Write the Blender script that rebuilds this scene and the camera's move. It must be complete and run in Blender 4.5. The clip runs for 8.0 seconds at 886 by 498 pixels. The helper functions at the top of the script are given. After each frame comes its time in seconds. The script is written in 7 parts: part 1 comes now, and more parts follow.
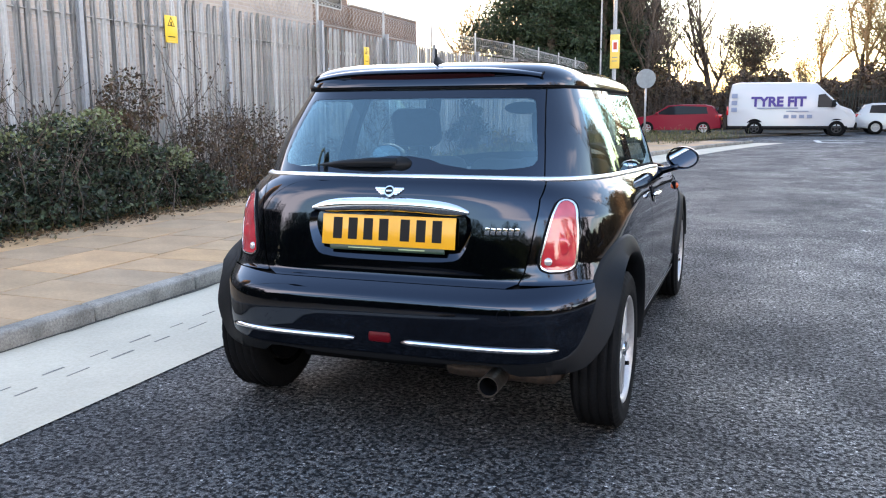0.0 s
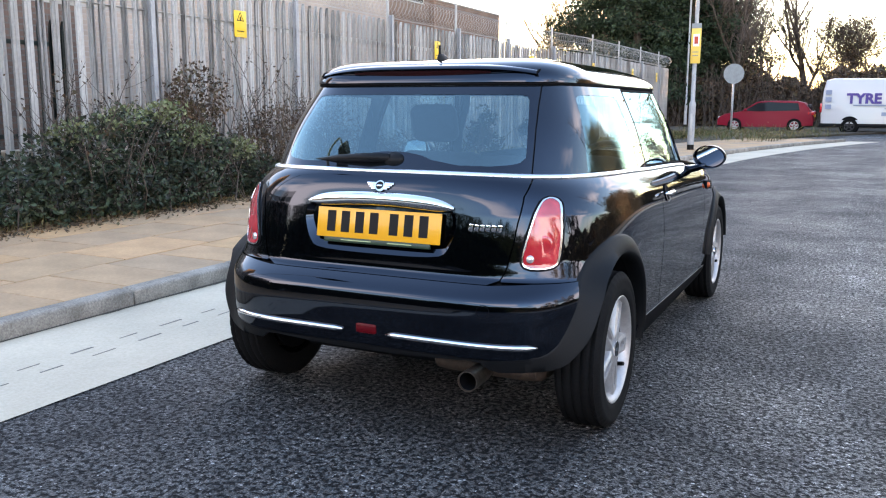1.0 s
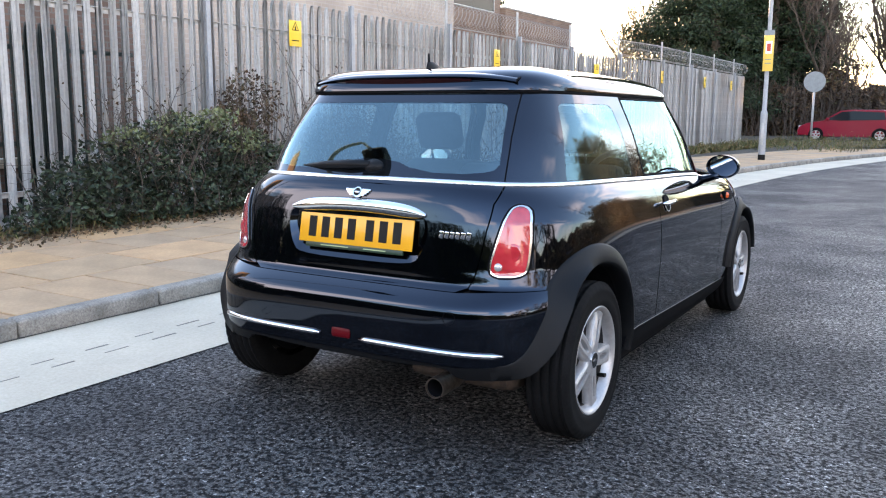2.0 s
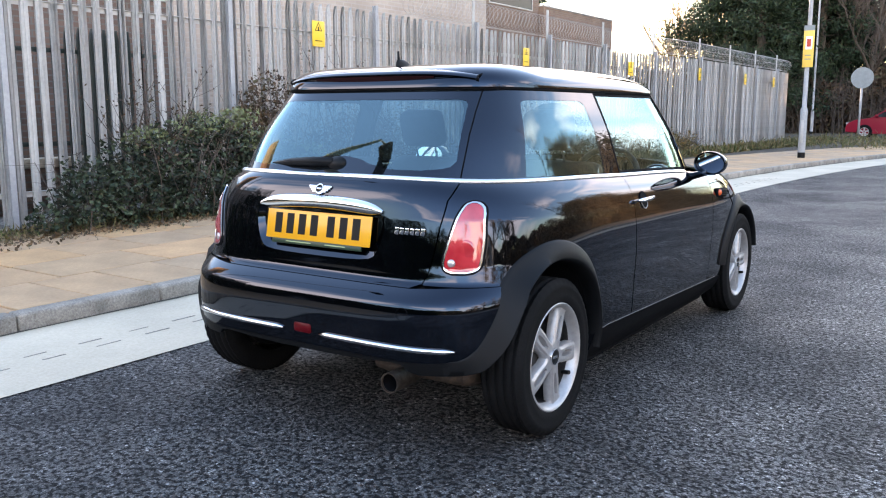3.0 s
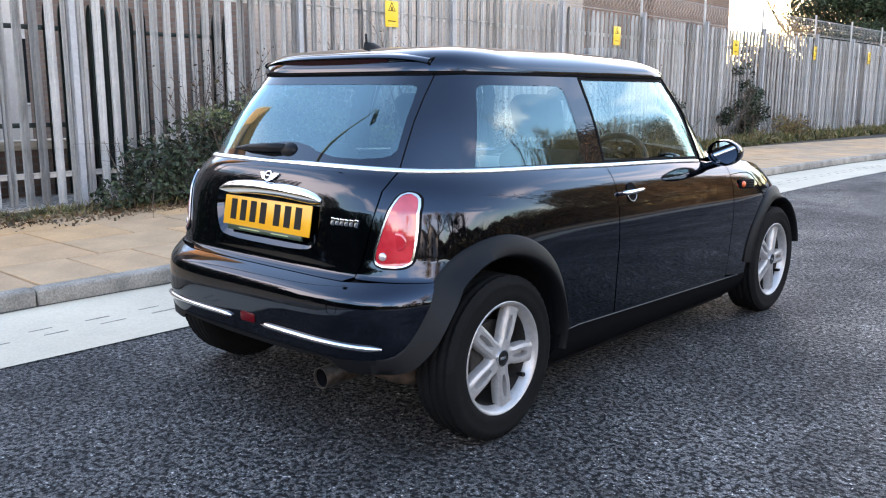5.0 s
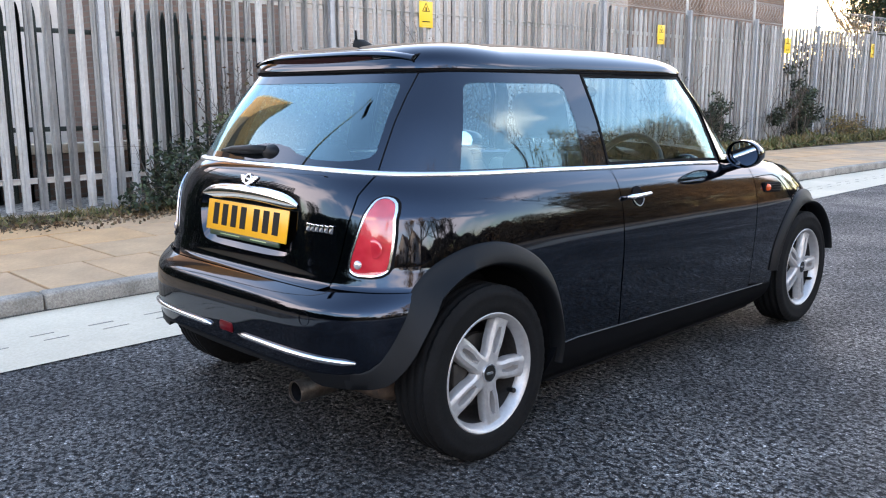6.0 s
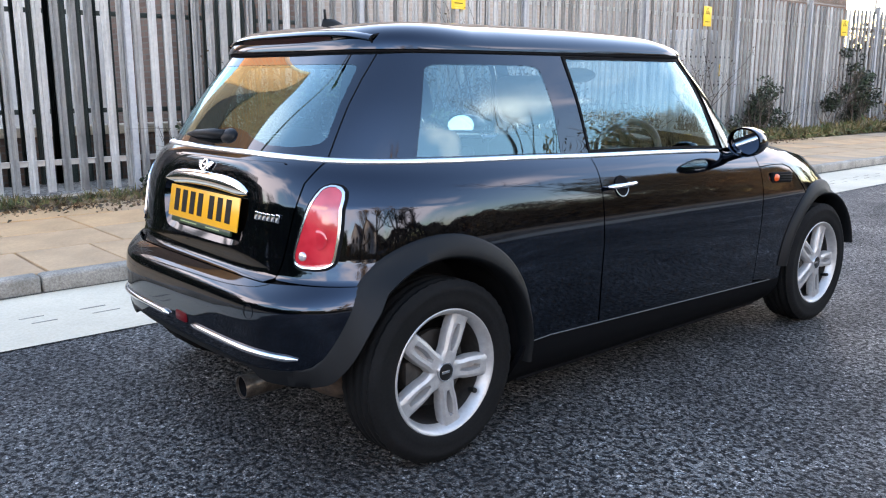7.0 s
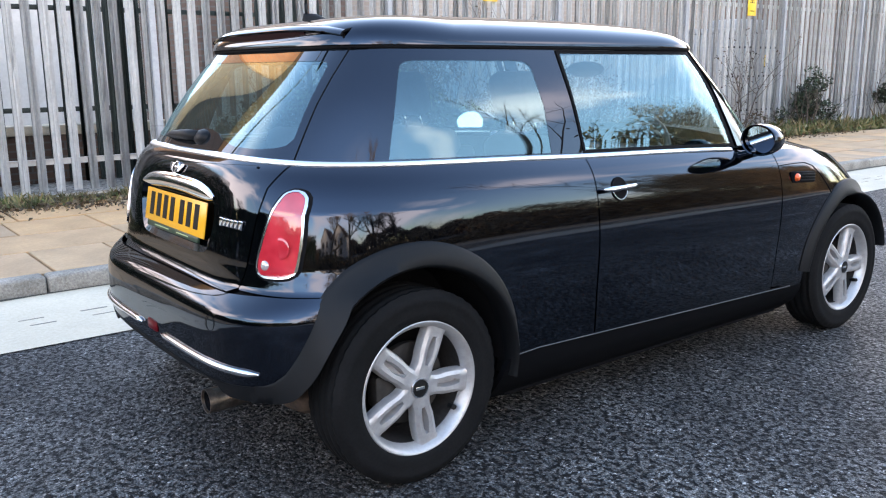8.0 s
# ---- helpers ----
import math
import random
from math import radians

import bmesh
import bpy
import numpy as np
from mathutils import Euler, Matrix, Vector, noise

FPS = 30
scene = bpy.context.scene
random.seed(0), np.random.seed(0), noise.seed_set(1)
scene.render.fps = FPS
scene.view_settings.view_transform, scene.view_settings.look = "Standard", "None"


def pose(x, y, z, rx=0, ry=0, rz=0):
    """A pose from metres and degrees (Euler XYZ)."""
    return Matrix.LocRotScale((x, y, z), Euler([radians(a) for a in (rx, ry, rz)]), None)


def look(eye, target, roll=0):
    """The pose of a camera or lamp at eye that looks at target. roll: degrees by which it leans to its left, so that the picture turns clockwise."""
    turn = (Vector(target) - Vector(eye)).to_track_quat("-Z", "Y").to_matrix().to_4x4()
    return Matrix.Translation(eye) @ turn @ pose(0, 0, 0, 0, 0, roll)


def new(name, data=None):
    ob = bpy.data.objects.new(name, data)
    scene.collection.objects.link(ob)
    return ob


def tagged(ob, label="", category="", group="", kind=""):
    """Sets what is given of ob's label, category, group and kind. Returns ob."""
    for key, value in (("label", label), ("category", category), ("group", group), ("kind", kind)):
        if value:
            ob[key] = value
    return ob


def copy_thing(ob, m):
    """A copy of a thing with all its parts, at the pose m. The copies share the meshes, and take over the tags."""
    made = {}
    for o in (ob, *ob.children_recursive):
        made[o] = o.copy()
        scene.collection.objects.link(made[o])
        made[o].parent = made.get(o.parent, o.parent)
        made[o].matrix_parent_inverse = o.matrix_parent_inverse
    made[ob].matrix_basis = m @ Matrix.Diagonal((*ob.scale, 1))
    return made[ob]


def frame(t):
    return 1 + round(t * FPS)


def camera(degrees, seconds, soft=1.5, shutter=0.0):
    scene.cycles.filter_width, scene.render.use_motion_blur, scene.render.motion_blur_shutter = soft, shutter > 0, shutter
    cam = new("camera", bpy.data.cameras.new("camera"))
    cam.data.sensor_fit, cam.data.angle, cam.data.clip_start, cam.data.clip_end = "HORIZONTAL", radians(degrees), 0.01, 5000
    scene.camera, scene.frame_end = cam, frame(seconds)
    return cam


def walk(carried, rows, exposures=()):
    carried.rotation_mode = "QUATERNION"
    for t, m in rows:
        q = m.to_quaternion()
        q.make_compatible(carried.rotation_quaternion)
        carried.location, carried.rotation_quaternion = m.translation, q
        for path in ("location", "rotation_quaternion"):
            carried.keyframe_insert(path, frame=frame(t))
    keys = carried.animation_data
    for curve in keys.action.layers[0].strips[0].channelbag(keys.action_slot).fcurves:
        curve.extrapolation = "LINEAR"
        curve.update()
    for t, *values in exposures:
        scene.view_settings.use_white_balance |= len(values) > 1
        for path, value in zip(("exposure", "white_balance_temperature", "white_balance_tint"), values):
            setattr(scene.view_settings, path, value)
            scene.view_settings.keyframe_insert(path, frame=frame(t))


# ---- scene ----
cam = camera(55.1, 8.0, 1.15)
PATH = [
    (0, (1.232, -2.708, 1.198), (0.556, -0.853, 0.878), -0.3),
    (0.5, (1.385, -2.684, 1.217), (0.617, -0.869, 0.878), -0.9),
    (1, (1.569, -2.604, 1.208), (0.711, -0.829, 0.874), 0.2),
    (2.5, (2.047, -2.367, 1.208), (0.975, -0.708, 0.895), -0.0),
    (3, (2.181, -2.287, 1.2), (1.074, -0.652, 0.882), -0.0),
    (3.5, (2.301, -2.185, 1.2), (1.164, -0.575, 0.863), -0.2),
    (4, (2.384, -2.07, 1.2), (1.191, -0.504, 0.847), -0.1),
    (4.5, (2.473, -1.933, 1.209), (1.2, -0.435, 0.847), -0.1),
    (5, (2.573, -1.797, 1.223), (1.259, -0.333, 0.858), 0.2),
    (6.5, (2.65, -1.352, 1.205), (1.205, -0.021, 0.834), -0.3),
    (7, (2.722, -1.182, 1.207), (1.241, 0.102, 0.81), 0.0),
    (7.5, (2.757, -1.042, 1.204), (1.239, 0.194, 0.795), 0.1),
    (8, (2.731, -0.904, 1.217), (1.181, 0.291, 0.805), -0.5),
]
walk(cam, [(t, look(eye, target, roll)) for t, eye, target, roll in PATH], [(0, 3.71, 7450, 24), (4.5, 3.80, 7450, 24), (6.5, 3.84, 7450, 24), (8, 3.97, 7450, 23)])


# ---- world, sun, exposure ----
SUN_EL, SUN_AZ = 6.0, -44.0      # degrees; azimuth clockwise from the street's far end (+y)
world = bpy.data.worlds.new("sky_world")
world.use_nodes = True
scene.world = world
wn = world.node_tree.nodes
wl = world.node_tree.links
sky = wn.new("ShaderNodeTexSky")
sky.sky_type = 'NISHITA'
sky.sun_disc = False
sky.sun_elevation = radians(SUN_EL)
sky.sun_rotation = radians(SUN_AZ)
sky.air_density, sky.dust_density, sky.ozone_density = 1.0, 0.5, 1.9
wn["Background"].inputs["Strength"].default_value = 0.15
# soft warm banks of low cloud all round, thinning out to a clear zenith
tc = wn.new("ShaderNodeTexCoord")
mp = wn.new("ShaderNodeMapping")
mp.inputs["Scale"].default_value = (1.0, 1.0, 1.9)
wl.new(tc.outputs["Generated"], mp.inputs["Vector"])
nz = wn.new("ShaderNodeTexNoise")
nz.inputs["Scale"].default_value, nz.inputs["Detail"].default_value, nz.inputs["Roughness"].default_value, nz.inputs["Distortion"].default_value = 2.1, 5.0, 0.5, 0.5
wl.new(mp.outputs["Vector"], nz.inputs["Vector"])
cr = wn.new("ShaderNodeValToRGB")
cr.color_ramp.elements[0].position, cr.color_ramp.elements[0].color = 0.47, (0, 0, 0, 1)
cr.color_ramp.elements[1].position, cr.color_ramp.elements[1].color = 0.62, (0.85, 0.85, 0.85, 1)
wl.new(nz.outputs["Fac"], cr.inputs["Fac"])
up = wn.new("ShaderNodeSeparateXYZ")
wl.new(tc.outputs["Generated"], up.inputs[0])
thin = wn.new("ShaderNodeMapRange")
thin.interpolation_type = 'SMOOTHSTEP'
for key, value in (("From Min", 0.30), ("From Max", 0.60), ("To Min", 1.0), ("To Max", 0.0)):
    thin.inputs[key].default_value = value
wl.new(up.outputs[2], thin.inputs["Value"])
amount = wn.new("ShaderNodeMath")
amount.operation = 'MULTIPLY'
wl.new(cr.outputs[0], amount.inputs[0])
wl.new(thin.outputs[0], amount.inputs[1])
cloud = wn.new("ShaderNodeMix")
cloud.data_type = 'RGBA'
cloud.inputs[7].default_value = (4.4, 3.95, 3.7, 1)
wl.new(amount.outputs[0], cloud.inputs[0])
wl.new(sky.outputs[0], cloud.inputs[6])
wl.new(cloud.outputs[2], wn["Background"].inputs["Color"])

sun_data = bpy.data.lights.new("sun", 'SUN')
sun_data.energy, sun_data.angle, sun_data.color = 2.2, radians(0.6), (1.0, 0.72, 0.45)
sun = new("sun", sun_data)
_a, _e = radians(SUN_AZ), radians(SUN_EL)
sun.matrix_world = look((20, 40, 30), Vector((20, 40, 30)) - 10 * Vector((math.sin(_a) * math.cos(_e), math.cos(_a) * math.cos(_e), math.sin(_e))))


# ---- materials ----
def mat(name, color=(0.5, 0.5, 0.5), rough=0.5, metal=0.0, coat=0.0, ior=1.5):
    m = bpy.data.materials.new(name)
    m.use_nodes = True
    b = m.node_tree.nodes["Principled BSDF"]
    b.inputs["Base Color"].default_value = (*color, 1)
    b.inputs["Roughness"].default_value = rough
    b.inputs["Metallic"].default_value = metal
    b.inputs["Coat Weight"].default_value = coat
    b.inputs["Coat Roughness"].default_value = 0.02
    b.inputs["IOR"].default_value = ior
    return m


def bsdf(m, key):
    return m.node_tree.nodes["Principled BSDF"].inputs[key]


def nd(m, kind, **settings):
    n = m.node_tree.nodes.new(kind)
    for key, value in settings.items():
        n.inputs[key].default_value = value
    return n


def ln(m, a, b):
    m.node_tree.links.new(a, b)


def coords(m, scale=(1, 1, 1)):
    g = nd(m, "ShaderNodeTexCoord")
    p = nd(m, "ShaderNodeMapping", Scale=scale)
    ln(m, g.outputs["Object"], p.inputs["Vector"])
    return p.outputs["Vector"]


def ramp(m, src, stops):
    r = nd(m, "ShaderNodeValToRGB")
    e = r.color_ramp.elements
    while len(e) < len(stops):
        e.new(0.5)
    for k, (p, c) in enumerate(stops):
        e[k].position, e[k].color = p, (*c, 1)
    ln(m, src, r.inputs["Fac"])
    return r.outputs["Color"]


def mixc(m, fac, a, b, blend='MIX'):
    x = m.node_tree.nodes.new("ShaderNodeMix")
    x.data_type, x.blend_type = 'RGBA', blend
    for sock, v in ((x.inputs[0], fac), (x.inputs[6], a), (x.inputs[7], b)):
        if isinstance(v, (int, float)):
            sock.default_value = v
        elif isinstance(v, tuple):
            sock.default_value = (*v, 1)
        else:
            ln(m, v, sock)
    return x.outputs[2]


def noise_tex(m, vec, scale, detail=3, rough=0.55):
    n = nd(m, "ShaderNodeTexNoise", Scale=scale, Detail=detail, Roughness=rough)
    ln(m, vec, n.inputs["Vector"])
    return n.outputs["Fac"]


def bump(m, height, strength=0.3, dist=0.01):
    b = nd(m, "ShaderNodeBump", Strength=strength, Distance=dist)
    ln(m, height, b.inputs["Height"])
    ln(m, b.outputs["Normal"], m.node_tree.nodes["Principled BSDF"].inputs["Normal"])


def speckled(name, dark, light, scale, rough=0.8, bump_s=0.3, bump_d=0.004, big=1.5, big_amt=0.35, metal=0.0, rand=0.0):
    """Two scales of variation: fine grain and broad stains; rand varies the pieces."""
    m = mat(name, dark, rough, metal)
    v = coords(m)
    fine = noise_tex(m, v, scale, 4, 0.7)
    broad = noise_tex(m, v, big, 3, 0.6)
    c = ramp(m, fine, [(0.3, dark), (0.7, light)])
    shade = ramp(m, broad, [(0.3, (1 - big_amt,) * 3), (0.7, (1, 1, 1))])
    c = mixc(m, 1.0, c, shade, 'MULTIPLY')
    if rand:
        oi = nd(m, "ShaderNodeObjectInfo")
        tone = ramp(m, oi.outputs["Random"], [(0.0, (1 - rand, 1 - rand, 1 - rand)), (1.0, (1, 1, 1))])
        c = mixc(m, 1.0, c, tone, 'MULTIPLY')
    ln(m, c, bsdf(m, "Base Color"))
    bump(m, fine, bump_s, bump_d)
    return m


def glass_mat(name, tint, ior=1.52):
    m = bpy.data.materials.new(name)
    m.use_nodes = True
    n = m.node_tree.nodes
    n.remove(n["Principled BSDF"])
    tr = nd(m, "ShaderNodeBsdfTransparent", Color=(*tint, 1))
    gl = nd(m, "ShaderNodeBsdfGlossy", Color=(0.60, 0.91, 1.0, 1), Roughness=0.0)
    lw = nd(m, "ShaderNodeLayerWeight", Blend=0.5)
    pw = nd(m, "ShaderNodeMath")
    pw.operation = 'POWER'
    pw.inputs[1].default_value = 5.0
    ln(m, lw.outputs["Facing"], pw.inputs[0])
    fr = nd(m, "ShaderNodeMath")
    fr.operation = 'MULTIPLY_ADD'
    f0 = 2 * ((ior - 1) / (ior + 1)) ** 2
    fr.inputs[1].default_value, fr.inputs[2].default_value = 1 - f0, f0
    ln(m, pw.outputs[0], fr.inputs[0])
    mx = nd(m, "ShaderNodeMixShader")
    ln(m, fr.outputs[0], mx.inputs[0])
    ln(m, tr.outputs[0], mx.inputs[1])
    ln(m, gl.outputs[0], mx.inputs[2])
    ln(m, mx.outputs[0], n["Material Output"].inputs["Surface"])
    return m


PAINT = mat("black_metallic_paint", (0.006, 0.007, 0.009), 0.04, 0.0, 0.0, 1.5)
bsdf(PAINT, "Specular IOR Level").default_value = 0.68
bsdf(PAINT, "Specular Tint").default_value = (0.62, 0.76, 1.0, 1)
_v = coords(PAINT)
_dust = noise_tex(PAINT, _v, 9, 5, 0.7)
ln(PAINT, ramp(PAINT, _dust, [(0.45, (0.0002, 0.0003, 0.0007)), (0.8, (0.0006, 0.0007, 0.0012))]), bsdf(PAINT, "Base Color"))
CLAD = speckled("textured_black_plastic", (0.0018, 0.0022, 0.0028), (0.0038, 0.0045, 0.0056), 350, 0.55, 0.25, 0.001, 6, 0.2)
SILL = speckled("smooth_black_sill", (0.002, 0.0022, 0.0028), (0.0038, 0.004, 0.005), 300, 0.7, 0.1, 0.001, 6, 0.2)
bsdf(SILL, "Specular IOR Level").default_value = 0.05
EDGE_HIGHLIGHT = mat("sill_highlight_grey", (0.085, 0.088, 0.095), 0.5, 0.2)
RUBBER = speckled("tyre_rubber", (0.0040, 0.0040, 0.0043), (0.0095, 0.0095, 0.0098), 120, 0.78, 0.2, 0.001, 10, 0.3)
bsdf(CLAD, "Specular IOR Level").default_value = 0.2
bsdf(RUBBER, "Specular IOR Level").default_value = 0.1
BLACK = mat("black_void", (0.005, 0.005, 0.006), 0.8)
bsdf(BLACK, "Specular IOR Level").default_value = 0.08
FRIT = mat("black_glass_border", (0.004, 0.005, 0.006), 0.0, 0.0, 0.0, 1.6)
bsdf(FRIT, "Specular IOR Level").default_value = 0.48
bsdf(FRIT, "Specular Tint").default_value = (0.62, 0.76, 1.0, 1)
CHROME = mat("chrome", (0.82, 0.83, 0.85), 0.08, 1.0)
LAMP_CHROME = mat("bright_lamp_bezel", (0.50, 0.51, 0.53), 0.16, 1.0)
CHROME_STRIP = mat("brushed_chrome", (0.84, 0.85, 0.86), 0.3, 1.0)
ALLOY = speckled("silver_alloy", (0.36, 0.35, 0.348), (0.44, 0.43, 0.426), 60, 0.40, 0.05, 0.0005, 14, 0.10, 0.55)
# barrel alloy: brake dust, plus the shade behind the spokes painted in
SHADED_ALLOY = speckled("dusted_shaded_alloy", (0.022, 0.02, 0.019), (0.05, 0.046, 0.044), 60, 0.55, 0.1, 0.0005, 14, 0.3, 0.3)
STEEL = speckled("worn_steel", (0.13, 0.10, 0.08), (0.30, 0.25, 0.21), 40, 0.35, 0.2, 0.001, 12, 0.5, 0.9)
RUST = speckled("rusty_steel", (0.045, 0.031, 0.025), (0.13, 0.085, 0.06), 30, 0.75, 0.4, 0.002, 8, 0.4, 0.3)
# disc iron, its colour lowered for the shade between the spokes
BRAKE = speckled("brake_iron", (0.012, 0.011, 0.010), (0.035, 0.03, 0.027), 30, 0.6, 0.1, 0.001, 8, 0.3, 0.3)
GLASS = glass_mat("car_glass", (0.36, 0.49, 0.52), 1.80)
GLASS_SIDE = glass_mat("side_glass", (0.50, 0.64, 0.66), 1.74)
GLASS_CLEAR = glass_mat("clear_glass", (0.85, 0.9, 0.9), 1.45)
MIRROR = mat("mirror_glass", (0.85, 0.87, 0.9), 0.0, 1.0)
FABRIC = speckled("dark_seat_fabric", (0.018, 0.02, 0.024), (0.04, 0.043, 0.05), 200, 0.9, 0.3, 0.001, 5, 0.3)
DASH = speckled("grey_interior_plastic", (0.03, 0.032, 0.035), (0.05, 0.053, 0.058), 200, 0.6, 0.2, 0.001, 5, 0.2)
DASH_SILVER = mat("silver_dash_panel", (0.42, 0.43, 0.4), 0.35, 0.4)
LIGHT_TRIM = speckled("pale_headlining", (0.30, 0.31, 0.31), (0.36, 0.37, 0.37), 200, 0.9, 0.2, 0.001, 4, 0.15)
PLATE_Y = mat("yellow_reflective_plate", (0.74, 0.33, 0.006), 0.35, 0.0, 0.25)
INK = mat("black_ink", (0.008, 0.008, 0.008), 0.5)
bsdf(INK, "Specular IOR Level").default_value = 0.15
GREEN_INK = mat("dark_green_strip", (0.006, 0.026, 0.011), 0.4)
RED_LENS = mat("red_lens", (0.40, 0.02, 0.03), 0.05, 0.0, 1.0)
_v = coords(RED_LENS)
ln(RED_LENS, ramp(RED_LENS, noise_tex(RED_LENS, _v, 14, 2), [(0.35, (0.38, 0.014, 0.024)), (0.65, (0.52, 0.032, 0.045))]), bsdf(RED_LENS, "Base Color"))
DARK_RED = mat("dark_red_reflector", (0.085, 0.003, 0.006), 0.3)
bsdf(DARK_RED, "Specular IOR Level").default_value = 0.15
AMBER = mat("orange_lens", (0.75, 0.10, 0.02), 0.2, 0.0, 0.5)
WHITE_LENS = mat("clear_lens", (0.50, 0.46, 0.46), 0.12, 0.5, 0.8)
BRAKE_RED = mat("smoked_red_lens", (0.014, 0.001, 0.002), 0.5)
bsdf(BRAKE_RED, "Specular IOR Level").default_value = 0.15


# ---- mesh helpers ----
def thing(name, label, category, loc=(0, 0, 0), group="", rz=0.0):
    ob = new(name)
    ob.empty_display_size = 0.2
    ob.matrix_basis = pose(*loc, 0, 0, rz)
    return tagged(ob, label, category, group)


def finish(bm, name, material, smooth=False):
    me = bpy.data.meshes.new(name)
    bm.normal_update()
    bm.to_mesh(me)
    bm.free()
    me.materials.append(material)
    if smooth:
        me.shade_smooth()
        if smooth is not True:
            me.set_sharp_from_angle(angle=radians(smooth))
    return me


def part(name, bm, material, parent, label="", smooth=35):
    me = bm if isinstance(bm, bpy.types.Mesh) else finish(bm, name, material, smooth)
    ob = new(name, me)
    ob.parent = parent
    if label:
        tagged(ob, label)
    return ob


def solo(name, bm, material, label, category, kind="", smooth=35, group=""):
    me = bm if isinstance(bm, bpy.types.Mesh) else finish(bm, name, material, smooth)
    return tagged(new(name, me), label, category, group, kind)


def box(bm, lo, hi, bevel=0.0, m=None, seg=2):
    lo, hi = Vector(lo), Vector(hi)
    geo = bmesh.ops.create_cube(bm, size=1.0)["verts"]
    for v in geo:
        v.co = Vector(((lo[k] + hi[k]) / 2 + v.co[k] * (hi[k] - lo[k]) for k in range(3)))
    if bevel:
        edges = list({e for v in geo for e in v.link_edges})
        r = bmesh.ops.bevel(bm, geom=edges, offset=bevel, segments=seg, affect='EDGES', profile=0.5, clamp_overlap=True)
        geo = list({v for f in r["faces"] for v in f.verts} | {v for v in geo if v.is_valid})
    if m is not None:
        bmesh.ops.transform(bm, matrix=m, verts=[v for v in geo if v.is_valid])
    return bm


def boxes(*items):
    bm = bmesh.new()
    for lo, hi, bev in items:
        box(bm, lo, hi, bev)
    return bm


def tube(bm, pts, radii, sides=10, cap=True, flat=1.0):
    """A round bar along pts, with a radius at each."""
    pts = [Vector(p) for p in pts]
    if isinstance(radii, (int, float)):
        radii = [radii] * len(pts)
    rings = []
    up = Vector((0, 0, 1))
    for k, p in enumerate(pts):
        d = (pts[min(k + 1, len(pts) - 1)] - pts[max(k - 1, 0)]).normalized()
        ref = up if abs(d.z) < 0.9 else Vector((1, 0, 0))
        a = d.cross(ref).normalized()
        b = d.cross(a)
        rings.append([bm.verts.new(p + radii[k] * (math.cos(t) * a + math.sin(t) * b * flat)) for t in [2 * math.pi * i / sides for i in range(sides)]])
    for r, s in zip(rings, rings[1:]):
        for i in range(sides):
            j = (i + 1) % sides
            bm.faces.new((r[i], r[j], s[j], s[i]))
    if cap:
        bm.faces.new(rings[0][::-1])
        bm.faces.new(rings[-1])
    return bm


def lathe(bm, prof, centre, axis='x', seg=48, closed=False):
    """Turns (radius, along) pairs about an axis through centre."""
    c = Vector(centre)
    rings = []
    for t in [2 * math.pi * i / seg for i in range(seg)]:
        row = []
        for r, a in prof:
            if axis == 'x':
                row.append(bm.verts.new(c + Vector((a, r * math.cos(t), r * math.sin(t)))))
            elif axis == 'y':
                row.append(bm.verts.new(c + Vector((r * math.cos(t), a, r * math.sin(t)))))
            else:
                row.append(bm.verts.new(c + Vector((r * math.cos(t), r * math.sin(t), a))))
        rings.append(row)
    n = len(prof)
    for i in range(seg):
        r, s = rings[i], rings[(i + 1) % seg]
        for k in range(n if closed else n - 1):
            j = (k + 1) % n
            bm.faces.new((r[k], s[k], s[j], r[j]))
    bmesh.ops.recalc_face_normals(bm, faces=bm.faces[:])
    return bm


def curve(pts):
    """A smooth monotone interpolation through (x, y) pairs."""
    X = np.array([p[0] for p in pts], float)
    Y = np.array([p[1] for p in pts], float)
    h, d = np.diff(X), np.diff(Y) / np.diff(X)
    s = np.zeros(len(X))
    s[0], s[-1] = d[0], d[-1]
    for k in range(1, len(X) - 1):
        if d[k - 1] * d[k] > 0:
            s[k] = 2 * d[k - 1] * d[k] / (d[k - 1] + d[k])

    def f(x):
        if x <= X[0]:
            return float(Y[0] + s[0] * (x - X[0]))
        if x >= X[-1]:
            return float(Y[-1] + s[-1] * (x - X[-1]))
        k = int(np.searchsorted(X, x, side='right')) - 1
        t = (x - X[k]) / h[k]
        a, b = t * t * (3 - 2 * t), t * (1 - t)
        return float(Y[k] * (1 - a) + Y[k + 1] * a + h[k] * b * ((1 - t) * s[k] - t * s[k + 1]))
    return f


def inside(p, loop):
    c = False
    for (x1, y1), (x2, y2) in zip(loop, loop[1:] + loop[:1]):
        if (y1 > p[1]) != (y2 > p[1]) and p[0] < (x2 - x1) * (p[1] - y1) / (y2 - y1) + x1:
            c = not c
    return c


def rounded(loop, r, n=4):
    """Rounds a loop's corners; r is a share of the shorter side at each corner."""
    out = []
    L = len(loop)
    for k in range(L):
        p, a, b = Vector(loop[k]), Vector(loop[k - 1]), Vector(loop[(k + 1) % L])
        p0, p1 = p.lerp(a, min(r, 0.5)), p.lerp(b, min(r, 0.5))
        for i in range(n + 1):
            t = i / n
            q = p0 * (1 - t) ** 2 + p * 2 * t * (1 - t) + p1 * t * t
            out.append((q.x, q.y))
    return out


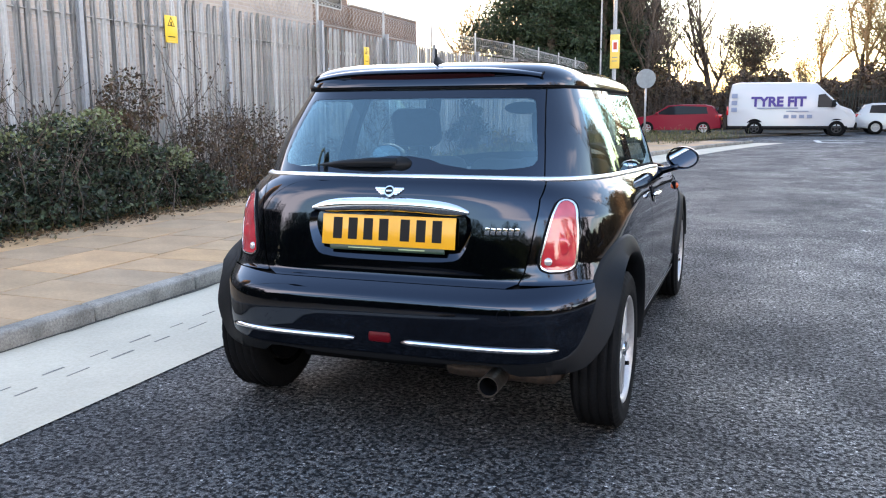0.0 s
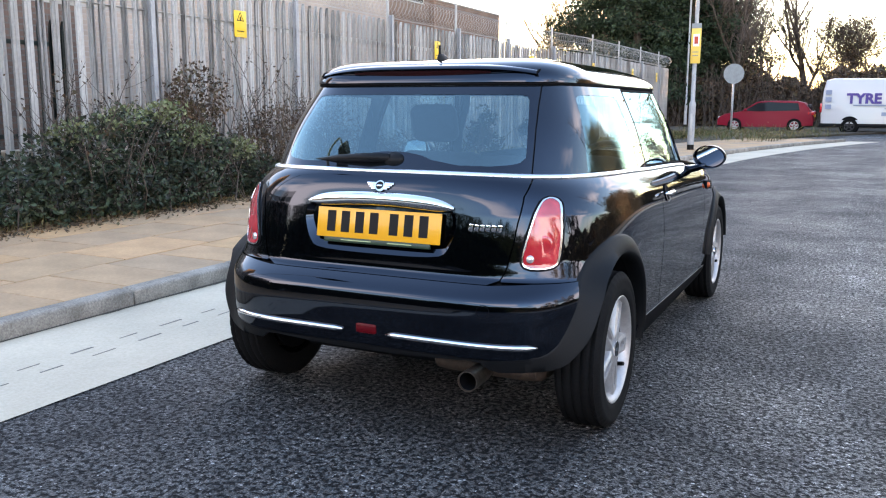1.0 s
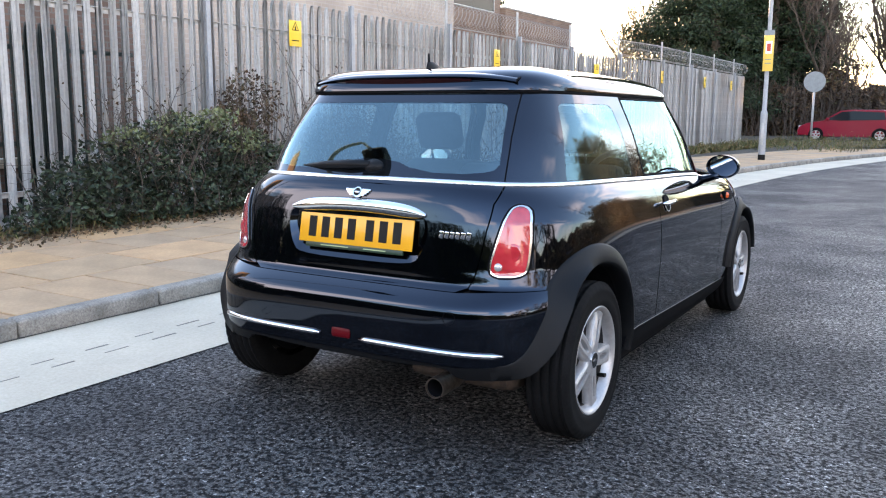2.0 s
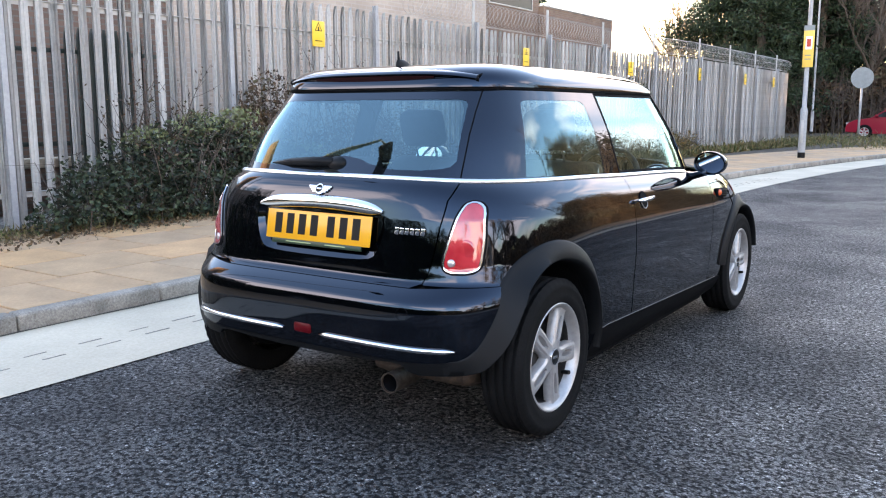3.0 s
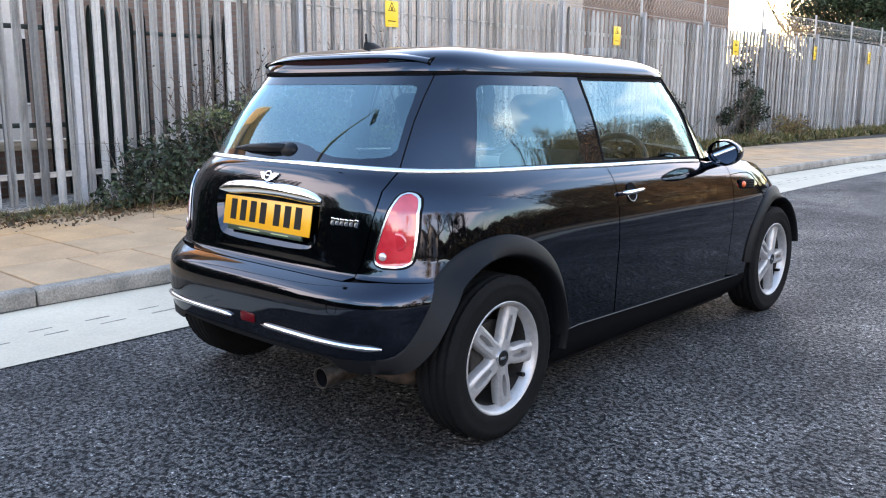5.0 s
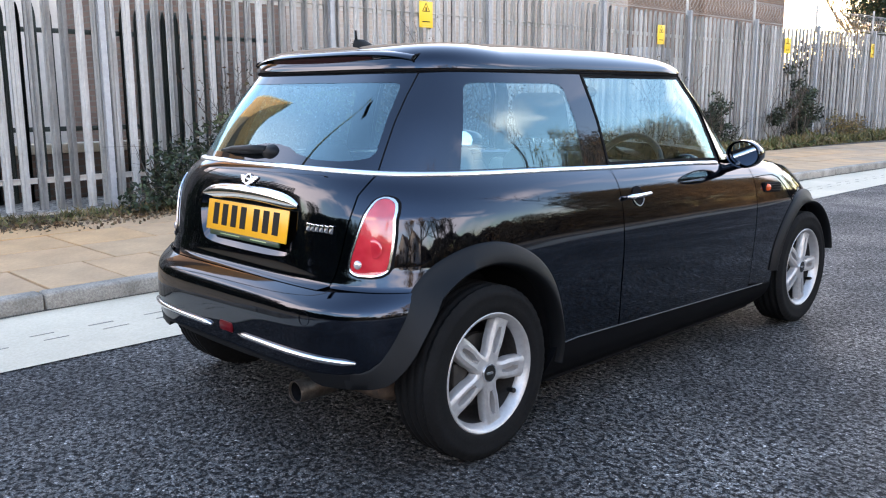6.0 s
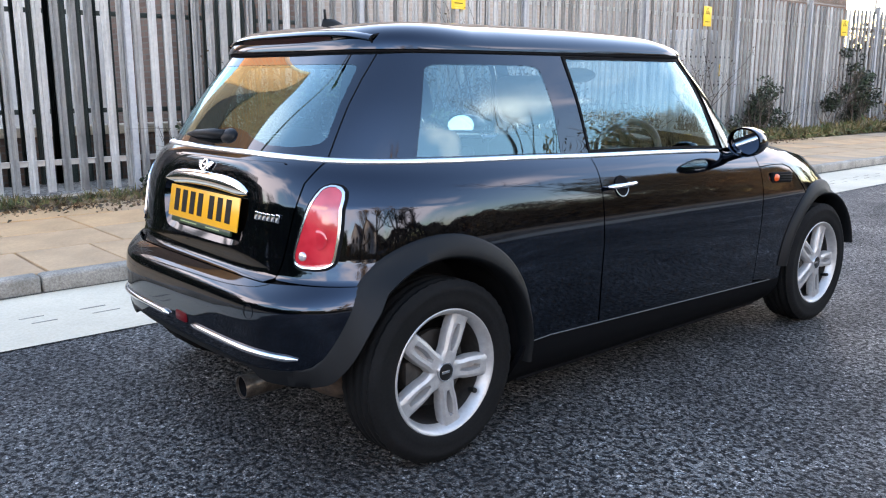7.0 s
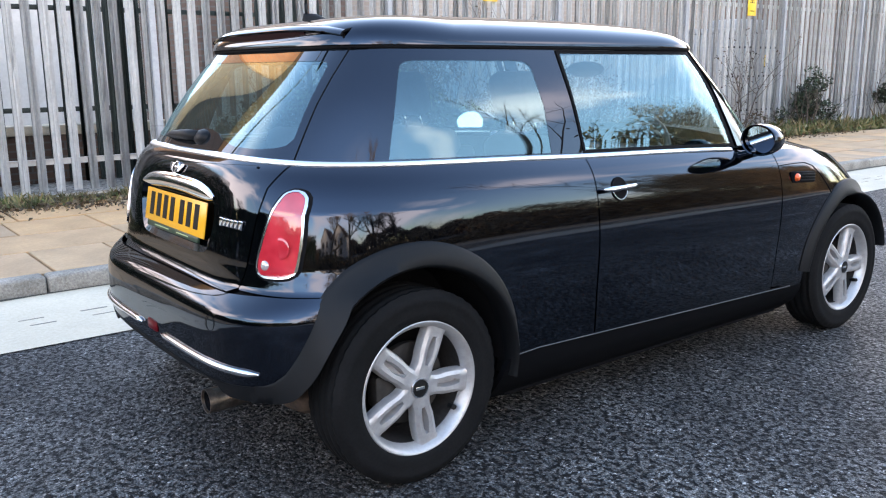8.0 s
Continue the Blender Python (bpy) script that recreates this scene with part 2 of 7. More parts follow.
def skin(surf, loop, holes=(), du=0.02, dv=0.02, lift=0.0, depth=0.02, flip=False):
    """The piece of the surface surf(u, v) inside a loop, with turned-in edges. Returns a mesh, no material."""
    bm = bmesh.new()
    us, vs = [p[0] for p in loop], [p[1] for p in loop]
    u0, u1, v0, v1 = min(us), max(us), min(vs), max(vs)
    nu, nv = max(2, math.ceil((u1 - u0) / du)), max(2, math.ceil((v1 - v0) / dv))
    g = [[bm.verts.new((u0 + (u1 - u0) * i / nu, v0 + (v1 - v0) * j / nv, 0)) for j in range(nv + 1)] for i in range(nu + 1)]
    for i in range(nu):
        for j in range(nv):
            bm.faces.new((g[i][j], g[i + 1][j], g[i + 1][j + 1], g[i][j + 1]))
    for lp in (loop, *holes):
        for a, b in zip(lp, lp[1:] + lp[:1]):
            d = Vector((b[0] - a[0], b[1] - a[1], 0))
            if d.length < 1e-6:
                continue
            x0, x1, y0, y1 = min(a[0], b[0]) - 1e-4, max(a[0], b[0]) + 1e-4, min(a[1], b[1]) - 1e-4, max(a[1], b[1]) + 1e-4
            near = []
            for f in bm.faces:
                fx, fy = [v.co.x for v in f.verts], [v.co.y for v in f.verts]
                if max(fx) > x0 and min(fx) < x1 and max(fy) > y0 and min(fy) < y1:
                    near.append(f)
            if not near:
                continue
            es = list({e for f in near for e in f.edges})
            vv = list({v for f in near for v in f.verts})
            bmesh.ops.bisect_plane(bm, geom=vv + es + near, dist=1e-5, plane_co=(a[0], a[1], 0), plane_no=(-d.y, d.x, 0))
    gone = []
    for f in bm.faces:
        c = f.calc_center_median()
        if not inside((c.x, c.y), loop) or any(inside((c.x, c.y), list(h)) for h in holes):
            gone.append(f)
    bmesh.ops.delete(bm, geom=gone, context='FACES')
    bmesh.ops.remove_doubles(bm, verts=bm.verts[:], dist=2e-4)
    normal_of = {}
    e = 2e-3
    for v in bm.verts:
        u, w = v.co.x, v.co.y
        p = surf(u, w)
        n = (surf(u + e, w) - surf(u - e, w)).cross(surf(u, w + e) - surf(u, w - e)).normalized()
        if flip:
            n = -n
        v.co = p + n * lift
        normal_of[v] = n
    if flip:
        bmesh.ops.reverse_faces(bm, faces=bm.faces[:])
    skin_faces = set(bm.faces)
    if depth:
        rim = [ed for ed in bm.edges if ed.is_boundary]
        r = bmesh.ops.extrude_edge_only(bm, edges=rim)
        new_v = [x for x in r["geom"] if isinstance(x, bmesh.types.BMVert)]
        for v in new_v:
            old = next((q for ed in v.link_edges for q in (ed.other_vert(v),) if q in normal_of), None)
            if old is not None:
                v.co = old.co - normal_of[old] * depth
    me = bpy.data.meshes.new("skin")
    bm.verts.index_update()
    bm.faces.index_update()
    loops = []
    for f in bm.faces:
        f.smooth = True
        for lp in f.loops:
            loops.append(tuple(normal_of[lp.vert]) if f in skin_faces else None)
    for f in bm.faces:
        if f not in skin_faces:
            f.normal_update()
    loops = []
    for f in bm.faces:
        for lp in f.loops:
            loops.append(tuple(normal_of[lp.vert]) if f in skin_faces else tuple(f.normal))
    bm.to_mesh(me)
    bm.free()
    me.normals_split_custom_set(loops)
    return me


def skin_part(name, material, parent, label="", **kw):
    me = skin(**kw)
    me.name = name
    me.materials.append(material)
    return part(name, me, material, parent, label)


# ---- ground, road, gutter, kerb, pavement ----
ASPHALT = mat("damp_asphalt", (0.06, 0.06, 0.06), 0.6)
bsdf(ASPHALT, "Specular IOR Level").default_value = 0.30
_v = coords(ASPHALT)


def chips(m, vec, scale, feature='F1'):
    n = nd(m, "ShaderNodeTexVoronoi", Scale=scale)
    n.feature = feature
    ln(m, vec, n.inputs["Vector"])
    return n


# crushed stone: chips of two sizes, tar and painted shade in the crevices between
_chip = chips(ASPHALT, _v, 92.0)
_edge = chips(ASPHALT, _v, 92.0, 'DISTANCE_TO_EDGE')
_small = chips(ASPHALT, _v, 185.0)
_stone = nd(ASPHALT, "ShaderNodeSeparateColor")
ln(ASPHALT, _chip.outputs["Color"], _stone.inputs[0])
_fines = nd(ASPHALT, "ShaderNodeSeparateColor")
ln(ASPHALT, _small.outputs["Color"], _fines.inputs[0])
_big = noise_tex(ASPHALT, _v, 0.8, 5, 0.65)
_mid = noise_tex(ASPHALT, _v, 7, 5, 0.7)
_pit = noise_tex(ASPHALT, _v, 46, 3, 0.66)
_c = ramp(ASPHALT, _stone.outputs[0], [(0.0, (0.080, 0.078, 0.076)), (0.5, (0.138, 0.136, 0.133)), (0.94, (0.20, 0.197, 0.193)), (0.985, (0.46, 0.45, 0.44))])
_c = mixc(ASPHALT, 1.0, _c, ramp(ASPHALT, _fines.outputs[0], [(0.0, (0.72, 0.72, 0.72)), (1.0, (1.28, 1.28, 1.28))]), 'MULTIPLY')
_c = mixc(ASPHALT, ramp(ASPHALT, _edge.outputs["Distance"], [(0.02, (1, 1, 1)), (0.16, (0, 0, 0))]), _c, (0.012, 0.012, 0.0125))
_c = mixc(ASPHALT, 1.0, _c, ramp(ASPHALT, _mid, [(0.38, (0.62, 0.62, 0.62)), (0.62, (1.36, 1.36, 1.36))]), 'MULTIPLY')
_c = mixc(ASPHALT, 1.0, _c, ramp(ASPHALT, _big, [(0.38, (0.60, 0.60, 0.61)), (0.58, (1.22, 1.22, 1.21))]), 'MULTIPLY')
# worn pale patches down the middle of the carriageway
_sx = nd(ASPHALT, "ShaderNodeSeparateXYZ")
ln(ASPHALT, _v, _sx.inputs[0])
_mr = nd(ASPHALT, "ShaderNodeMapRange")
_mr.inputs["From Min"].default_value, _mr.inputs["From Max"].default_value = 1.0, 2.4
ln(ASPHALT, _sx.outputs[0], _mr.inputs["Value"])
_wm = nd(ASPHALT, "ShaderNodeMapping", Scale=(1.5, 0.55, 1.0))
ln(ASPHALT, _v, _wm.inputs["Vector"])
_wn = noise_tex(ASPHALT, _wm.outputs["Vector"], 2.3, 9, 0.78)
_wr = nd(ASPHALT, "ShaderNodeMapRange")
_wr.inputs["From Min"].default_value, _wr.inputs["From Max"].default_value = 0.50, 0.64
ln(ASPHALT, _wn, _wr.inputs["Value"])
_wear = nd(ASPHALT, "ShaderNodeMath")
_wear.operation = 'MULTIPLY'
ln(ASPHALT, _mr.outputs[0], _wear.inputs[0])
ln(ASPHALT, _wr.outputs[0], _wear.inputs[1])
_tone = mixc(ASPHALT, _wear.outputs[0], (1.0, 1.0, 1.0), (3.0, 3.0, 3.0))
_c = mixc(ASPHALT, 1.0, _c, _tone, 'MULTIPLY')
# the parked car's shade, with some damp, painted as a darker kerbside strip
_shade_x = nd(ASPHALT, "ShaderNodeMath")
_shade_x.operation = 'MULTIPLY_ADD'
_shade_x.inputs[1].default_value = -1.6
ln(ASPHALT, _wn, _shade_x.inputs[0])
ln(ASPHALT, _sx.outputs[0], _shade_x.inputs[2])
_car_shade = ramp(ASPHALT, _shade_x.outputs[0], [(0.0, (0.78, 0.78, 0.785)), (0.75, (1, 1, 1))])
_c = mixc(ASPHALT, 1.0, _c, _car_shade, 'MULTIPLY')
# shade in the deep pits, painted as near-black colour
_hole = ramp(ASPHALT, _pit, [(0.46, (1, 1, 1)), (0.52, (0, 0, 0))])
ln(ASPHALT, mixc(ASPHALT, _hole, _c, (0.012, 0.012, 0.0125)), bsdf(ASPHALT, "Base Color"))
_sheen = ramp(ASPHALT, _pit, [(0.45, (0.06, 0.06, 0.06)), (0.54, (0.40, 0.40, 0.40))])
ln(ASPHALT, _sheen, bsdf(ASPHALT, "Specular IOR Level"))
ln(ASPHALT, ramp(ASPHALT, _big, [(0.38, (0.70, 0.70, 0.70)), (0.62, (0.52, 0.52, 0.52))]), bsdf(ASPHALT, "Roughness"))
_h = nd(ASPHALT, "ShaderNodeMath")
_h.operation = 'MULTIPLY_ADD'
_h.inputs[1].default_value = -0.55
ln(ASPHALT, _chip.outputs["Distance"], _h.inputs[0])
ln(ASPHALT, _pit, _h.inputs[2])
bump(ASPHALT, _h.outputs[0], 1.0, 0.013)
CONCRETE = speckled("pale_gutter_concrete", (0.50, 0.425, 0.32), (0.61, 0.53, 0.41), 60, 0.85, 0.2, 0.002, 1.1, 0.22)
KERBSTONE = speckled("grey_kerb_concrete", (0.225, 0.195, 0.162), (0.50, 0.445, 0.375), 75, 0.85, 0.6, 0.005, 6, 0.5, 0, 0.22)
SLAB = speckled("buff_paving_slab", (0.46, 0.285, 0.155), (0.56, 0.365, 0.21), 40, 0.8, 0.2, 0.002, 2.3, 0.30, 0, 0.0)
# slabs differ: buff, pinkish, greyer and paler ones
_oi = nd(SLAB, "ShaderNodeObjectInfo")
_was = bsdf(SLAB, "Base Color").links[0].from_socket
_kind = ramp(SLAB, _oi.outputs["Random"], [(0.0, (0.74, 0.80, 0.92)), (0.2, (0.98, 0.95, 0.90)), (0.4, (0.84, 0.86, 0.92)), (0.6, (1.10, 1.0, 0.86)), (0.8, (0.90, 0.90, 0.92)), (1.0, (1.20, 1.08, 0.95))])
ln(SLAB, mixc(SLAB, 1.0, _was, _kind, 'MULTIPLY'), bsdf(SLAB, "Base Color"))
JOINT = speckled("dark_joint_sand", (0.045, 0.04, 0.032), (0.10, 0.088, 0.07), 80, 0.95, 0.4, 0.003, 3, 0.3)
SOIL = speckled("leaf_litter_soil", (0.035, 0.027, 0.02), (0.11, 0.085, 0.055), 35, 0.95, 0.8, 0.02, 2, 0.5)


def bend(y):
    """How far the street has swung to the right at y."""
    return .0078 * max(0.0, y - 9.0) ** 2


def strip(x0, x1, y0, y1, z, step=0.5, thick=0.0):
    bm = bmesh.new()
    n = max(1, math.ceil((y1 - y0) / step))
    a = [y0 + (y1 - y0) * i / n for i in range(n + 1)]
    L = [bm.verts.new((x0 + bend(y), y, z)) for y in a]
    R = [bm.verts.new((x1 + bend(y), y, z)) for y in a]
    for k in range(n):
        bm.faces.new((L[k], R[k], R[k + 1], L[k + 1]))
    if thick:
        r = bmesh.ops.extrude_face_region(bm, geom=bm.faces[:])
        for v in [x for x in r["geom"] if isinstance(x, bmesh.types.BMVert)]:
            v.co.z -= thick
        bmesh.ops.recalc_face_normals(bm, faces=bm.faces[:])
    return bm


bm = bmesh.new()
xs = [-400, -60, -30, -12, -6, -2.3, -1, 0, 2, 4, 8, 16, 40, 100, 400]
ys = [-400, -60, -20, -8, -3, 0, 3, 6, 10, 16, 24, 40, 60, 120, 400, 1500]
gv = [[bm.verts.new((x, y, 0)) for y in ys] for x in xs]
for i in range(len(xs) - 1):
    for j in range(len(ys) - 1):
        bm.faces.new((gv[i][j], gv[i + 1][j], gv[i + 1][j + 1], gv[i][j + 1]))
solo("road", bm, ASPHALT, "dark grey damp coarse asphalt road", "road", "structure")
KERB_X, EDGE_X, PAVE_END = -2.29, -1.30, 29.5
solo("gutter", strip(EDGE_X, KERB_X + .005, -9, 30.5, .006, .5), CONCRETE, "pale smooth concrete gutter strip along the kerb", "gutter", "structure")
solo("pavement", strip(-2.42, -5.05, -9, PAVE_END, .072, .5, .07), JOINT, "buff slab pavement beside the fence", "pavement", "structure")
solo("verge", strip(-5.04, -30, -30, 70, .085, 1.0, .08), SOIL, "planted verge of soil and leaf litter", "verge", "structure")

GRAVEL = mat("pale_yard_gravel", (0.3, 0.27, 0.24), 0.9)
_v = coords(GRAVEL)
_peb = chips(GRAVEL, _v, 38.0)
_sep = nd(GRAVEL, "ShaderNodeSeparateColor")
ln(GRAVEL, _peb.outputs["Color"], _sep.inputs[0])
_c = ramp(GRAVEL, _sep.outputs[0], [(0.0, (0.10, 0.085, 0.07)), (0.5, (0.26, 0.225, 0.19)), (1.0, (0.46, 0.42, 0.37))])
_c = mixc(GRAVEL, 1.0, _c, ramp(GRAVEL, noise_tex(GRAVEL, _v, 2.2, 4), [(0.35, (0.55, 0.55, 0.55)), (0.65, (1.1, 1.1, 1.1))]), 'MULTIPLY')
ln(GRAVEL, _c, bsdf(GRAVEL, "Base Color"))
bump(GRAVEL, _peb.outputs["Distance"], -0.8, 0.02)
solo("gravel_yard", boxes(((-14.0, -13.0, .02), (-5.72, 15.0, .11), 0)), GRAVEL, "pale pebble gravel behind the fence", "gravel", "structure")


# ---- the black hatchback: its skin as two surfaces ----
W_OF = curve([(.14, .70), (.20, .765), (.26, .795), (.33, .806), (.45, .812), (.60, .818), (.66, .8172), (.70, .815), (.74, .811), (.78, .805), (.81, .7985), (.84, .790), (.86, .782), (.88, .7715), (.905, .753), (.924, .735), (.95, .712)])
YR_OF = curve([(.14, .26), (.18, .12), (.22, .06), (.28, .012), (.36, -.008), (.42, -.014), (.47, -.014), (.51, -.011), (.53, -.008), (.545, -.003), (.555, .004), (.565, .013), (.58, .031), (.595, .051), (.606, .0625), (.62, .0655), (.64, .067), (.72, .078), (.80, .092), (.86, .103), (.90, .118), (.924, .138), (.95, .172)])
YF_OF = curve([(.14, 3.40), (.22, 3.56), (.35, 3.63), (.50, 3.625), (.65, 3.59), (.80, 3.50), (.924, 3.36), (.95, 3.30)])
ZB_OF = curve([(.10, .966), (.25, .957), (.43, .951), (.90, .938), (1.25, .925), (1.8, .908), (2.2, .890), (2.6, .872), (2.85, .842), (3.1, .79), (3.35, .71), (3.6, .62)])
BACK, FRONT = 1.3, 2.3


def ring(s, n):
    """A point of a rounded square's edge: s from 0 (middle of the end) to 1 (the side)."""
    a, b = (2 * s, 1.0) if s < 0.5 else (1.0, 2 - 2 * s)
    r = (abs(a) ** n + abs(b) ** n) ** (-1 / n)
    return a * r, b * r


def lower(u, z):
    """The painted body below the window line; u runs 0..1 round the back corner, 1..2 along the side, 2..3 round the front."""
    sg = -1.0 if u < 0 else 1.0
    q = abs(u)
    w = W_OF(z)
    if q < 1:
        n = 5.5 - .5 * max(0.0, min(1.0, (z - .60) / .06)) - .9 * max(0.0, min(1.0, (z - .8) / .124))
        a, b = ring(q, n)
        x, y = w * a, BACK - (BACK - YR_OF(z)) * b
    elif q <= 2:
        x, y = w, BACK + (FRONT - BACK) * (q - 1)
    else:
        a, b = ring(3 - q, 3.2)
        x, y = w * a, FRONT + (YF_OF(z) - FRONT) * b
    t = max(0.0, min(1.0, (z - .55) / .374))
    t = t * t * (3 - 2 * t)
    return Vector((sg * x, y, z + (ZB_OF(y) - .924) * t))


GW_OF = curve([(0, .722), (.5, .668), (1, .590)])
GYR_OF = curve([(0, .158), (.5, .283), (1, .425)])
GYF_OF = curve([(0, 2.72), (.5, 2.46), (1, 2.20)])
GBACK, GFRONT = 1.3, 1.8
RAIL = 1.287


def upper(u, v):
    """The glass house; v from 0 at the window line to 1 under the roof."""
    sg = -1.0 if u < 0 else 1.0
    q = abs(u)
    w = GW_OF(v)
    if q < 1:
        a, b = ring(q, 4.3 + 1.7 * v)
        x, y = w * a, GBACK - (GBACK - GYR_OF(v)) * b
    elif q <= 2:
        x, y = w, GBACK + (GFRONT - GBACK) * (q - 1)
    else:
        a, b = ring(3 - q, 3.0)
        x, y = w * a, GFRONT + (GYF_OF(v) - GFRONT) * b
    z0 = ZB_OF(y) + .004
    return Vector((sg * x, y, z0 + (RAIL - z0) * v))


def u_at(surf, v, k, value, lo=0.0, hi=3.0):
    """The u at which a surface's coordinate k reaches value, at height v."""
    for _ in range(40):
        mid = (lo + hi) / 2
        if surf(mid, v)[k] < value:
            lo = mid
        else:
            hi = mid
    return (lo + hi) / 2


def lx(x, z):
    return u_at(lower, z, 0, x, 0.0, 0.85)


def ly(y, z):
    return u_at(lower, z, 1, y, 0.1, 2.999)


def gx(x, v):
    return u_at(upper, v, 0, x, 0.0, 0.85)


def gy(y, v):
    return u_at(upper, v, 1, y, 0.1, 2.999)


def zt(z, y):
    """The surface's own height for a true height z near y."""
    lo, hi = .1, 1.0
    for _ in range(40):
        mid = (lo + hi) / 2
        t = max(0.0, min(1.0, (mid - .55) / .374))
        if mid + (ZB_OF(y) - .924) * t * t * (3 - 2 * t) < z:
            lo = mid
        else:
            hi = mid
    return (lo + hi) / 2


def mirrored(loop):
    return [(-a, b) for a, b in loop][::-1]


car = thing("hatchback_car", "black three-door hatchback parked beside the kerb, glossy paint, chrome trim", "car")

# wheel openings
AXLES = ((.49, .295), (2.957, .295))
ARCH = .352


def arch_loop(k, r=ARCH):
    y0, z0 = AXLES[k]
    out = []
    for i in range(25):
        t = math.pi * (i / 24) * 1.16 - 0.08 * math.pi
        y, z = y0 + r * math.cos(t), z0 + r * math.sin(t)
        out.append((ly(y, z), z))
    return [(out[0][0], .05)] + out + [(out[-1][0], .05)]


REAR_HOLE, FRONT_HOLE = arch_loop(0, .381), arch_loop(1, .364)

# tailgate, cut for the plate recess by a raised rim instead of a hole
hatch_side = [(.548, .921), (.543, .86), (.535, .78), (.522, .70), (.508, .64), (.49, .606), (.45, .592)]
hatch_loop = [(lx(x, z), z) for x, z in hatch_side]
tailgate_loop = hatch_loop + mirrored(hatch_loop)
tray = rounded([(-.322, .785), (-.308, .853), (.308, .853), (.322, .785), (.300, .712), (.262, .666), (-.262, .666), (-.300, .712)], .38, 4)
tray = [(x, zt(z, .10)) for x, z in tray]
tray_uv = [((1 if x >= 0 else -1) * lx(abs(x), z), z) for x, z in tray]
gate = skin_part("tailgate", PAINT, car, surf=lower, loop=tailgate_loop, holes=[tray_uv], du=.025, dv=.012, depth=.022)
skin_part("plate_recess", PAINT, gate, "black recess behind the number plate", surf=lower, loop=[(a * 1.01, b) for a, b in tray_uv], du=.025, dv=.012, lift=-.02, depth=0)

# sloping rim of the recess, widest below the plate
bm = bmesh.new()
outer_ring, inner_ring = [], []
for x, z in tray:
    outer_ring.append(bm.verts.new(lower((1 if x >= 0 else -1) * lx(abs(x), z), z) + Vector((0, .001, 0))))
    zi = .772 + (z - .772) * (.72 if z < .772 else .93)
    xi = x * .93
    inner_ring.append(bm.verts.new(lower((1 if xi >= 0 else -1) * lx(abs(xi), zi), zi) + Vector((0, .019, 0))))
for k in range(len(tray)):
    j = (k + 1) % len(tray)
    bm.faces.new((outer_ring[k], outer_ring[j], inner_ring[j], inner_ring[k]))
bmesh.ops.recalc_face_normals(bm, faces=bm.faces[:])
if sum(f.normal.y * f.calc_area() for f in bm.faces) > 0:
    bmesh.ops.reverse_faces(bm, faces=bm.faces[:])
part("recess_rim", bm, PAINT, gate, "sloping recess rim", 60)

# quarter panels, doors, wings, on both sides
g = .003
for side in (1, -1):
    fl = (lambda L: L) if side > 0 else mirrored
    q_loop = [(lx(x + .005, z), z) for x, z in hatch_side[:-1]] + [(lx(.50, .602), .602), (lx(.60, .602), .602), (lx(.74, .602), .602)] + \
        [(ly(.24, .58), .58), (ly(.30, .45), .45), (ly(.86, .325), .325), (ly(1.24, .315), .315), (ly(1.243, .921), .921), (ly(.9, .921), .921), (ly(.5, .921), .921)]
    skin_part("quarter_panel", PAINT, car, surf=lower, loop=fl(q_loop), holes=[fl(REAR_HOLE)], du=.02, dv=.014)
    door_loop = [(ly(1.248, .921), .921), (ly(1.248, .314), .314), (ly(2.345, .284), .284), (ly(2.36, .60), .60), (ly(2.36, .921), .921)]
    skin_part("door", PAINT, car, surf=lower, loop=fl(door_loop), du=.03, dv=.02)
    wing_loop = [(ly(2.366, .921), .921), (ly(2.366, .60), .60), (ly(2.35, .30), .30), (ly(2.56, .275), .275), (ly(3.3, .35), .35), (ly(3.5, .60), .60), (ly(3.40, .80), .80), (ly(3.2, .921), .921)]
    skin_part("front_wing", PAINT, car, surf=lower, loop=fl(wing_loop), holes=[fl(FRONT_HOLE)], du=.03, dv=.02)
front_loop = [(ly(3.29, .24), .24), (ly(3.29, .352), .352), (ly(3.495, .60), .60), (ly(3.42, .80), .80)]
for side in (1, -1):
    fl = (lambda L: L) if side > 0 else mirrored
    skin_part("front_bumper", PAINT, car, surf=lower, loop=fl(front_loop + [(2.999, .80), (2.999, .24)]), du=.03, dv=.03)

# bumper: painted centre and textured plastic below and round the arches
bp = [(lx(.46, .588), .588), (lx(.60, .597), .597), (lx(.766, .600), .600), (lx(.752, .52), .52), (lx(.733, .455), .455), (lx(.705, .395), .395), (lx(.672, .358), .358), (lx(.61, .348), .348), (lx(.50, .343), .343)]
bumper = skin_part("rear_bumper", PAINT, car, surf=lower, loop=bp + mirrored(bp), du=.025, dv=.012, lift=.004)
vl = [(lx(.50, .340), .340), (lx(.620, .352), .352), (lx(.612, .302), .302), (lx(.515, .298), .298), (lx(.482, .306), .306), (lx(.452, .330), .330), (lx(.40, .334), .334), (lx(.26, .326), .326), (lx(.12, .322), .322)]
skin_part("rear_valance", CLAD, car, "matt black textured plastic valance", surf=lower, loop=vl + mirrored([(u, max(z, .306)) for u, z in vl]), du=.02, dv=.01, lift=.006, depth=.03)
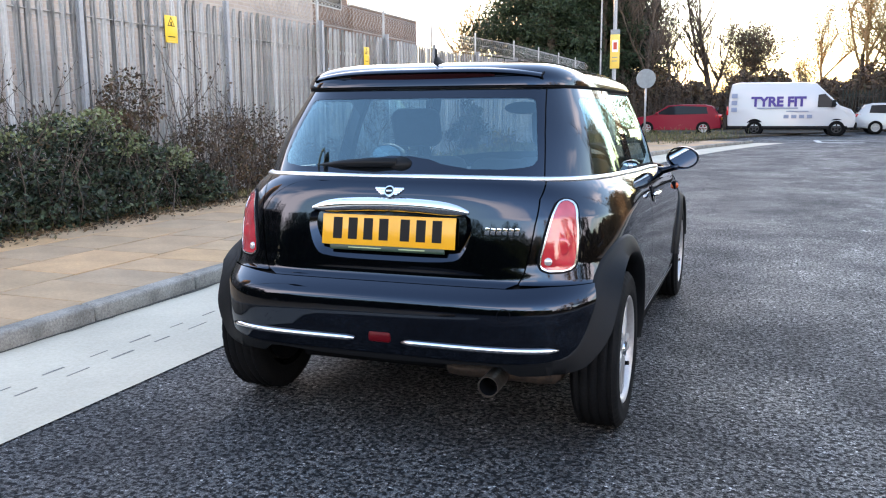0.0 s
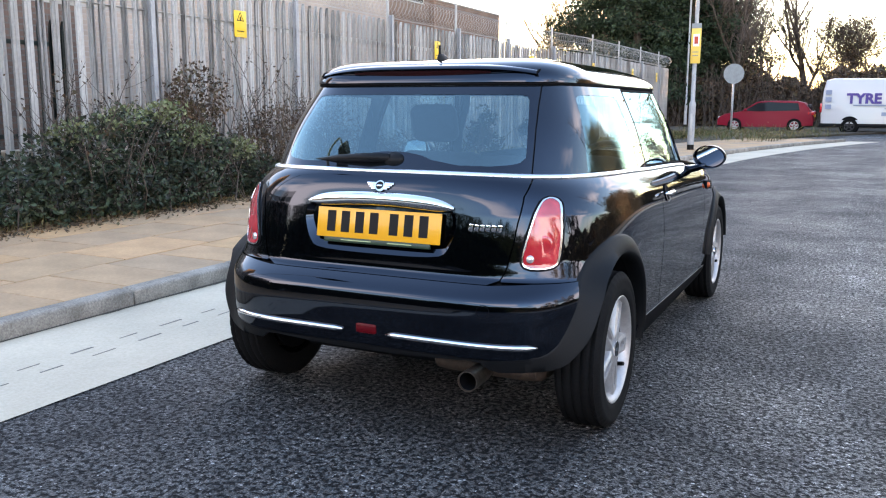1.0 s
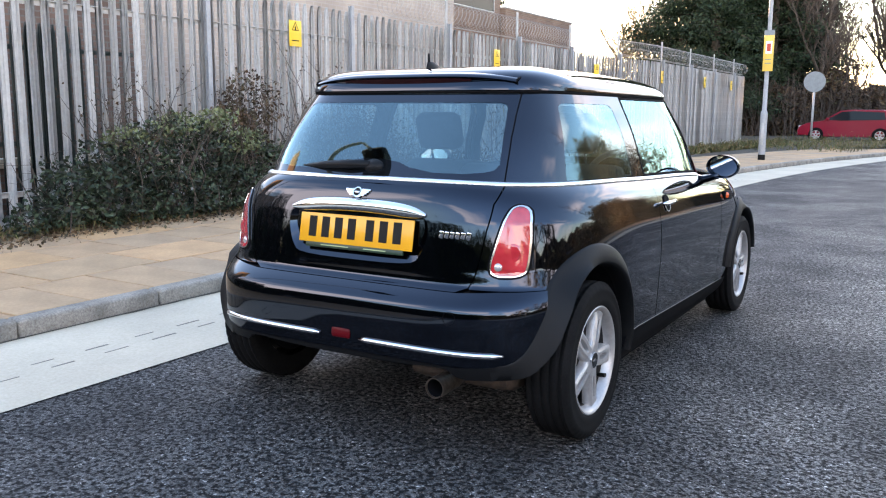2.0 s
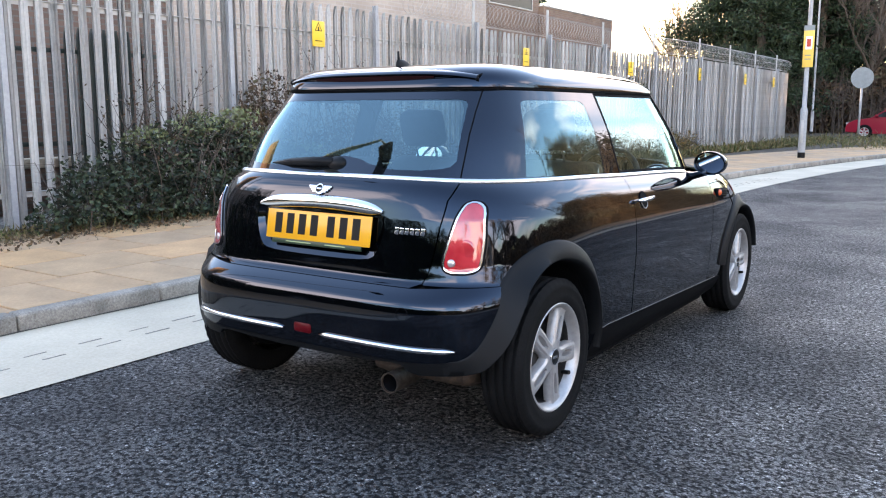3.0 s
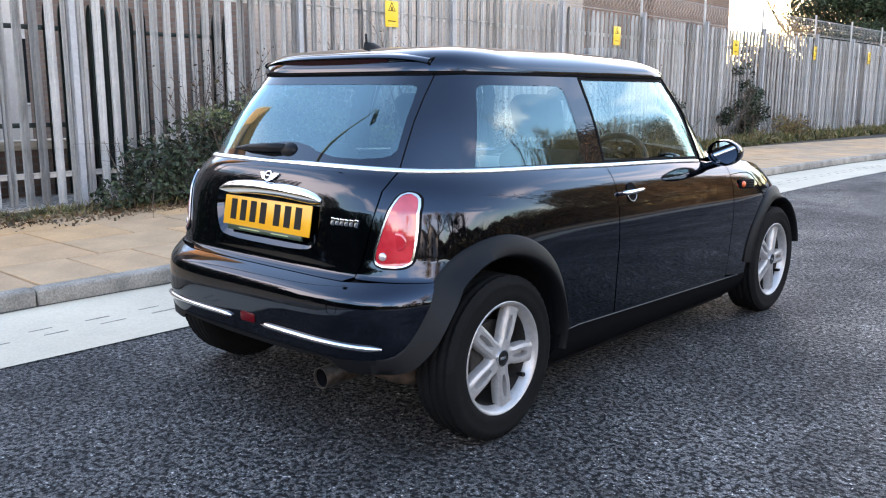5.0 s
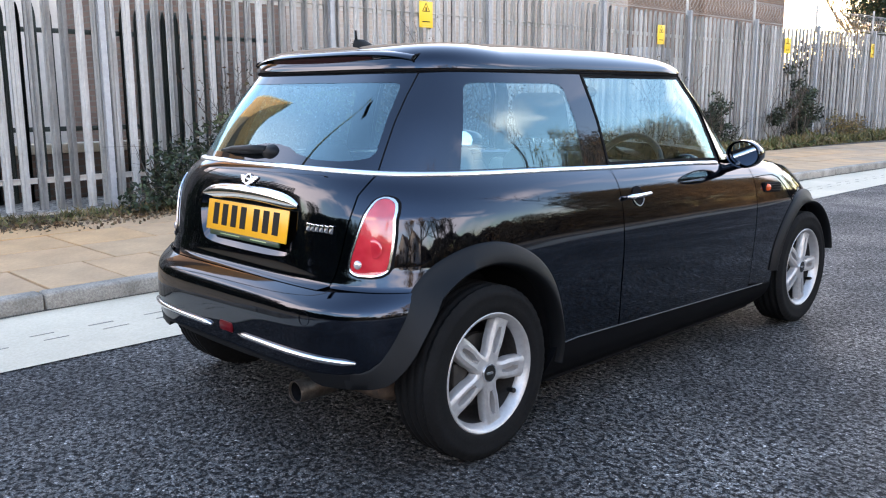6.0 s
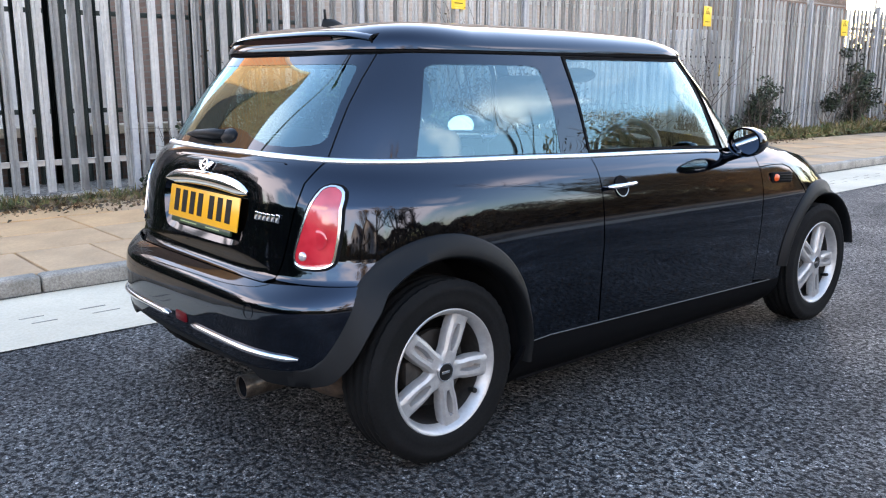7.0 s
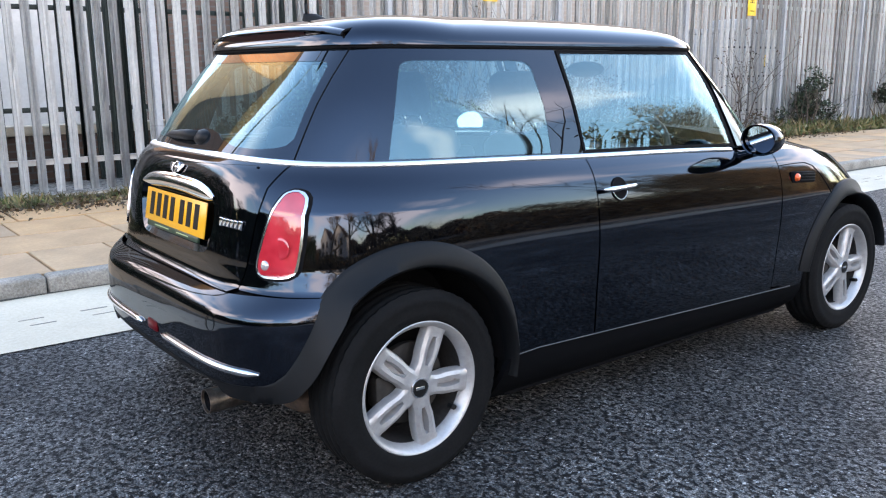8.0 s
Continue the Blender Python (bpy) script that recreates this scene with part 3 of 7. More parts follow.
for side in (1, -1):
    fl = (lambda L: L) if side > 0 else mirrored
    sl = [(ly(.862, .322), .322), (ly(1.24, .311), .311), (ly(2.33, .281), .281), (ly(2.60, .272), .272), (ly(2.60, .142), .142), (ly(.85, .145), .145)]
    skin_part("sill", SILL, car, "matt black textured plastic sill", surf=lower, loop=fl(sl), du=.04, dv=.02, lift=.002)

    # highlight along the sill's top edge, modelled as a thin grey line
    bm = bmesh.new()
    pts = []
    for i in range(31):
        y = .868 + (2.50 - .868) * i / 30
        z = .326 - (y - .83) * .0275
        p = lower(ly(y, z), z)
        pts.append((side * (p.x + .004), y, z + (.008 * max(0, 1 - i / 2)) * -1))
    tube(bm, pts, .0018, 6)
    part("sill_edge_glint", bm, EDGE_HIGHLIGHT, car, "thin grey line painted as the sill edge's highlight", True)

# arch trims: a rolled lip of textured plastic; the rear ones sweep on into the valance
SWEEP_O = (curve([(0, .212), (1, .172), (2, .136), (3, .104), (4, .072), (5, .038)]), curve([(0, .607), (1, .515), (2, .440), (3, .388), (4, .362), (5, .355)]))
SWEEP_L = (curve([(0, .250), (1, .180), (2, .143), (3, .113), (4, .080), (5, .046)]), curve([(0, .566), (1, .452), (2, .368), (3, .318), (4, .303), (5, .302)]))
SWEEP_X = curve([(0, .800), (1, .793), (2, .762), (3, .713), (4, .655), (5, .605)])
TRIM_R = curve([(-20, .386), (0, .390), (35, .414), (60, .432), (90, .441), (112, .436), (128, .420)])


def on_body(y, z):
    zq = min(max(z, .18), .9)
    return lower(ly(min(max(y, .015), 3.55), zq), zq)


for side in (1, -1):
    for (y0, z0), is_rear in ((AXLES[0], True), (AXLES[1], False)):
        bm = bmesh.new()
        rows = []
        N = 34
        for i in range(N + 1):
            t = math.radians(-7) + math.radians(135) * i / N if is_rear else math.radians(174) - math.radians(164) * i / N
            ro = TRIM_R(math.degrees(t)) if is_rear else .415 - .02 * max(0, -math.cos(t))
            rl = .378 if is_rear else .356
            row = []
            for r, off in ((ro + .002, -.006), (ro, .004), (ro - .008, .010), (rl + .4 * (ro - rl), .019), (rl, .026), (rl - .006, .024), (rl - .012, .014), (rl - .018, -.02), (rl - .016, -.06)):
                y, z = y0 + r * math.cos(t), max(z0 + r * math.sin(t), .17)
                p = on_body(y, z)
                base = max(p.x, .797 if r < rl + .01 else p.x)
                row.append(bm.verts.new((side * (base + off), y, z)))
            rows.append(row)
        if is_rear:
            for i in range(1, 26):
                s = 5 * i / 25
                k = max(0.0, 1 - s / 2.2)
                O, L = (SWEEP_O[0](s), SWEEP_O[1](s)), (SWEEP_L[0](s), SWEEP_L[1](s))
                po, pl = on_body(*O), on_body(*L)
                lx_ = max(pl.x + .006, SWEEP_X(s)) + .022 * k
                row = []
                for f, off in ((-.02, -.006), (0, .005), (.14, .009), (.65, None), (1.0, None), (1.06, None), (1.08, None)):
                    y, z = O[0] + (L[0] - O[0]) * f, O[1] + (L[1] - O[1]) * f
                    if off is not None:
                        x = po.x + off + (on_body(y, z).x - po.x if f > 0 else 0)
                    else:
                        x = po.x + .009 + (lx_ - po.x - .009) * min(1.0, f)
                        if f > 1.05:
                            x = lx_ - (.012 if f < 1.07 else .03)
                    row.append(bm.verts.new((side * x, y, z)))
                row.append(bm.verts.new((side * (lx_ - .04), L[0] + .008, L[1] + .012)))
                row.append(bm.verts.new((side * (lx_ - .06), L[0] + .012, L[1] + .03)))
                rows.append(row)
        for a, b in zip(rows, rows[1:]):
            for k in range(len(a) - 1):
                bm.faces.new((a[k], a[k + 1], b[k + 1], b[k]))
        bmesh.ops.recalc_face_normals(bm, faces=bm.faces[:])
        part("wheel_arch_trim", bm, CLAD, car, "matt black textured plastic arch trim", 60)
        # liner
        bm = bmesh.new()
        lathe(bm, [(.36, .0), (.36, -.24), (.02, -.25)], (.775, y0, z0), 'x', 32)
        for v in bm.verts:
            v.co.x = side * min(v.co.x, on_body(v.co.y, v.co.z).x - .012)
        bmesh.ops.delete(bm, geom=[f for f in bm.faces if f.calc_center_median().z < .27 or (is_rear and f.calc_center_median().z < .42 and f.calc_center_median().y < .35)], context='FACES')
        part("wheel_arch_liner", bm, BLACK, car)

# dark inner shell behind the panel gaps, open at the wheels
bm = bmesh.new()
us = [i * .05 for i in range(0, 61)]
zs = [.18, .24, .30, .36, .42, .48, .54, .60, .66, .72, .78, .84, .90]
for side in (1, -1):
    grid = []
    for u in us:
        col = []
        for z in zs:
            p = lower(min(u, 2.999), z)
            c = Vector((0, min(max(p.y, .5), 3.1), p.z))
            p = p + (c - p).normalized() * .03
            col.append(bm.verts.new((side * p.x, p.y, p.z)))
        grid.append(col)
    for a, b in zip(grid, grid[1:]):
        for k in range(len(zs) - 1):
            cy = (a[k].co.y + b[k + 1].co.y) / 2
            cz = (a[k].co.z + b[k + 1].co.z) / 2
            cx = abs(a[k].co.x + b[k + 1].co.x) / 2
            if cz < .34 and (cy < .62 or cy > 2.8):
                continue
            if cx > .5 and any(math.hypot(cy - y0, cz - z0) < .45 for y0, z0 in AXLES):
                continue
            bm.faces.new((a[k], b[k], b[k + 1], a[k + 1]))
part("inner_body", bm, BLACK, car)
part("underbody", boxes(((-.52, .36, .18), (.52, 3.4, .34), .02), ((-.72, .90, .135), (.72, 2.55, .30), .02)), BLACK, car)

# bonnet
bm = bmesh.new()
rows = []
for i in range(25):
    y = 2.372 + (3.44 - 2.372) * i / 24
    edge = lower(ly(y, .921), .921)
    rows.append([bm.verts.new((edge.x * a, y + .10 * (1 - a * a) * (i / 24) ** 2, edge.z + .075 * (1 - abs(a) ** 2.4) * (1 - .3 * (i / 24) ** 2))) for a in [k / 12 for k in range(-12, 13)]])
for a, b in zip(rows, rows[1:]):
    for k in range(24):
        bm.faces.new((a[k], a[k + 1], b[k + 1], b[k]))
part("bonnet", bm, PAINT, car, smooth=True)

# glass house
v0, v1 = .02, .985
rear_seam = [(.540, .0), (.530, .25), (.517, .5), (.503, .75), (.490, 1.0)]
rw = [(gx(x - .0022, v0 + (v1 - v0) * v), v0 + (v1 - v0) * v) for x, v in rear_seam]
rear_outer = rw + mirrored(rw)
pane_side = [(.472, .115), (.498, .14), (.510, .20), (.490, .52), (.466, .83), (.456, .865), (.432, .88)]
rp = [(gx(x, v), v) for x, v in pane_side]
bot = [(gx(x, .09), .09) for x in (.40, .28)] + [(gx(.17, .14), .14), (gx(.12, .19), .19), (gx(.05, .22), .22)]
low = bot[::-1]
pane_loop = [(0.0, .225)] + low + rp
pane_loop = pane_loop + [(0.0, .885)] + mirrored(rp) + mirrored(low)
skin_part("rear_window_border", FRIT, car, "black ceramic glass border", surf=upper, loop=rear_outer, holes=[pane_loop], du=.02, dv=.03, depth=.008)
w = skin_part("rear_window", GLASS, car, "tinted rear window glass", surf=upper, loop=pane_loop, du=.025, dv=.05, depth=0, lift=-.001)
w.visible_shadow = False
for side in (1, -1):
    fl = (lambda L: L) if side > 0 else mirrored
    q = [(gx(x + .0022, v0 + (v1 - v0) * v), v0 + (v1 - v0) * v) for x, v in rear_seam]
    bm = bmesh.new()
    seal = [upper(gx(x, v0 + (v1 - v0) * v), v0 + (v1 - v0) * v) for x, v in rear_seam]
    tube(bm, [(side * p.x * .985, p.y + .008, p.z) for p in seal], .009, 6)
    part("hatch_seal", bm, BLACK, car, smooth=True)
    q = q + [(gy(1.232, v1), v1), (gy(1.243, .5), .5), (gy(1.255, v0), v0)]
    pl = [(gy(.485, .03), .03), (gy(.530, .43), .43)] + rounded([(gy(.571, .70), .70), (gy(.592, .885), .885), (gy(.75, .885), .885)], .42, 5)[6:12] + rounded([(gy(.95, .885), .885), (gy(1.095, .885), .885), (gy(1.110, .70), .70)], .42, 5)[6:12] + [(gy(1.113, .45), .45), (gy(1.106, .03), .03)]
    skin_part("quarter_window_border", FRIT, car, "black ceramic glass border", surf=upper, loop=fl(q), holes=[fl(pl)], du=.02, dv=.04, depth=.008)
    w = skin_part("quarter_window", GLASS_SIDE, car, "tinted quarter window glass", surf=upper, loop=fl(pl), du=.03, dv=.06, depth=0, lift=-.001)
    w.visible_shadow = False
    d = [(gy(1.262, v0), v0), (gy(1.252, .5), .5), (gy(1.242, v1), v1), (gy(2.01, v1), v1), (gy(2.06, .8), .8), (gy(2.115, .4), .4), (gy(2.17, v0), v0)]
    dp = [(gy(1.272, .05), .05), (gy(1.262, .5), .5), (gy(1.256, .955), .955), (gy(1.99, .955), .955), (gy(2.04, .8), .8), (gy(2.095, .4), .4), (gy(2.14, .05), .05)]
    skin_part("door_window_seal", BLACK, car, surf=upper, loop=fl(d), holes=[fl(dp)], du=.03, dv=.06, depth=.01)
    w = skin_part("door_window", GLASS_SIDE, car, "door window glass", surf=upper, loop=fl(dp), du=.04, dv=.08, depth=0, lift=-.002)
    w.visible_shadow = False
    ap = [(gy(2.18, v0), v0), (gy(2.125, .4), .4), (gy(2.07, .8), .8), (gy(2.02, v1), v1), (gy(2.07, 1.0), 1.0), (gy(2.13, .8), .8), (gy(2.20, .4), .4), (gy(2.27, v0), v0)]
    skin_part("windscreen_pillar", PAINT, car, surf=upper, loop=fl(ap), du=.03, dv=.05, depth=.03, lift=.006)
    ws = [(gy(2.275, v0), v0), (gy(2.205, .4), .4), (gy(2.135, .8), .8), (gy(2.08, v1), v1), (2.999, v1), (2.999, v0)]
    w = skin_part("windscreen", GLASS_CLEAR, car, "windscreen glass", surf=upper, loop=fl(ws), du=.05, dv=.08, depth=0)
    w.visible_shadow = False

# roof
bm = bmesh.new()
rings = []
us = [-2.999 + 5.998 * i / 160 for i in range(161)]
for rho in (1.0, .998, .99, .975, .955, .93, .90, .86, .8, .7, .55, .4, .2):
    row = []
    for u in us:
        p = upper(u, 1.0)
        cx, cy = 0.0, 1.3
        x, y = p.x * rho * 1.012, cy + (p.y - cy) * rho * 1.012
        h = (.108 - .035 * max(0, (y - 1.3) / .9) ** 2 - .012 * max(0, (1.0 - y) / .6) ** 2)
        full = max(0.0, min(1.0, (.85 - y) / .35))
        row.append(bm.verts.new((x, y, RAIL + .008 + h * (1 - rho ** (5 + 6 * full)) ** .55)))
    rings.append(row)
for a, b in zip(rings, rings[1:]):
    for k in range(160):
        bm.faces.new((a[k], a[k + 1], b[k + 1], b[k]))
bm.faces.new(rings[-1])
bmesh.ops.recalc_face_normals(bm, faces=bm.faces[:])
part("roof", bm, PAINT, car, smooth=True)
bm = bmesh.new()
tube(bm, [upper(u, 1.0) + Vector((0, 0, .002)) for u in us], .007, 6)
part("roof_gutter", bm, BLACK, car, "black rubber roof seal", smooth=True)
bm = bmesh.new()
cc = [upper(u, .97) for u in [-2.9 + 5.8 * i / 60 for i in range(61)]]
f = bm.faces.new([bm.verts.new((p.x * .97, 1.3 + (p.y - 1.3) * .97, 1.30)) for p in cc])
part("headlining", bm, LIGHT_TRIM, car, "pale grey cloth headlining")

# spoiler over the rear window
bm = bmesh.new()
rows = []
for i in range(49):
    a = math.sin(math.pi / 2 * (-1 + 2 * i / 48))
    x = .474 * a
    back = .408 + .050 * abs(a) ** 3
    k = 1 - .33 * abs(a) ** 4
    top = 1.298 + .068 * k
    fy = .66 - .08 * abs(a) ** 4
    prof = [(fy, top - .004), (fy - .06, top + .004), (.53, top + .003), (back + .05, top - .001), (back + .018, top - .006), (back + .006, top - .012), (back, top - .019), (back + .008, top - .024), (back + .019, 1.316), (back + .012, 1.311), (back + .012, 1.302), (back + .04, 1.294), (.56, 1.290), (fy, 1.288)]
    rows.append([bm.verts.new((x, y, z)) for y, z in prof])
for a, b in zip(rows, rows[1:]):
    for k in range(len(a) - 1):
        bm.faces.new((a[k], a[k + 1], b[k + 1], b[k]))
bm.faces.new(rows[0])
bm.faces.new(rows[-1][::-1])
bmesh.ops.recalc_face_normals(bm, faces=bm.faces[:])
spoiler = part("roof_spoiler", bm, PAINT, car, smooth=50)
for sg in (1, -1):
    bm = bmesh.new()
    tube(bm, [(sg * .4755, y, z) for y, z in ((.60, 1.346), (.54, 1.347), (.508, 1.344), (.476, 1.338), (.464, 1.332), (.458, 1.325), (.466, 1.320), (.470, 1.302), (.49, 1.292))], .0042, 6)
    part("spoiler_seam", bm, BLACK, spoiler, "dark seam at the spoiler's end", True)
bm = bmesh.new()
rows = []
for i in range(25):
    x = -.30 + .60 * i / 24
    back = .408 + .050 * abs(x / .474) ** 3
    top = 1.298 + .068 * (1 - .33 * abs(x / .474) ** 4)
    rows.append([bm.verts.new((x, back + dy, z)) for dy, z in ((.0085, top - .026), (.0065, top - .027), (.0155, 1.318), (.0180, 1.318))])
for a, b in zip(rows, rows[1:]):
    for k in range(3):
        bm.faces.new((a[k], a[k + 1], b[k + 1], b[k]))
bmesh.ops.recalc_face_normals(bm, faces=bm.faces[:])
if sum(f.normal.y for f in bm.faces) > 0:
    bmesh.ops.reverse_faces(bm, faces=bm.faces[:])
part("brake_light", bm, BRAKE_RED, spoiler, "dark red high brake light")

# chrome strip along the window line
bm = bmesh.new()
us = [-1.80 + 3.60 * i / 180 for i in range(181)]
rows = []
for u in us:
    q = upper(u, .0)
    y = q.y
    n = Vector((q.x * 1.2, (y - 1.3) * .9 if y < 1.0 else 0, 0)).normalized()
    base = lower(u, .9235)
    b = Vector((q.x, q.y if abs(u) < .96 else base.y, base.z))
    out = .016
    rows.append([bm.verts.new(b + n * o + Vector((0, 0, dz))) for o, dz in ((.0, -.006), (out, -.006), (out + .004, -.002), (out + .001, .005), (out - .006, .010), (-.004, .011))])
for a, b in zip(rows, rows[1:]):
    for k in range(5):
        bm.faces.new((a[k], b[k], b[k + 1], a[k + 1]))
bmesh.ops.recalc_face_normals(bm, faces=bm.faces[:])
part("chrome_strip", bm, CHROME_STRIP, car, "thin chrome waistline strip", smooth=True)


# ---- wheels ----
SPOKE_W = curve([(.03, .043), (.05, .036), (.07, .034), (.11, .0395), (.15, .0395), (.172, .038), (.188, .050)])


def make_wheel(side, centre, start):
    cx, cy, cz = centre
    wheel = new("wheel")
    wheel.parent = car
    wheel.matrix_basis = pose(cx, cy, cz)
    s = side
    bm = bmesh.new()
    tread = []
    for k, a in enumerate(np.linspace(-.068, .068, 17)):
        tread.append((.2965 if k % 4 != 2 else .290, float(a)))
    prof = [(.200, -.080), (.235, -.088), (.262, -.086), (.284, -.078), (.293, -.070)] + tread + [(.293, .070), (.284, .079), (.274, .084), (.262, .0865), (.258, .0845), (.236, .088), (.214, .084), (.204, .078), (.197, .070)]
    lathe(bm, prof, (0, 0, 0), 'x', 144)
    # shoulder blocks: the tread's edge is notched all round
    bm.verts.ensure_lookup_table()
    n_ = len(prof)
    for i, v in enumerate(bm.verts):
        if 4 <= i % n_ <= 7 or n_ - 12 <= i % n_ <= n_ - 7:
            if (i // n_) % 3 == 0:
                v.co.y *= .991
                v.co.z *= .991
    for v in bm.verts:
        v.co.x *= s
    bmesh.ops.recalc_face_normals(bm, faces=bm.faces[:])
    part("tyre", bm, RUBBER, wheel, "black rubber tyre", 40)
    bm = bmesh.new()
    lathe(bm, [(.184, .035), (.190, .060), (.199, .068), (.204, .072), (.207, .078), (.203, .081), (.197, .079), (.191, .070), (.184, .060), (.178, .042)], (0, 0, 0), 'x', 64, True)
    for v in bm.verts:
        v.co.x *= s
    bmesh.ops.recalc_face_normals(bm, faces=bm.faces[:])
    rim = part("rim", bm, ALLOY, wheel, "silver painted alloy rim", 50)
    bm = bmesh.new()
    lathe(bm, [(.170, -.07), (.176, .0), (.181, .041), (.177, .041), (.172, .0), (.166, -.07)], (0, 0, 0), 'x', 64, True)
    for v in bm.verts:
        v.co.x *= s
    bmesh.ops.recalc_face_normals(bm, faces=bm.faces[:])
    part("rim_barrel", bm, SHADED_ALLOY, wheel, "rim barrel with brake dust and painted shade", 50)
    cross = [(-1.0, -.030), (-.98, -.012), (-.86, -.002), (-.58, .004), (-.31, .002), (-.17, -.022), (.17, -.022), (.31, .002), (.58, .004), (.86, -.002), (.98, -.012), (1.0, -.030)]
    for k in range(5):
        t = radians(start + 72 * k)
        bm = bmesh.new()
        rows = []
        for r in (.030, .046, .058, .064, .0675, .071, .081, .10, .12, .140, .150, .1545, .158, .165, .172, .178, .188):
            hw = SPOKE_W(r)
            slot = 1.0 if .0676 < r < .1575 else 0.0
            pinch = max(.3, math.sqrt(max(0.0, 1 - ((r - .1125) / .047) ** 2)))
            base = .064 + .003 * math.cos((r - .03) / .16 * math.pi)
            row = []
            for c, h in cross:
                hh = h if (slot or abs(c) > .37) else .003
                if abs(c) < .4 and slot:
                    c = c * pinch
                x = base + hh
                row.append(bm.verts.new((s * x, r * math.cos(t) - c * hw * math.sin(t), r * math.sin(t) + c * hw * math.cos(t))))
            rows.append(row)
        for a, b in zip(rows, rows[1:]):
            for j in range(len(cross) - 1):
                bm.faces.new((a[j], a[j + 1], b[j + 1], b[j]))
        bmesh.ops.recalc_face_normals(bm, faces=bm.faces[:])
        if sum(f.normal.x * s * f.calc_area() for f in bm.faces) < 0:
            bmesh.ops.reverse_faces(bm, faces=bm.faces[:])
        part("spoke", bm, ALLOY, wheel, "grooved silver alloy spoke", 35)
    bm = bmesh.new()
    lathe(bm, [(.0, .068), (.032, .068), (.046, .066), (.056, .060), (.060, .045)], (0, 0, 0), 'x', 40)
    for v in bm.verts:
        v.co.x *= s
    bmesh.ops.recalc_face_normals(bm, faces=bm.faces[:])
    part("hub", bm, ALLOY, wheel, "silver alloy hub", 30)
    bm = bmesh.new()
    lathe(bm, [(.0, .074), (.023, .074), (.0265, .073), (.027, .066)], (0, 0, 0), 'x', 32)
    for v in bm.verts:
        v.co.x *= s
    bmesh.ops.recalc_face_normals(bm, faces=bm.faces[:])
    cap = part("hub_cap", bm, INK, wheel, "black round hub cap", 30)
    bm = bmesh.new()
    lathe(bm, [(.0271, .066), (.0271, .0755), (.0300, .0755), (.0312, .066)], (0, 0, 0), 'x', 32)
    for v in bm.verts:
        v.co.x *= s
    bmesh.ops.recalc_face_normals(bm, faces=bm.faces[:])
    part("ring", bm, CHROME, cap, "chrome ring", 30)
    bm = boxes(((.073, -.016, -.005), (.0755, .016, .005), .0005))
    for v in bm.verts:
        v.co.x *= s
    part("badge_bar", bm, CHROME, cap, "plain chrome bar")
    bm = bmesh.new()
    lathe(bm, [(.01, .012), (.125, .012), (.128, .0), (.125, -.01), (.06, -.012), (.02, -.05)], (0, 0, 0), 'x', 40)
    box(bm, (-.02, -.13, -.05), (.035, -.06, .05), .012)
    for v in bm.verts:
        v.co.x *= s
    bmesh.ops.recalc_face_normals(bm, faces=bm.faces[:])
    part("brake_disc", bm, BRAKE, wheel, "dull rusty brake disc, darkened for shade behind the spokes")
    # added black disc that keeps light out of the wheel's inner side
    bm = bmesh.new()
    lathe(bm, [(.0, -.085), (.12, -.085), (.170, -.078), (.176, -.070), (.172, -.062), (.0, -.066)], (0, 0, 0), 'x', 40)
    for v in bm.verts:
        v.co.x *= s
    bmesh.ops.recalc_face_normals(bm, faces=bm.faces[:])
    part("closing_disc", bm, BLACK, wheel, "black disc added to shut light out of the wheel")
    bm = bmesh.new()
    a = radians(start + 36 + 72 * 3 + 6)
    tube(bm, [(s * .04, .168 * math.cos(a), .168 * math.sin(a)), (s * .072, .158 * math.cos(a), .158 * math.sin(a))], .0085, 10)
    part("valve", bm, INK, wheel, "black rubber valve")
    return wheel


for _side in (1, -1):
    make_wheel(_side, (_side * .733, .49, .2965), 66)
    make_wheel(_side, (_side * .733, 2.957, .2965), 70)

# ---- tail lights ----
outline = [(.592, .855), (.600, .882), (.620, .894), (.646, .886), (.661, .862), (.669, .81), (.673, .76), (.672, .70), (.668, .668), (.655, .652), (.62, .648), (.583, .649), (.561, .661), (.557, .690), (.568, .745), (.580, .805)]
for _ in range(2):
    outline = [((3 * a[0] + b[0]) / 4, (3 * a[1] + b[1]) / 4) if h == 0 else ((a[0] + 3 * b[0]) / 4, (a[1] + 3 * b[1]) / 4) for a, b in zip(outline, outline[1:] + outline[:1]) for h in (0, 1)]


def shrink(loop, d):
    """Draws a clockwise outline in by d, square to its edge."""
    out = []
    for (ax, az), (x, z), (bx, bz) in zip(loop[-1:] + loop[:-1], loop, loop[1:] + loop[:1]):
        e = math.hypot(bx - ax, bz - az)
        out.append((x + (bz - az) / e * d, z - (bx - ax) / e * d))
    return out


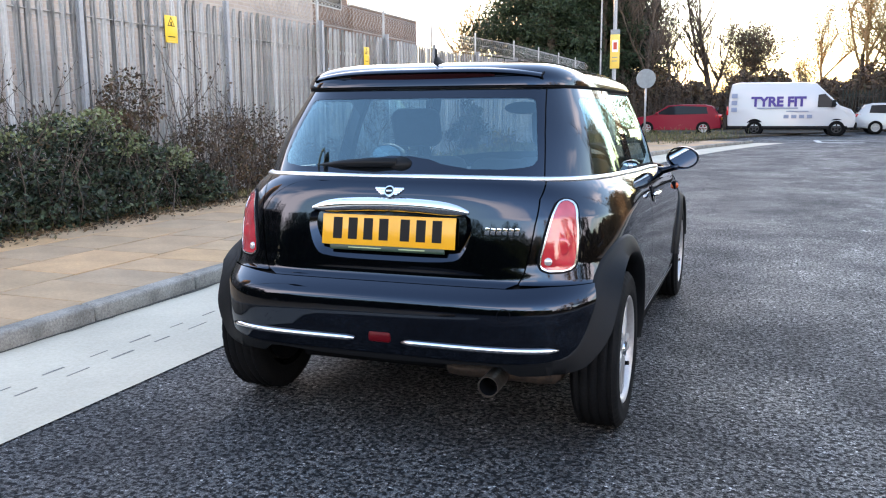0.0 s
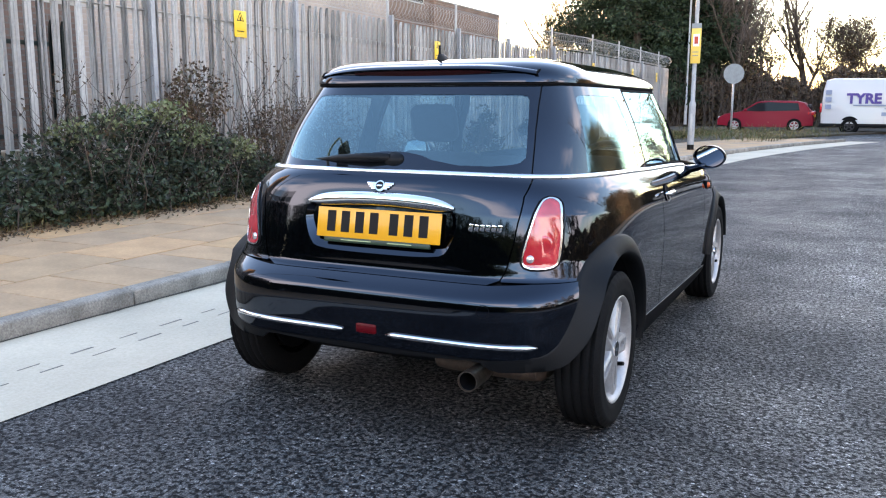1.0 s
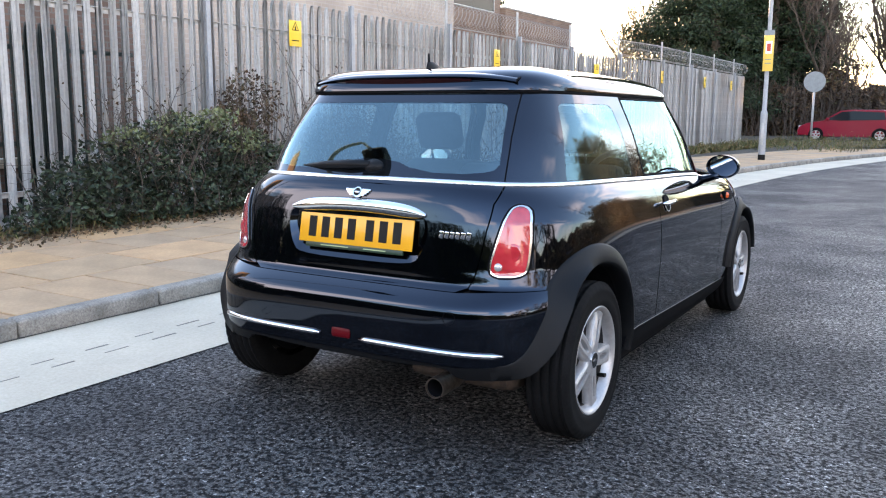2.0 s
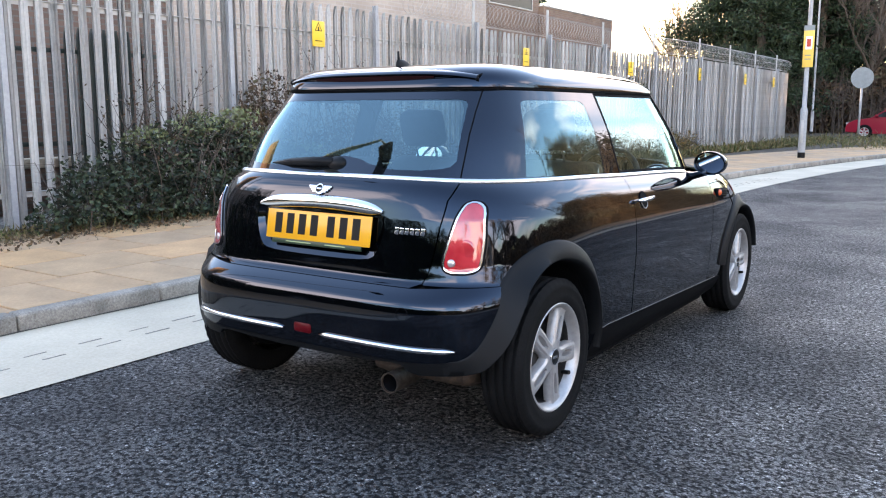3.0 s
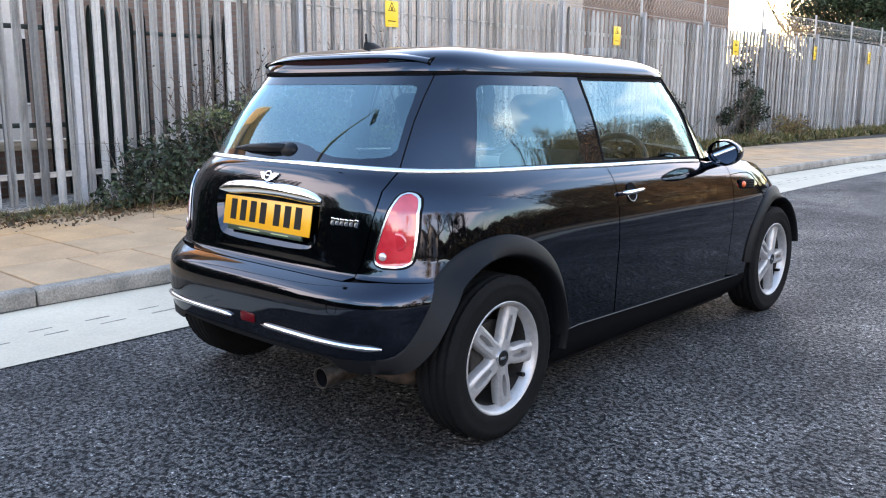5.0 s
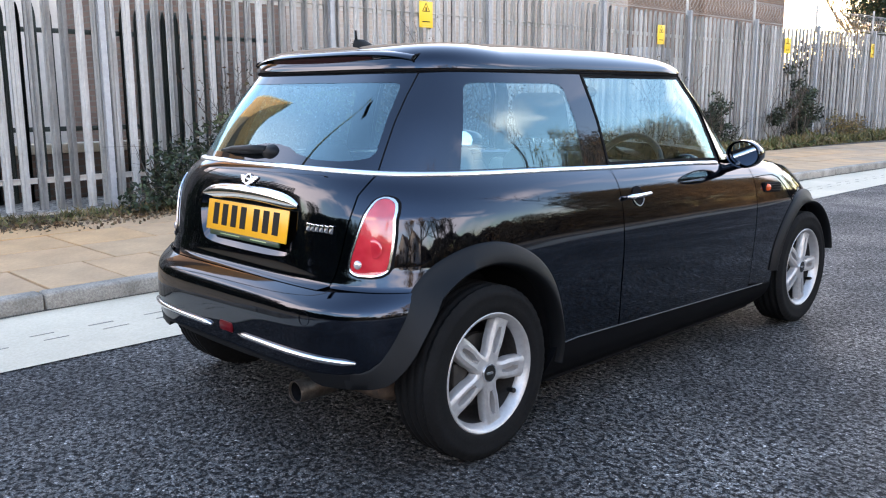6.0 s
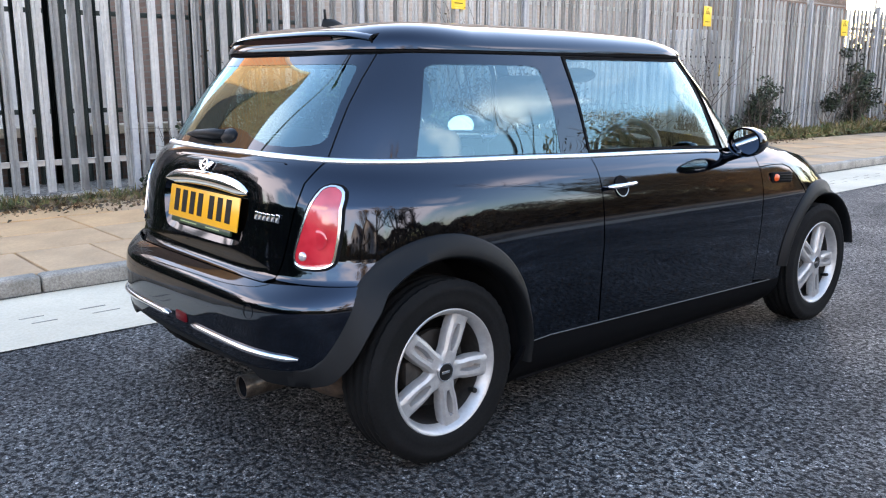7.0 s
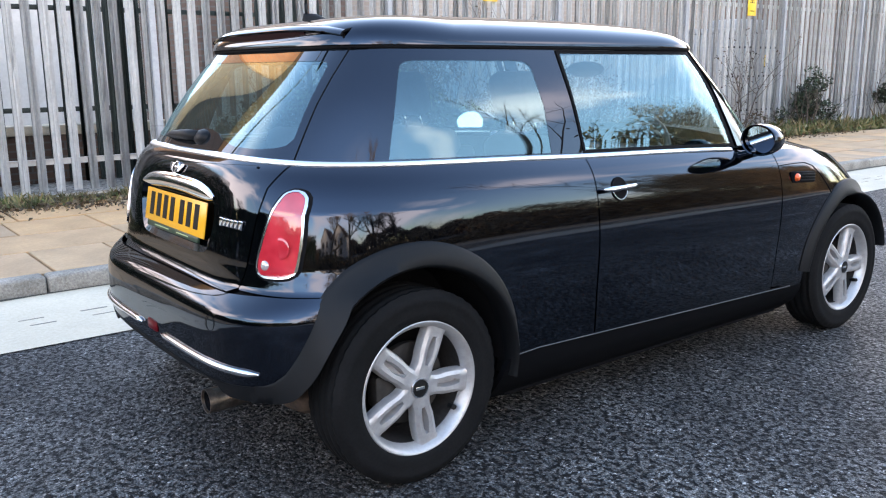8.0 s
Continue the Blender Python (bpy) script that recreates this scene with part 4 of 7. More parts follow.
for _side in (1, -1):
    fl = (lambda L: L) if _side > 0 else mirrored
    on = lambda L: fl([(lx(x, zt(z, .19)), zt(z, .19)) for x, z in L])
    lamp = skin_part("tail_light", BLACK, car, "red tail light in a chrome frame", surf=lower, loop=on(shrink(outline, -.0065)), du=.015, dv=.015, lift=.002, depth=.012)
    inner = shrink(outline, .0054)
    skin_part("chrome_frame", LAMP_CHROME, lamp, "rounded chrome frame", surf=lower, loop=on(outline), holes=[on(inner)], du=.012, dv=.012, lift=.0075, depth=.012)
    skin_part("red_lens", RED_LENS, lamp, "red ribbed lens", surf=lower, loop=on(inner), du=.015, dv=.015, lift=.006, depth=.008)
    bm = bmesh.new()
    p = lower(lx(.625, zt(.735, .15)), zt(.735, .15))
    n = Vector((.42, -.9, .12)).normalized()
    q = n.to_track_quat('Z', 'Y').to_matrix().to_4x4()
    lathe(bm, [(.0, .0068), (.022, .0066), (.029, .0062), (.031, .0050)], (0, 0, 0), 'z', 32)
    bmesh.ops.transform(bm, matrix=Matrix.Translation(p) @ q, verts=bm.verts[:])
    for v in bm.verts:
        v.co.x *= _side
    bmesh.ops.recalc_face_normals(bm, faces=bm.faces[:])
    part("round_lens", bm, RED_LENS, lamp, "round red inner lens")
    bm = bmesh.new()
    p = lower(lx(.586, zt(.684, .15)), zt(.684, .15))
    lathe(bm, [(.0, .0126), (.008, .0118), (.0125, .0098), (.0140, .0080), (.0145, .002)], (0, 0, 0), 'z', 24)
    bmesh.ops.transform(bm, matrix=Matrix.Translation(p) @ Vector((.2, -.97, .12)).normalized().to_track_quat('Z', 'Y').to_matrix().to_4x4(), verts=bm.verts[:])
    for v in bm.verts:
        v.co.x *= _side
    bmesh.ops.recalc_face_normals(bm, faces=bm.faces[:])
    part("reversing_lens", bm, WHITE_LENS, lamp, "small clear reversing lens", 50)

# ---- plate recess, plate, grip, badge ----
bm = bmesh.new()
PL = Matrix.Translation((0, .0835, .771)) @ Matrix.Rotation(math.atan2(.020, .11), 4, 'X').inverted()
box(bm, (-.262, -.001, -.0565), (.262, .004, .0565), .003, PL)
number_plate = part("number_plate", bm, PLATE_Y, car, "yellow rear number plate with dark bars")
x = -.2215
for k in range(7):
    bm = bmesh.new()
    box(bm, (x + .005, -.0022, -.0345), (x + .041, .0, .0445), 0, PL)
    part("plate_bar", bm, INK, number_plate)
    x += .0615 + (.022 if k == 3 else 0)
bm = bmesh.new()
box(bm, (-.225, -.004, -.074), (.225, .006, -.0555), .002, PL)
strip_ob = part("plate_strip", bm, GREEN_INK, number_plate, "dark green dealer strip with pale bars")
for a, b in ((-.15, -.02), (.05, .15)):
    bm = bmesh.new()
    box(bm, (a, -.0046, -.066), (b, -.003, -.0625), 0, PL)
    part("strip_bar", bm, mat("pale_green_ink", (.35, .42, .2), .5) if a < 0 else bpy.data.materials["pale_green_ink"], strip_ob)
bm = bmesh.new()
rows = []
for i in range(41):
    a = -1 + 2 * i / 40
    x = .307 * a
    zc = .866 - .020 * abs(a) ** 2.2
    hh = .029 * (1 - .72 * abs(a) ** 7)
    y0 = lower(lx(abs(x), zc), zc).y
    row = []
    for t in range(9):
        ang = math.pi * t / 8 - math.pi / 2
        row.append(bm.verts.new((x, y0 - .028 * (1 - .5 * a * a) * math.cos(ang) + .002, zc + hh * math.sin(ang))))
    rows.append(row)
for a, b in zip(rows, rows[1:]):
    for k in range(8):
        bm.faces.new((a[k], a[k + 1], b[k + 1], b[k]))
bmesh.ops.recalc_face_normals(bm, faces=bm.faces[:])
part("tailgate_grip", bm, CHROME, car, "curved chrome tailgate grip", True)
bm = bmesh.new()
BD = Matrix.Translation((0.004, .103, .914)) @ Matrix.Rotation(radians(62), 4, 'X')
lathe(bm, [(.0, .006), (.014, .0055), (.0155, .003)], (0, 0, 0), 'z', 28)
bmesh.ops.transform(bm, matrix=BD, verts=bm.verts[:])
badge = part("badge", bm, INK, car, "chrome winged badge with a dark centre")
bm = bmesh.new()
lathe(bm, [(.0155, .0), (.0155, .007), (.020, .007), (.021, .0)], (0, 0, 0), 'z', 28)
for sg in (1, -1):
    for dy, ln_ in ((.010, .056), (.003, .050), (-.004, .042), (-.010, .033)):
        box(bm, (min(sg * .018, sg * ln_), dy - .0035, .0), (max(sg * .018, sg * ln_), dy + .0035, .005), .001)
bmesh.ops.transform(bm, matrix=BD, verts=bm.verts[:])
part("wings", bm, CHROME, badge, "plain chrome wings")
bm = boxes(((-.011, -.003, .0055), (.011, .003, .0075), .0005))
bmesh.ops.transform(bm, matrix=BD, verts=bm.verts[:])
part("badge_bar", bm, CHROME, badge)
script = part("script_badge", boxes(((.37, .094, .776), (.372, .096, .777), 0)), CHROME, car, "small chrome script badge")
for k in range(6):
    xa = .368 + .0207 * k
    h = .012 if 0 < k < 5 else .0135
    p = lower(lx(xa + .009, .786), .786)
    m = Matrix.Translation((xa + .009, p.y - .009, .786)) @ Matrix.Rotation(.24, 4, 'Z') @ Matrix.Rotation(.18, 4, 'Y')
    bm = bmesh.new()
    box(bm, (-.0078, -.002, -h), (.0078, .002, h), .002, m)
    part("script_bar", bm, CHROME, script)

# ---- bumper trim, reflector, towing cover, exhaust ----
for sg in (1, -1):
    bm = bmesh.new()
    pts = []
    for i in range(19):
        x = .092 + (.642 - .092) * i / 18
        p = lower(lx(x, .392), .392)
        n = (Vector((x * .25, -1, 0))).normalized()
        q = p + n * .008
        pts.append((sg * q.x, q.y, .391))
    tube(bm, pts, [.004] + [.0095] * 17 + [.003], 10, True, 1.1)
    part("bumper_strip", bm, CHROME, bumper, "slim chrome bumper strip", True)
part("rear_reflector", boxes(((-.045 + .008, -.024, .383), (.045 + .008, .01, .424), .012)), DARK_RED, bumper, "dark red centre reflector")
bm = bmesh.new()
p = lower(lx(.462, .512), .512)
lathe(bm, [(.0215, .0), (.0225, .0014), (.0235, .0)], (0, 0, 0), 'z', 32)
n = Vector((.16, -1, .05)).normalized()
bmesh.ops.transform(bm, matrix=Matrix.Translation(p + n * .0045) @ n.to_track_quat('Z', 'Y').to_matrix().to_4x4(), verts=bm.verts[:])
part("towing_cover", bm, BLACK, bumper, "round towing eye cover")
exhaust = new("exhaust")
exhaust.parent = car
bm = bmesh.new()
lathe(bm, [(.034, -.012), (.037, -.012), (.0375, .02), (.036, .12), (.028, .16), (.024, .16), (.030, .12), (.033, .0)], (.411, 0.0, .258), 'y', 32, True)
part("tail_pipe", bm, STEEL, exhaust, "scorched steel tail pipe", 40)
bm = bmesh.new()
lathe(bm, [(.0, .10), (.0305, .10), (.0328, -.004), (.0318, -.004), (.0295, .095), (.0, .095)], (.411, 0.0, .258), 'y', 24)
part("pipe_throat", bm, BLACK, exhaust, "black pipe throat")
bm = bmesh.new()
lathe(bm, [(.0, -.225), (.05, -.222), (.075, -.20), (.082, -.15), (.082, .15), (.075, .20), (.05, .222), (.0, .225)], (.39, .30, .265), 'x', 24)
for v in bm.verts:
    v.co.y = .30 + (v.co.y - .30) * 1.5
    v.co.z = .250 + (v.co.z - .265) * .62
part("silencer", bm, RUST, exhaust, "rusty steel silencer box", 40)

# ---- wiper, aerial ----
wiper = new("rear_wiper")
wiper.parent = car
bm = bmesh.new()
lathe(bm, [(.0, .028), (.016, .026), (.026, .018), (.030, .004), (.030, .0)], (0, 0, 0), 'z', 24)
nrm = Vector((0, -.76, .65)).normalized()
bmesh.ops.transform(bm, matrix=Matrix.Translation((.012, .198, 1.003)) @ nrm.to_track_quat('Z', 'Y').to_matrix().to_4x4() @ Matrix.Diagonal((1.5, 1, 1, 1)), verts=bm.verts[:])
part("pivot_cover", bm, CLAD, wiper, "black plastic pivot cover", True)
bm = bmesh.new()
tube(bm, [(.0, .190, 1.012), (-.10, .180, 1.012), (-.22, .184, 1.006), (-.345, .202, .996)], [.022, .024, .019, .006], 10, True, .75)
part("wiper_arm", bm, CLAD, wiper, "black wiper arm", True)
bm = bmesh.new()
tube(bm, [(.03, .198, .992), (-.10, .188, .994), (-.22, .192, .990), (-.345, .208, .990)], [.006, .008, .008, .004], 6)
part("wiper_blade", bm, RUBBER, wiper, "black rubber blade", True)
bm = bmesh.new()
rows = []
for k, (y0, y1, z, w) in enumerate(((.585, .715, 1.372, .020), (.587, .705, 1.386, .019), (.589, .690, 1.396, .016), (.592, .668, 1.407, .011), (.595, .645, 1.416, .006))):
    rows.append([bm.verts.new((w * math.sin(t) * (1 if abs(math.cos(t)) < 2 else 1), (y0 + y1) / 2 + (y1 - y0) / 2 * math.cos(t), z)) for t in [2 * math.pi * i / 20 for i in range(20)]])
for a, b in zip(rows, rows[1:]):
    for i in range(20):
        bm.faces.new((a[i], a[(i + 1) % 20], b[(i + 1) % 20], b[i]))
bm.faces.new(rows[-1])
aerial = part("roof_aerial", bm, CLAD, car, "black fin aerial with a short stub", True)
bm = bmesh.new()
tube(bm, [(0, .606, 1.40), (0, .603, 1.45)], [.006, .0045], 8)
part("aerial_stub", bm, CLAD, aerial, smooth=True)

# ---- door handles, side vents, mirrors ----
for sg in (1, -1):
    handle = new("door_handle")
    handle.parent = car
    bm = bmesh.new()
    px = lower(ly(1.36, .806), .806).x
    lathe(bm, [(.0, .0025), (.034, .003), (.037, .0035), (.038, .0)], (px, 1.356, .814), 'x', 36)
    for v in bm.verts:
        v.co.x = px + .0015 + (v.co.x - px) - .27 * (v.co.z - .806)
        v.co.x *= sg
    cup = part("handle_cup", bm, BLACK, handle, "black round handle recess", 40)
    bm = bmesh.new()
    tube(bm, [(sg * (px + .0045 - .27 * (.008 + .0375 * math.sin(a))), 1.356 + .0375 * math.cos(a), .814 + .0375 * math.sin(a)) for a in [radians(-165 + 150 * k / 20) for k in range(21)]], [.0004] + [.0013] * 19 + [.0004], 6)
    part("cup_edge", bm, CHROME_STRIP, cup, "bright lower edge of the recess", True)
    bm = bmesh.new()
    tube(bm, [(sg * (px + .012), 1.262, .818), (sg * (px + .024), 1.285, .818), (sg * (px + .030), 1.34, .820), (sg * (px + .028), 1.40, .822), (sg * (px + .012), 1.432, .823)], [.006, .0125, .011, .010, .005], 10, True, .8)
    part("grip", bm, CHROME, handle, "chrome pull handle", True)
    vent = new("side_vent")
    vent.parent = car
    vx = lower(ly(2.5, .758), .758).x
    bm = bmesh.new()
    box(bm, (vx - .02, 2.448, .733), (vx + .004, 2.625, .783), .008)
    for v in bm.verts:
        v.co.z += (v.co.y - 2.5) * -.06
        v.co.x *= sg
    part("vent_frame", bm, BLACK, vent, "black vent surround")
    for k in range(3):
        bm = bmesh.new()
        box(bm, (vx, 2.50, .744 + .012 * k), (vx + .008, 2.618, .749 + .012 * k), .001)
        for v in bm.verts:
            v.co.z += (v.co.y - 2.5) * -.06
            v.co.x *= sg
        part("slat", bm, CLAD, vent)
    bm = bmesh.new()
    lathe(bm, [(.0, .016), (.010, .014), (.016, .008), (.017, .0)], (vx + .002, 2.474, .760), 'x', 24)
    for v in bm.verts:
        v.co.x *= sg
    bmesh.ops.recalc_face_normals(bm, faces=bm.faces[:])
    part("side_indicator", bm, AMBER, vent, "orange round side indicator", True)
    bm = bmesh.new()
    seam = [(2.37, .852), (2.48, .858), (2.58, .860), (2.64, .845), (2.70, .795), (2.76, .725), (2.80, .665)]
    tube(bm, [(sg * (lower(ly(y, z), z).x + .0012), y, lower(ly(y, z), z).z) for y, z in seam], .0018, 6)
    part("bonnet_seam", bm, BLACK, car, smooth=True)
    mirror = new("door_mirror")
    mirror.parent = car
    bm = bmesh.new()
    C = Vector((.872, 2.085, .943))
    turn_in, tip_up = (.30, -.15) if sg > 0 else (.46, .17)
    rows = []
    for y, f in ((-.018, .90), (-.022, .97), (-.012, 1.0), (.02, .99), (.06, .90), (.09, .72), (.108, .45), (.113, .1)):
        rows.append([bm.verts.new((sg * (C.x + .088 * f * math.cos(t) - .06 * max(0, y)), C.y + y - .7 * turn_in * (.088 * f * math.cos(t)), C.z + .062 * f * math.sin(t))) for t in [2 * math.pi * i / 36 for i in range(36)]])
    for a, b in zip(rows, rows[1:]):
        for i in range(36):
            bm.faces.new((a[i], a[(i + 1) % 36], b[(i + 1) % 36], b[i]))
    bm.faces.new(rows[-1])
    bmesh.ops.recalc_face_normals(bm, faces=bm.faces[:])
    part("mirror_shell", bm, PAINT, mirror, "black oval mirror shell", 60)
    bm = bmesh.new()
    vs_ = [bm.verts.new((sg * (C.x + .077 * math.cos(t)), C.y - .011 - turn_in * .077 * math.cos(t) + tip_up * .052 * math.sin(t), C.z + .052 * math.sin(t))) for t in [2 * math.pi * i / 48 for i in range(48)]]
    bm.faces.new(vs_)
    part("mirror_glass", bm, MIRROR, mirror, "oval mirror glass")
    bm = bmesh.new()
    tube(bm, [(sg * .735, 2.13, .868), (sg * .775, 2.12, .872), (sg * .825, 2.11, .888), (sg * .85, 2.11, .90)], [.034, .024, .022, .028], 12, True, .8)
    part("mirror_stalk", bm, PAINT, mirror, smooth=True)

# ---- cabin ----
def seat(x, y, front=True):
    s_ = new("front_seat" if front else "rear_seat")
    s_.parent = car
    s_.matrix_basis = pose(x, y, 0)
    w = .24 if front else .235
    lean = Matrix.Translation((0, 0, .50)) @ Matrix.Rotation(radians(-17 if front else -22) * -1, 4, 'X')
    bm = boxes(((-w, -.02, .34), (w, .50, .50), .05))
    part("cushion", bm, FABRIC, s_, "dark cloth seat cushion", True)
    bm = bmesh.new()
    box(bm, (-w, -.09, -.06), (w, .05, .50 if front else .40), .06, lean)
    box(bm, (-w - .01, -.04, .0), (-w + .07, .09, .40), .03, lean)
    box(bm, (w - .07, -.04, .0), (w + .01, .09, .40), .03, lean)
    part("backrest", bm, FABRIC, s_, "dark cloth backrest", True)
    bm = bmesh.new()
    top = .56 if front else .43
    box(bm, (-.125, -.075, top), (.125, .025, top + (.19 if front else .12)), .045, lean, 4)
    part("headrest", bm, FABRIC, s_, "rounded dark headrest", True)
    bm = bmesh.new()
    tube(bm, [lean @ Vector((-.06, -.03, top - .08)), lean @ Vector((-.06, -.03, top + .03))], .006, 8)
    part("headrest_post", bm, CHROME, s_, smooth=True)
    bm = bmesh.new()
    tube(bm, [lean @ Vector((.06, -.03, top - .08)), lean @ Vector((.06, -.03, top + .03))], .006, 8)
    part("headrest_post", bm, CHROME, s_, smooth=True)
    return s_


seat(.36, 1.50)
seat(-.36, 1.50)
seat(.26, .86, False)
seat(-.26, .86, False)
bm = boxes(((-.68, 2.10, .62), (.68, 2.45, .86), .08))
part("dashboard", bm, DASH, car, "dark grey plastic dashboard", True)
bm = bmesh.new()
tube(bm, [(-.62, 2.10, .80), (.62, 2.10, .80)], .055, 16)
part("dash_panel", bm, DASH_SILVER, car, "pale silver dashboard panel", True)
bm = bmesh.new()
M_ = Matrix.Translation((.36, 1.93, .84)) @ Matrix.Rotation(radians(66), 4, 'X')
prev = [(M_ @ Vector((.185 * math.cos(t), .185 * math.sin(t), 0))) for t in [2 * math.pi * i / 40 for i in range(41)]]
tube(bm, prev, .016, 8, False)
for t in (radians(20), radians(160), radians(270)):
    tube(bm, [M_ @ Vector((0, 0, -.02)), M_ @ Vector((.18 * math.cos(t), .18 * math.sin(t), 0))], .016, 6)
part("steering_wheel", bm, DASH, car, "dark steering wheel", True)
bm = bmesh.new()
lathe(bm, [(.0, .0), (.9, .0), (1.0, .15), (.9, .4), (.0, .5)], (0, 0, 0), 'y', 32)
bmesh.ops.transform(bm, matrix=Matrix.Translation((0, 2.02, 1.215)) @ Matrix.Diagonal((.115, .05, .036, 1)), verts=bm.verts[:])
bmesh.ops.recalc_face_normals(bm, faces=bm.faces[:])
part("cabin_mirror", bm, DASH, car, "dark oval rear-view mirror", 40)
part("parcel_shelf", boxes(((-.52, .27, .84), (.52, .72, .865), .008)), DASH, car, "dark parcel shelf")
part("cabin_floor", boxes(((-.50, .3, .30), (.50, 2.4, .36), 0), ((-.66, .92, .305), (.66, 2.4, .355), 0)), DASH, car)


# ---- materials of the surroundings ----
GALV = speckled("galvanised_steel", (0.472, 0.455, 0.435), (0.58, 0.56, 0.535), 25, 0.7, 0.1, 0.001, 3, 0.2, 0.0, 0.08)
GALV_POST = speckled("galvanised_post", (0.32, 0.325, 0.335), (0.42, 0.425, 0.435), 25, 0.6, 0.1, 0.001, 3, 0.2, 0.1)
GREEN_STEEL = speckled("dark_green_steel", (0.010, 0.022, 0.018), (0.02, 0.035, 0.03), 30, 0.5, 0.1, 0.001, 4, 0.3)


def brick_mat(name, c1, c2, mortar):
    m = mat(name, c1, 0.9)
    g = nd(m, "ShaderNodeNewGeometry")
    sx = nd(m, "ShaderNodeSeparateXYZ")
    ln(m, g.outputs["Position"], sx.inputs[0])
    add = nd(m, "ShaderNodeMath")
    add.operation = 'ADD'
    ln(m, sx.outputs[0], add.inputs[0])
    ln(m, sx.outputs[1], add.inputs[1])
    cb = nd(m, "ShaderNodeCombineXYZ")
    ln(m, add.outputs[0], cb.inputs[0])
    ln(m, sx.outputs[2], cb.inputs[1])
    b = nd(m, "ShaderNodeTexBrick", Scale=1.0)
    b.inputs["Color1"].default_value, b.inputs["Color2"].default_value, b.inputs["Mortar"].default_value = (*c1, 1), (*c2, 1), (*mortar, 1)
    b.inputs["Brick Width"].default_value, b.inputs["Row Height"].default_value, b.inputs["Mortar Size"].default_value = 0.225, 0.075, 0.01
    ln(m, cb.outputs[0], b.inputs["Vector"])
    n = noise_tex(m, cb.outputs[0], 1.2, 4)
    c = mixc(m, 1.0, b.outputs["Color"], ramp(m, n, [(0.3, (.75, .75, .75)), (0.7, (1.1, 1.1, 1.1))]), 'MULTIPLY')
    ln(m, c, bsdf(m, "Base Color"))
    bump(m, b.outputs["Fac"], -0.4, 0.006)
    return m


BRICK = brick_mat("brown_brick", (0.30, 0.17, 0.11), (0.40, 0.25, 0.17), (0.36, 0.31, 0.26))
BRICK_SUNLIT = brick_mat("sunlit_orange_brick", (0.44, 0.20, 0.075), (0.54, 0.26, 0.10), (0.42, 0.28, 0.17))
BRICK_BROWN = brick_mat("dark_brown_brick", (0.15, 0.085, 0.058), (0.215, 0.125, 0.085), (0.20, 0.165, 0.135))
BRICK_PALE = brick_mat("buff_brick", (0.37, 0.30, 0.25), (0.42, 0.345, 0.29), (0.42, 0.365, 0.32))
BRICK_DARK = brick_mat("dark_and_shaded_brick", (0.10, 0.06, 0.045), (0.15, 0.09, 0.065), (0.12, 0.105, 0.09))
DARK_WIN = mat("dark_window_glass", (0.012, 0.014, 0.017), 0.05, 0.0, 0.0)
bsdf(DARK_WIN, "Specular IOR Level").default_value = 0.12
WHITE = speckled("white_paintwork", (0.74, 0.74, 0.75), (0.80, 0.80, 0.80), 30, 0.4, 0.05, 0.001, 3, 0.08)
PALE = speckled("pale_render", (0.52, 0.50, 0.47), (0.62, 0.60, 0.57), 9, 0.9, 0.2, 0.003, 0.8, 0.2)
YELLOW = mat("yellow_sign_sheet", (0.80, 0.50, 0.03), 0.45)
ORANGE_SIGN = mat("amber_sign_sheet", (0.80, 0.52, 0.10), 0.45)
GREY_SIGN = speckled("grey_sign_back", (0.20, 0.225, 0.24), (0.27, 0.295, 0.31), 30, 0.5, 0.05, 0.001, 6, 0.2, 0.4)


def leaf_mat(name, stops, rough=0.6):
    m = mat(name, stops[0], rough)
    g = nd(m, "ShaderNodeNewGeometry")
    n = len(stops)
    c = ramp(m, g.outputs["Random Per Island"], [(k / max(1, n - 1), s) for k, s in enumerate(stops)])
    age = noise_tex(m, coords(m), 3.2, 3, 0.6)
    c = mixc(m, 1.0, c, ramp(m, age, [(0.36, (0.45, 0.47, 0.45)), (0.62, (1.3, 1.27, 1.2))]), 'MULTIPLY')
    ln(m, c, bsdf(m, "Base Color"))
    bsdf(m, "Specular IOR Level").default_value = 0.25
    return m


LEAF_GREEN = leaf_mat("shrub_leaves", [(0.010, 0.018, 0.012), (0.022, 0.038, 0.022), (0.038, 0.058, 0.034), (0.062, 0.085, 0.052), (0.034, 0.034, 0.024), (0.018, 0.018, 0.015)])
LEAF_PALE = leaf_mat("pale_green_leaves", [(0.09, 0.115, 0.05), (0.15, 0.175, 0.085), (0.19, 0.20, 0.12)])
LEAF_BROWN = leaf_mat("withered_leaves", [(0.035, 0.022, 0.016), (0.075, 0.045, 0.03), (0.12, 0.075, 0.045), (0.05, 0.05, 0.025)])
LEAF_PINE = leaf_mat("pine_needles", [(0.010, 0.022, 0.012), (0.02, 0.038, 0.018), (0.032, 0.052, 0.024)])
# gold paints low sun on the far trees; dry leaves on the bushes
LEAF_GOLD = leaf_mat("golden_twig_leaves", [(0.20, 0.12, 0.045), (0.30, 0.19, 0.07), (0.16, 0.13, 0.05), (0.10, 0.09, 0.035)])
GRASS = leaf_mat("verge_grass", [(0.045, 0.065, 0.02), (0.08, 0.095, 0.032), (0.15, 0.13, 0.055), (0.22, 0.165, 0.085), (0.12, 0.08, 0.045)])
LITTER = leaf_mat("leaf_litter", [(0.05, 0.03, 0.018), (0.11, 0.07, 0.04), (0.19, 0.13, 0.08), (0.06, 0.055, 0.03)])
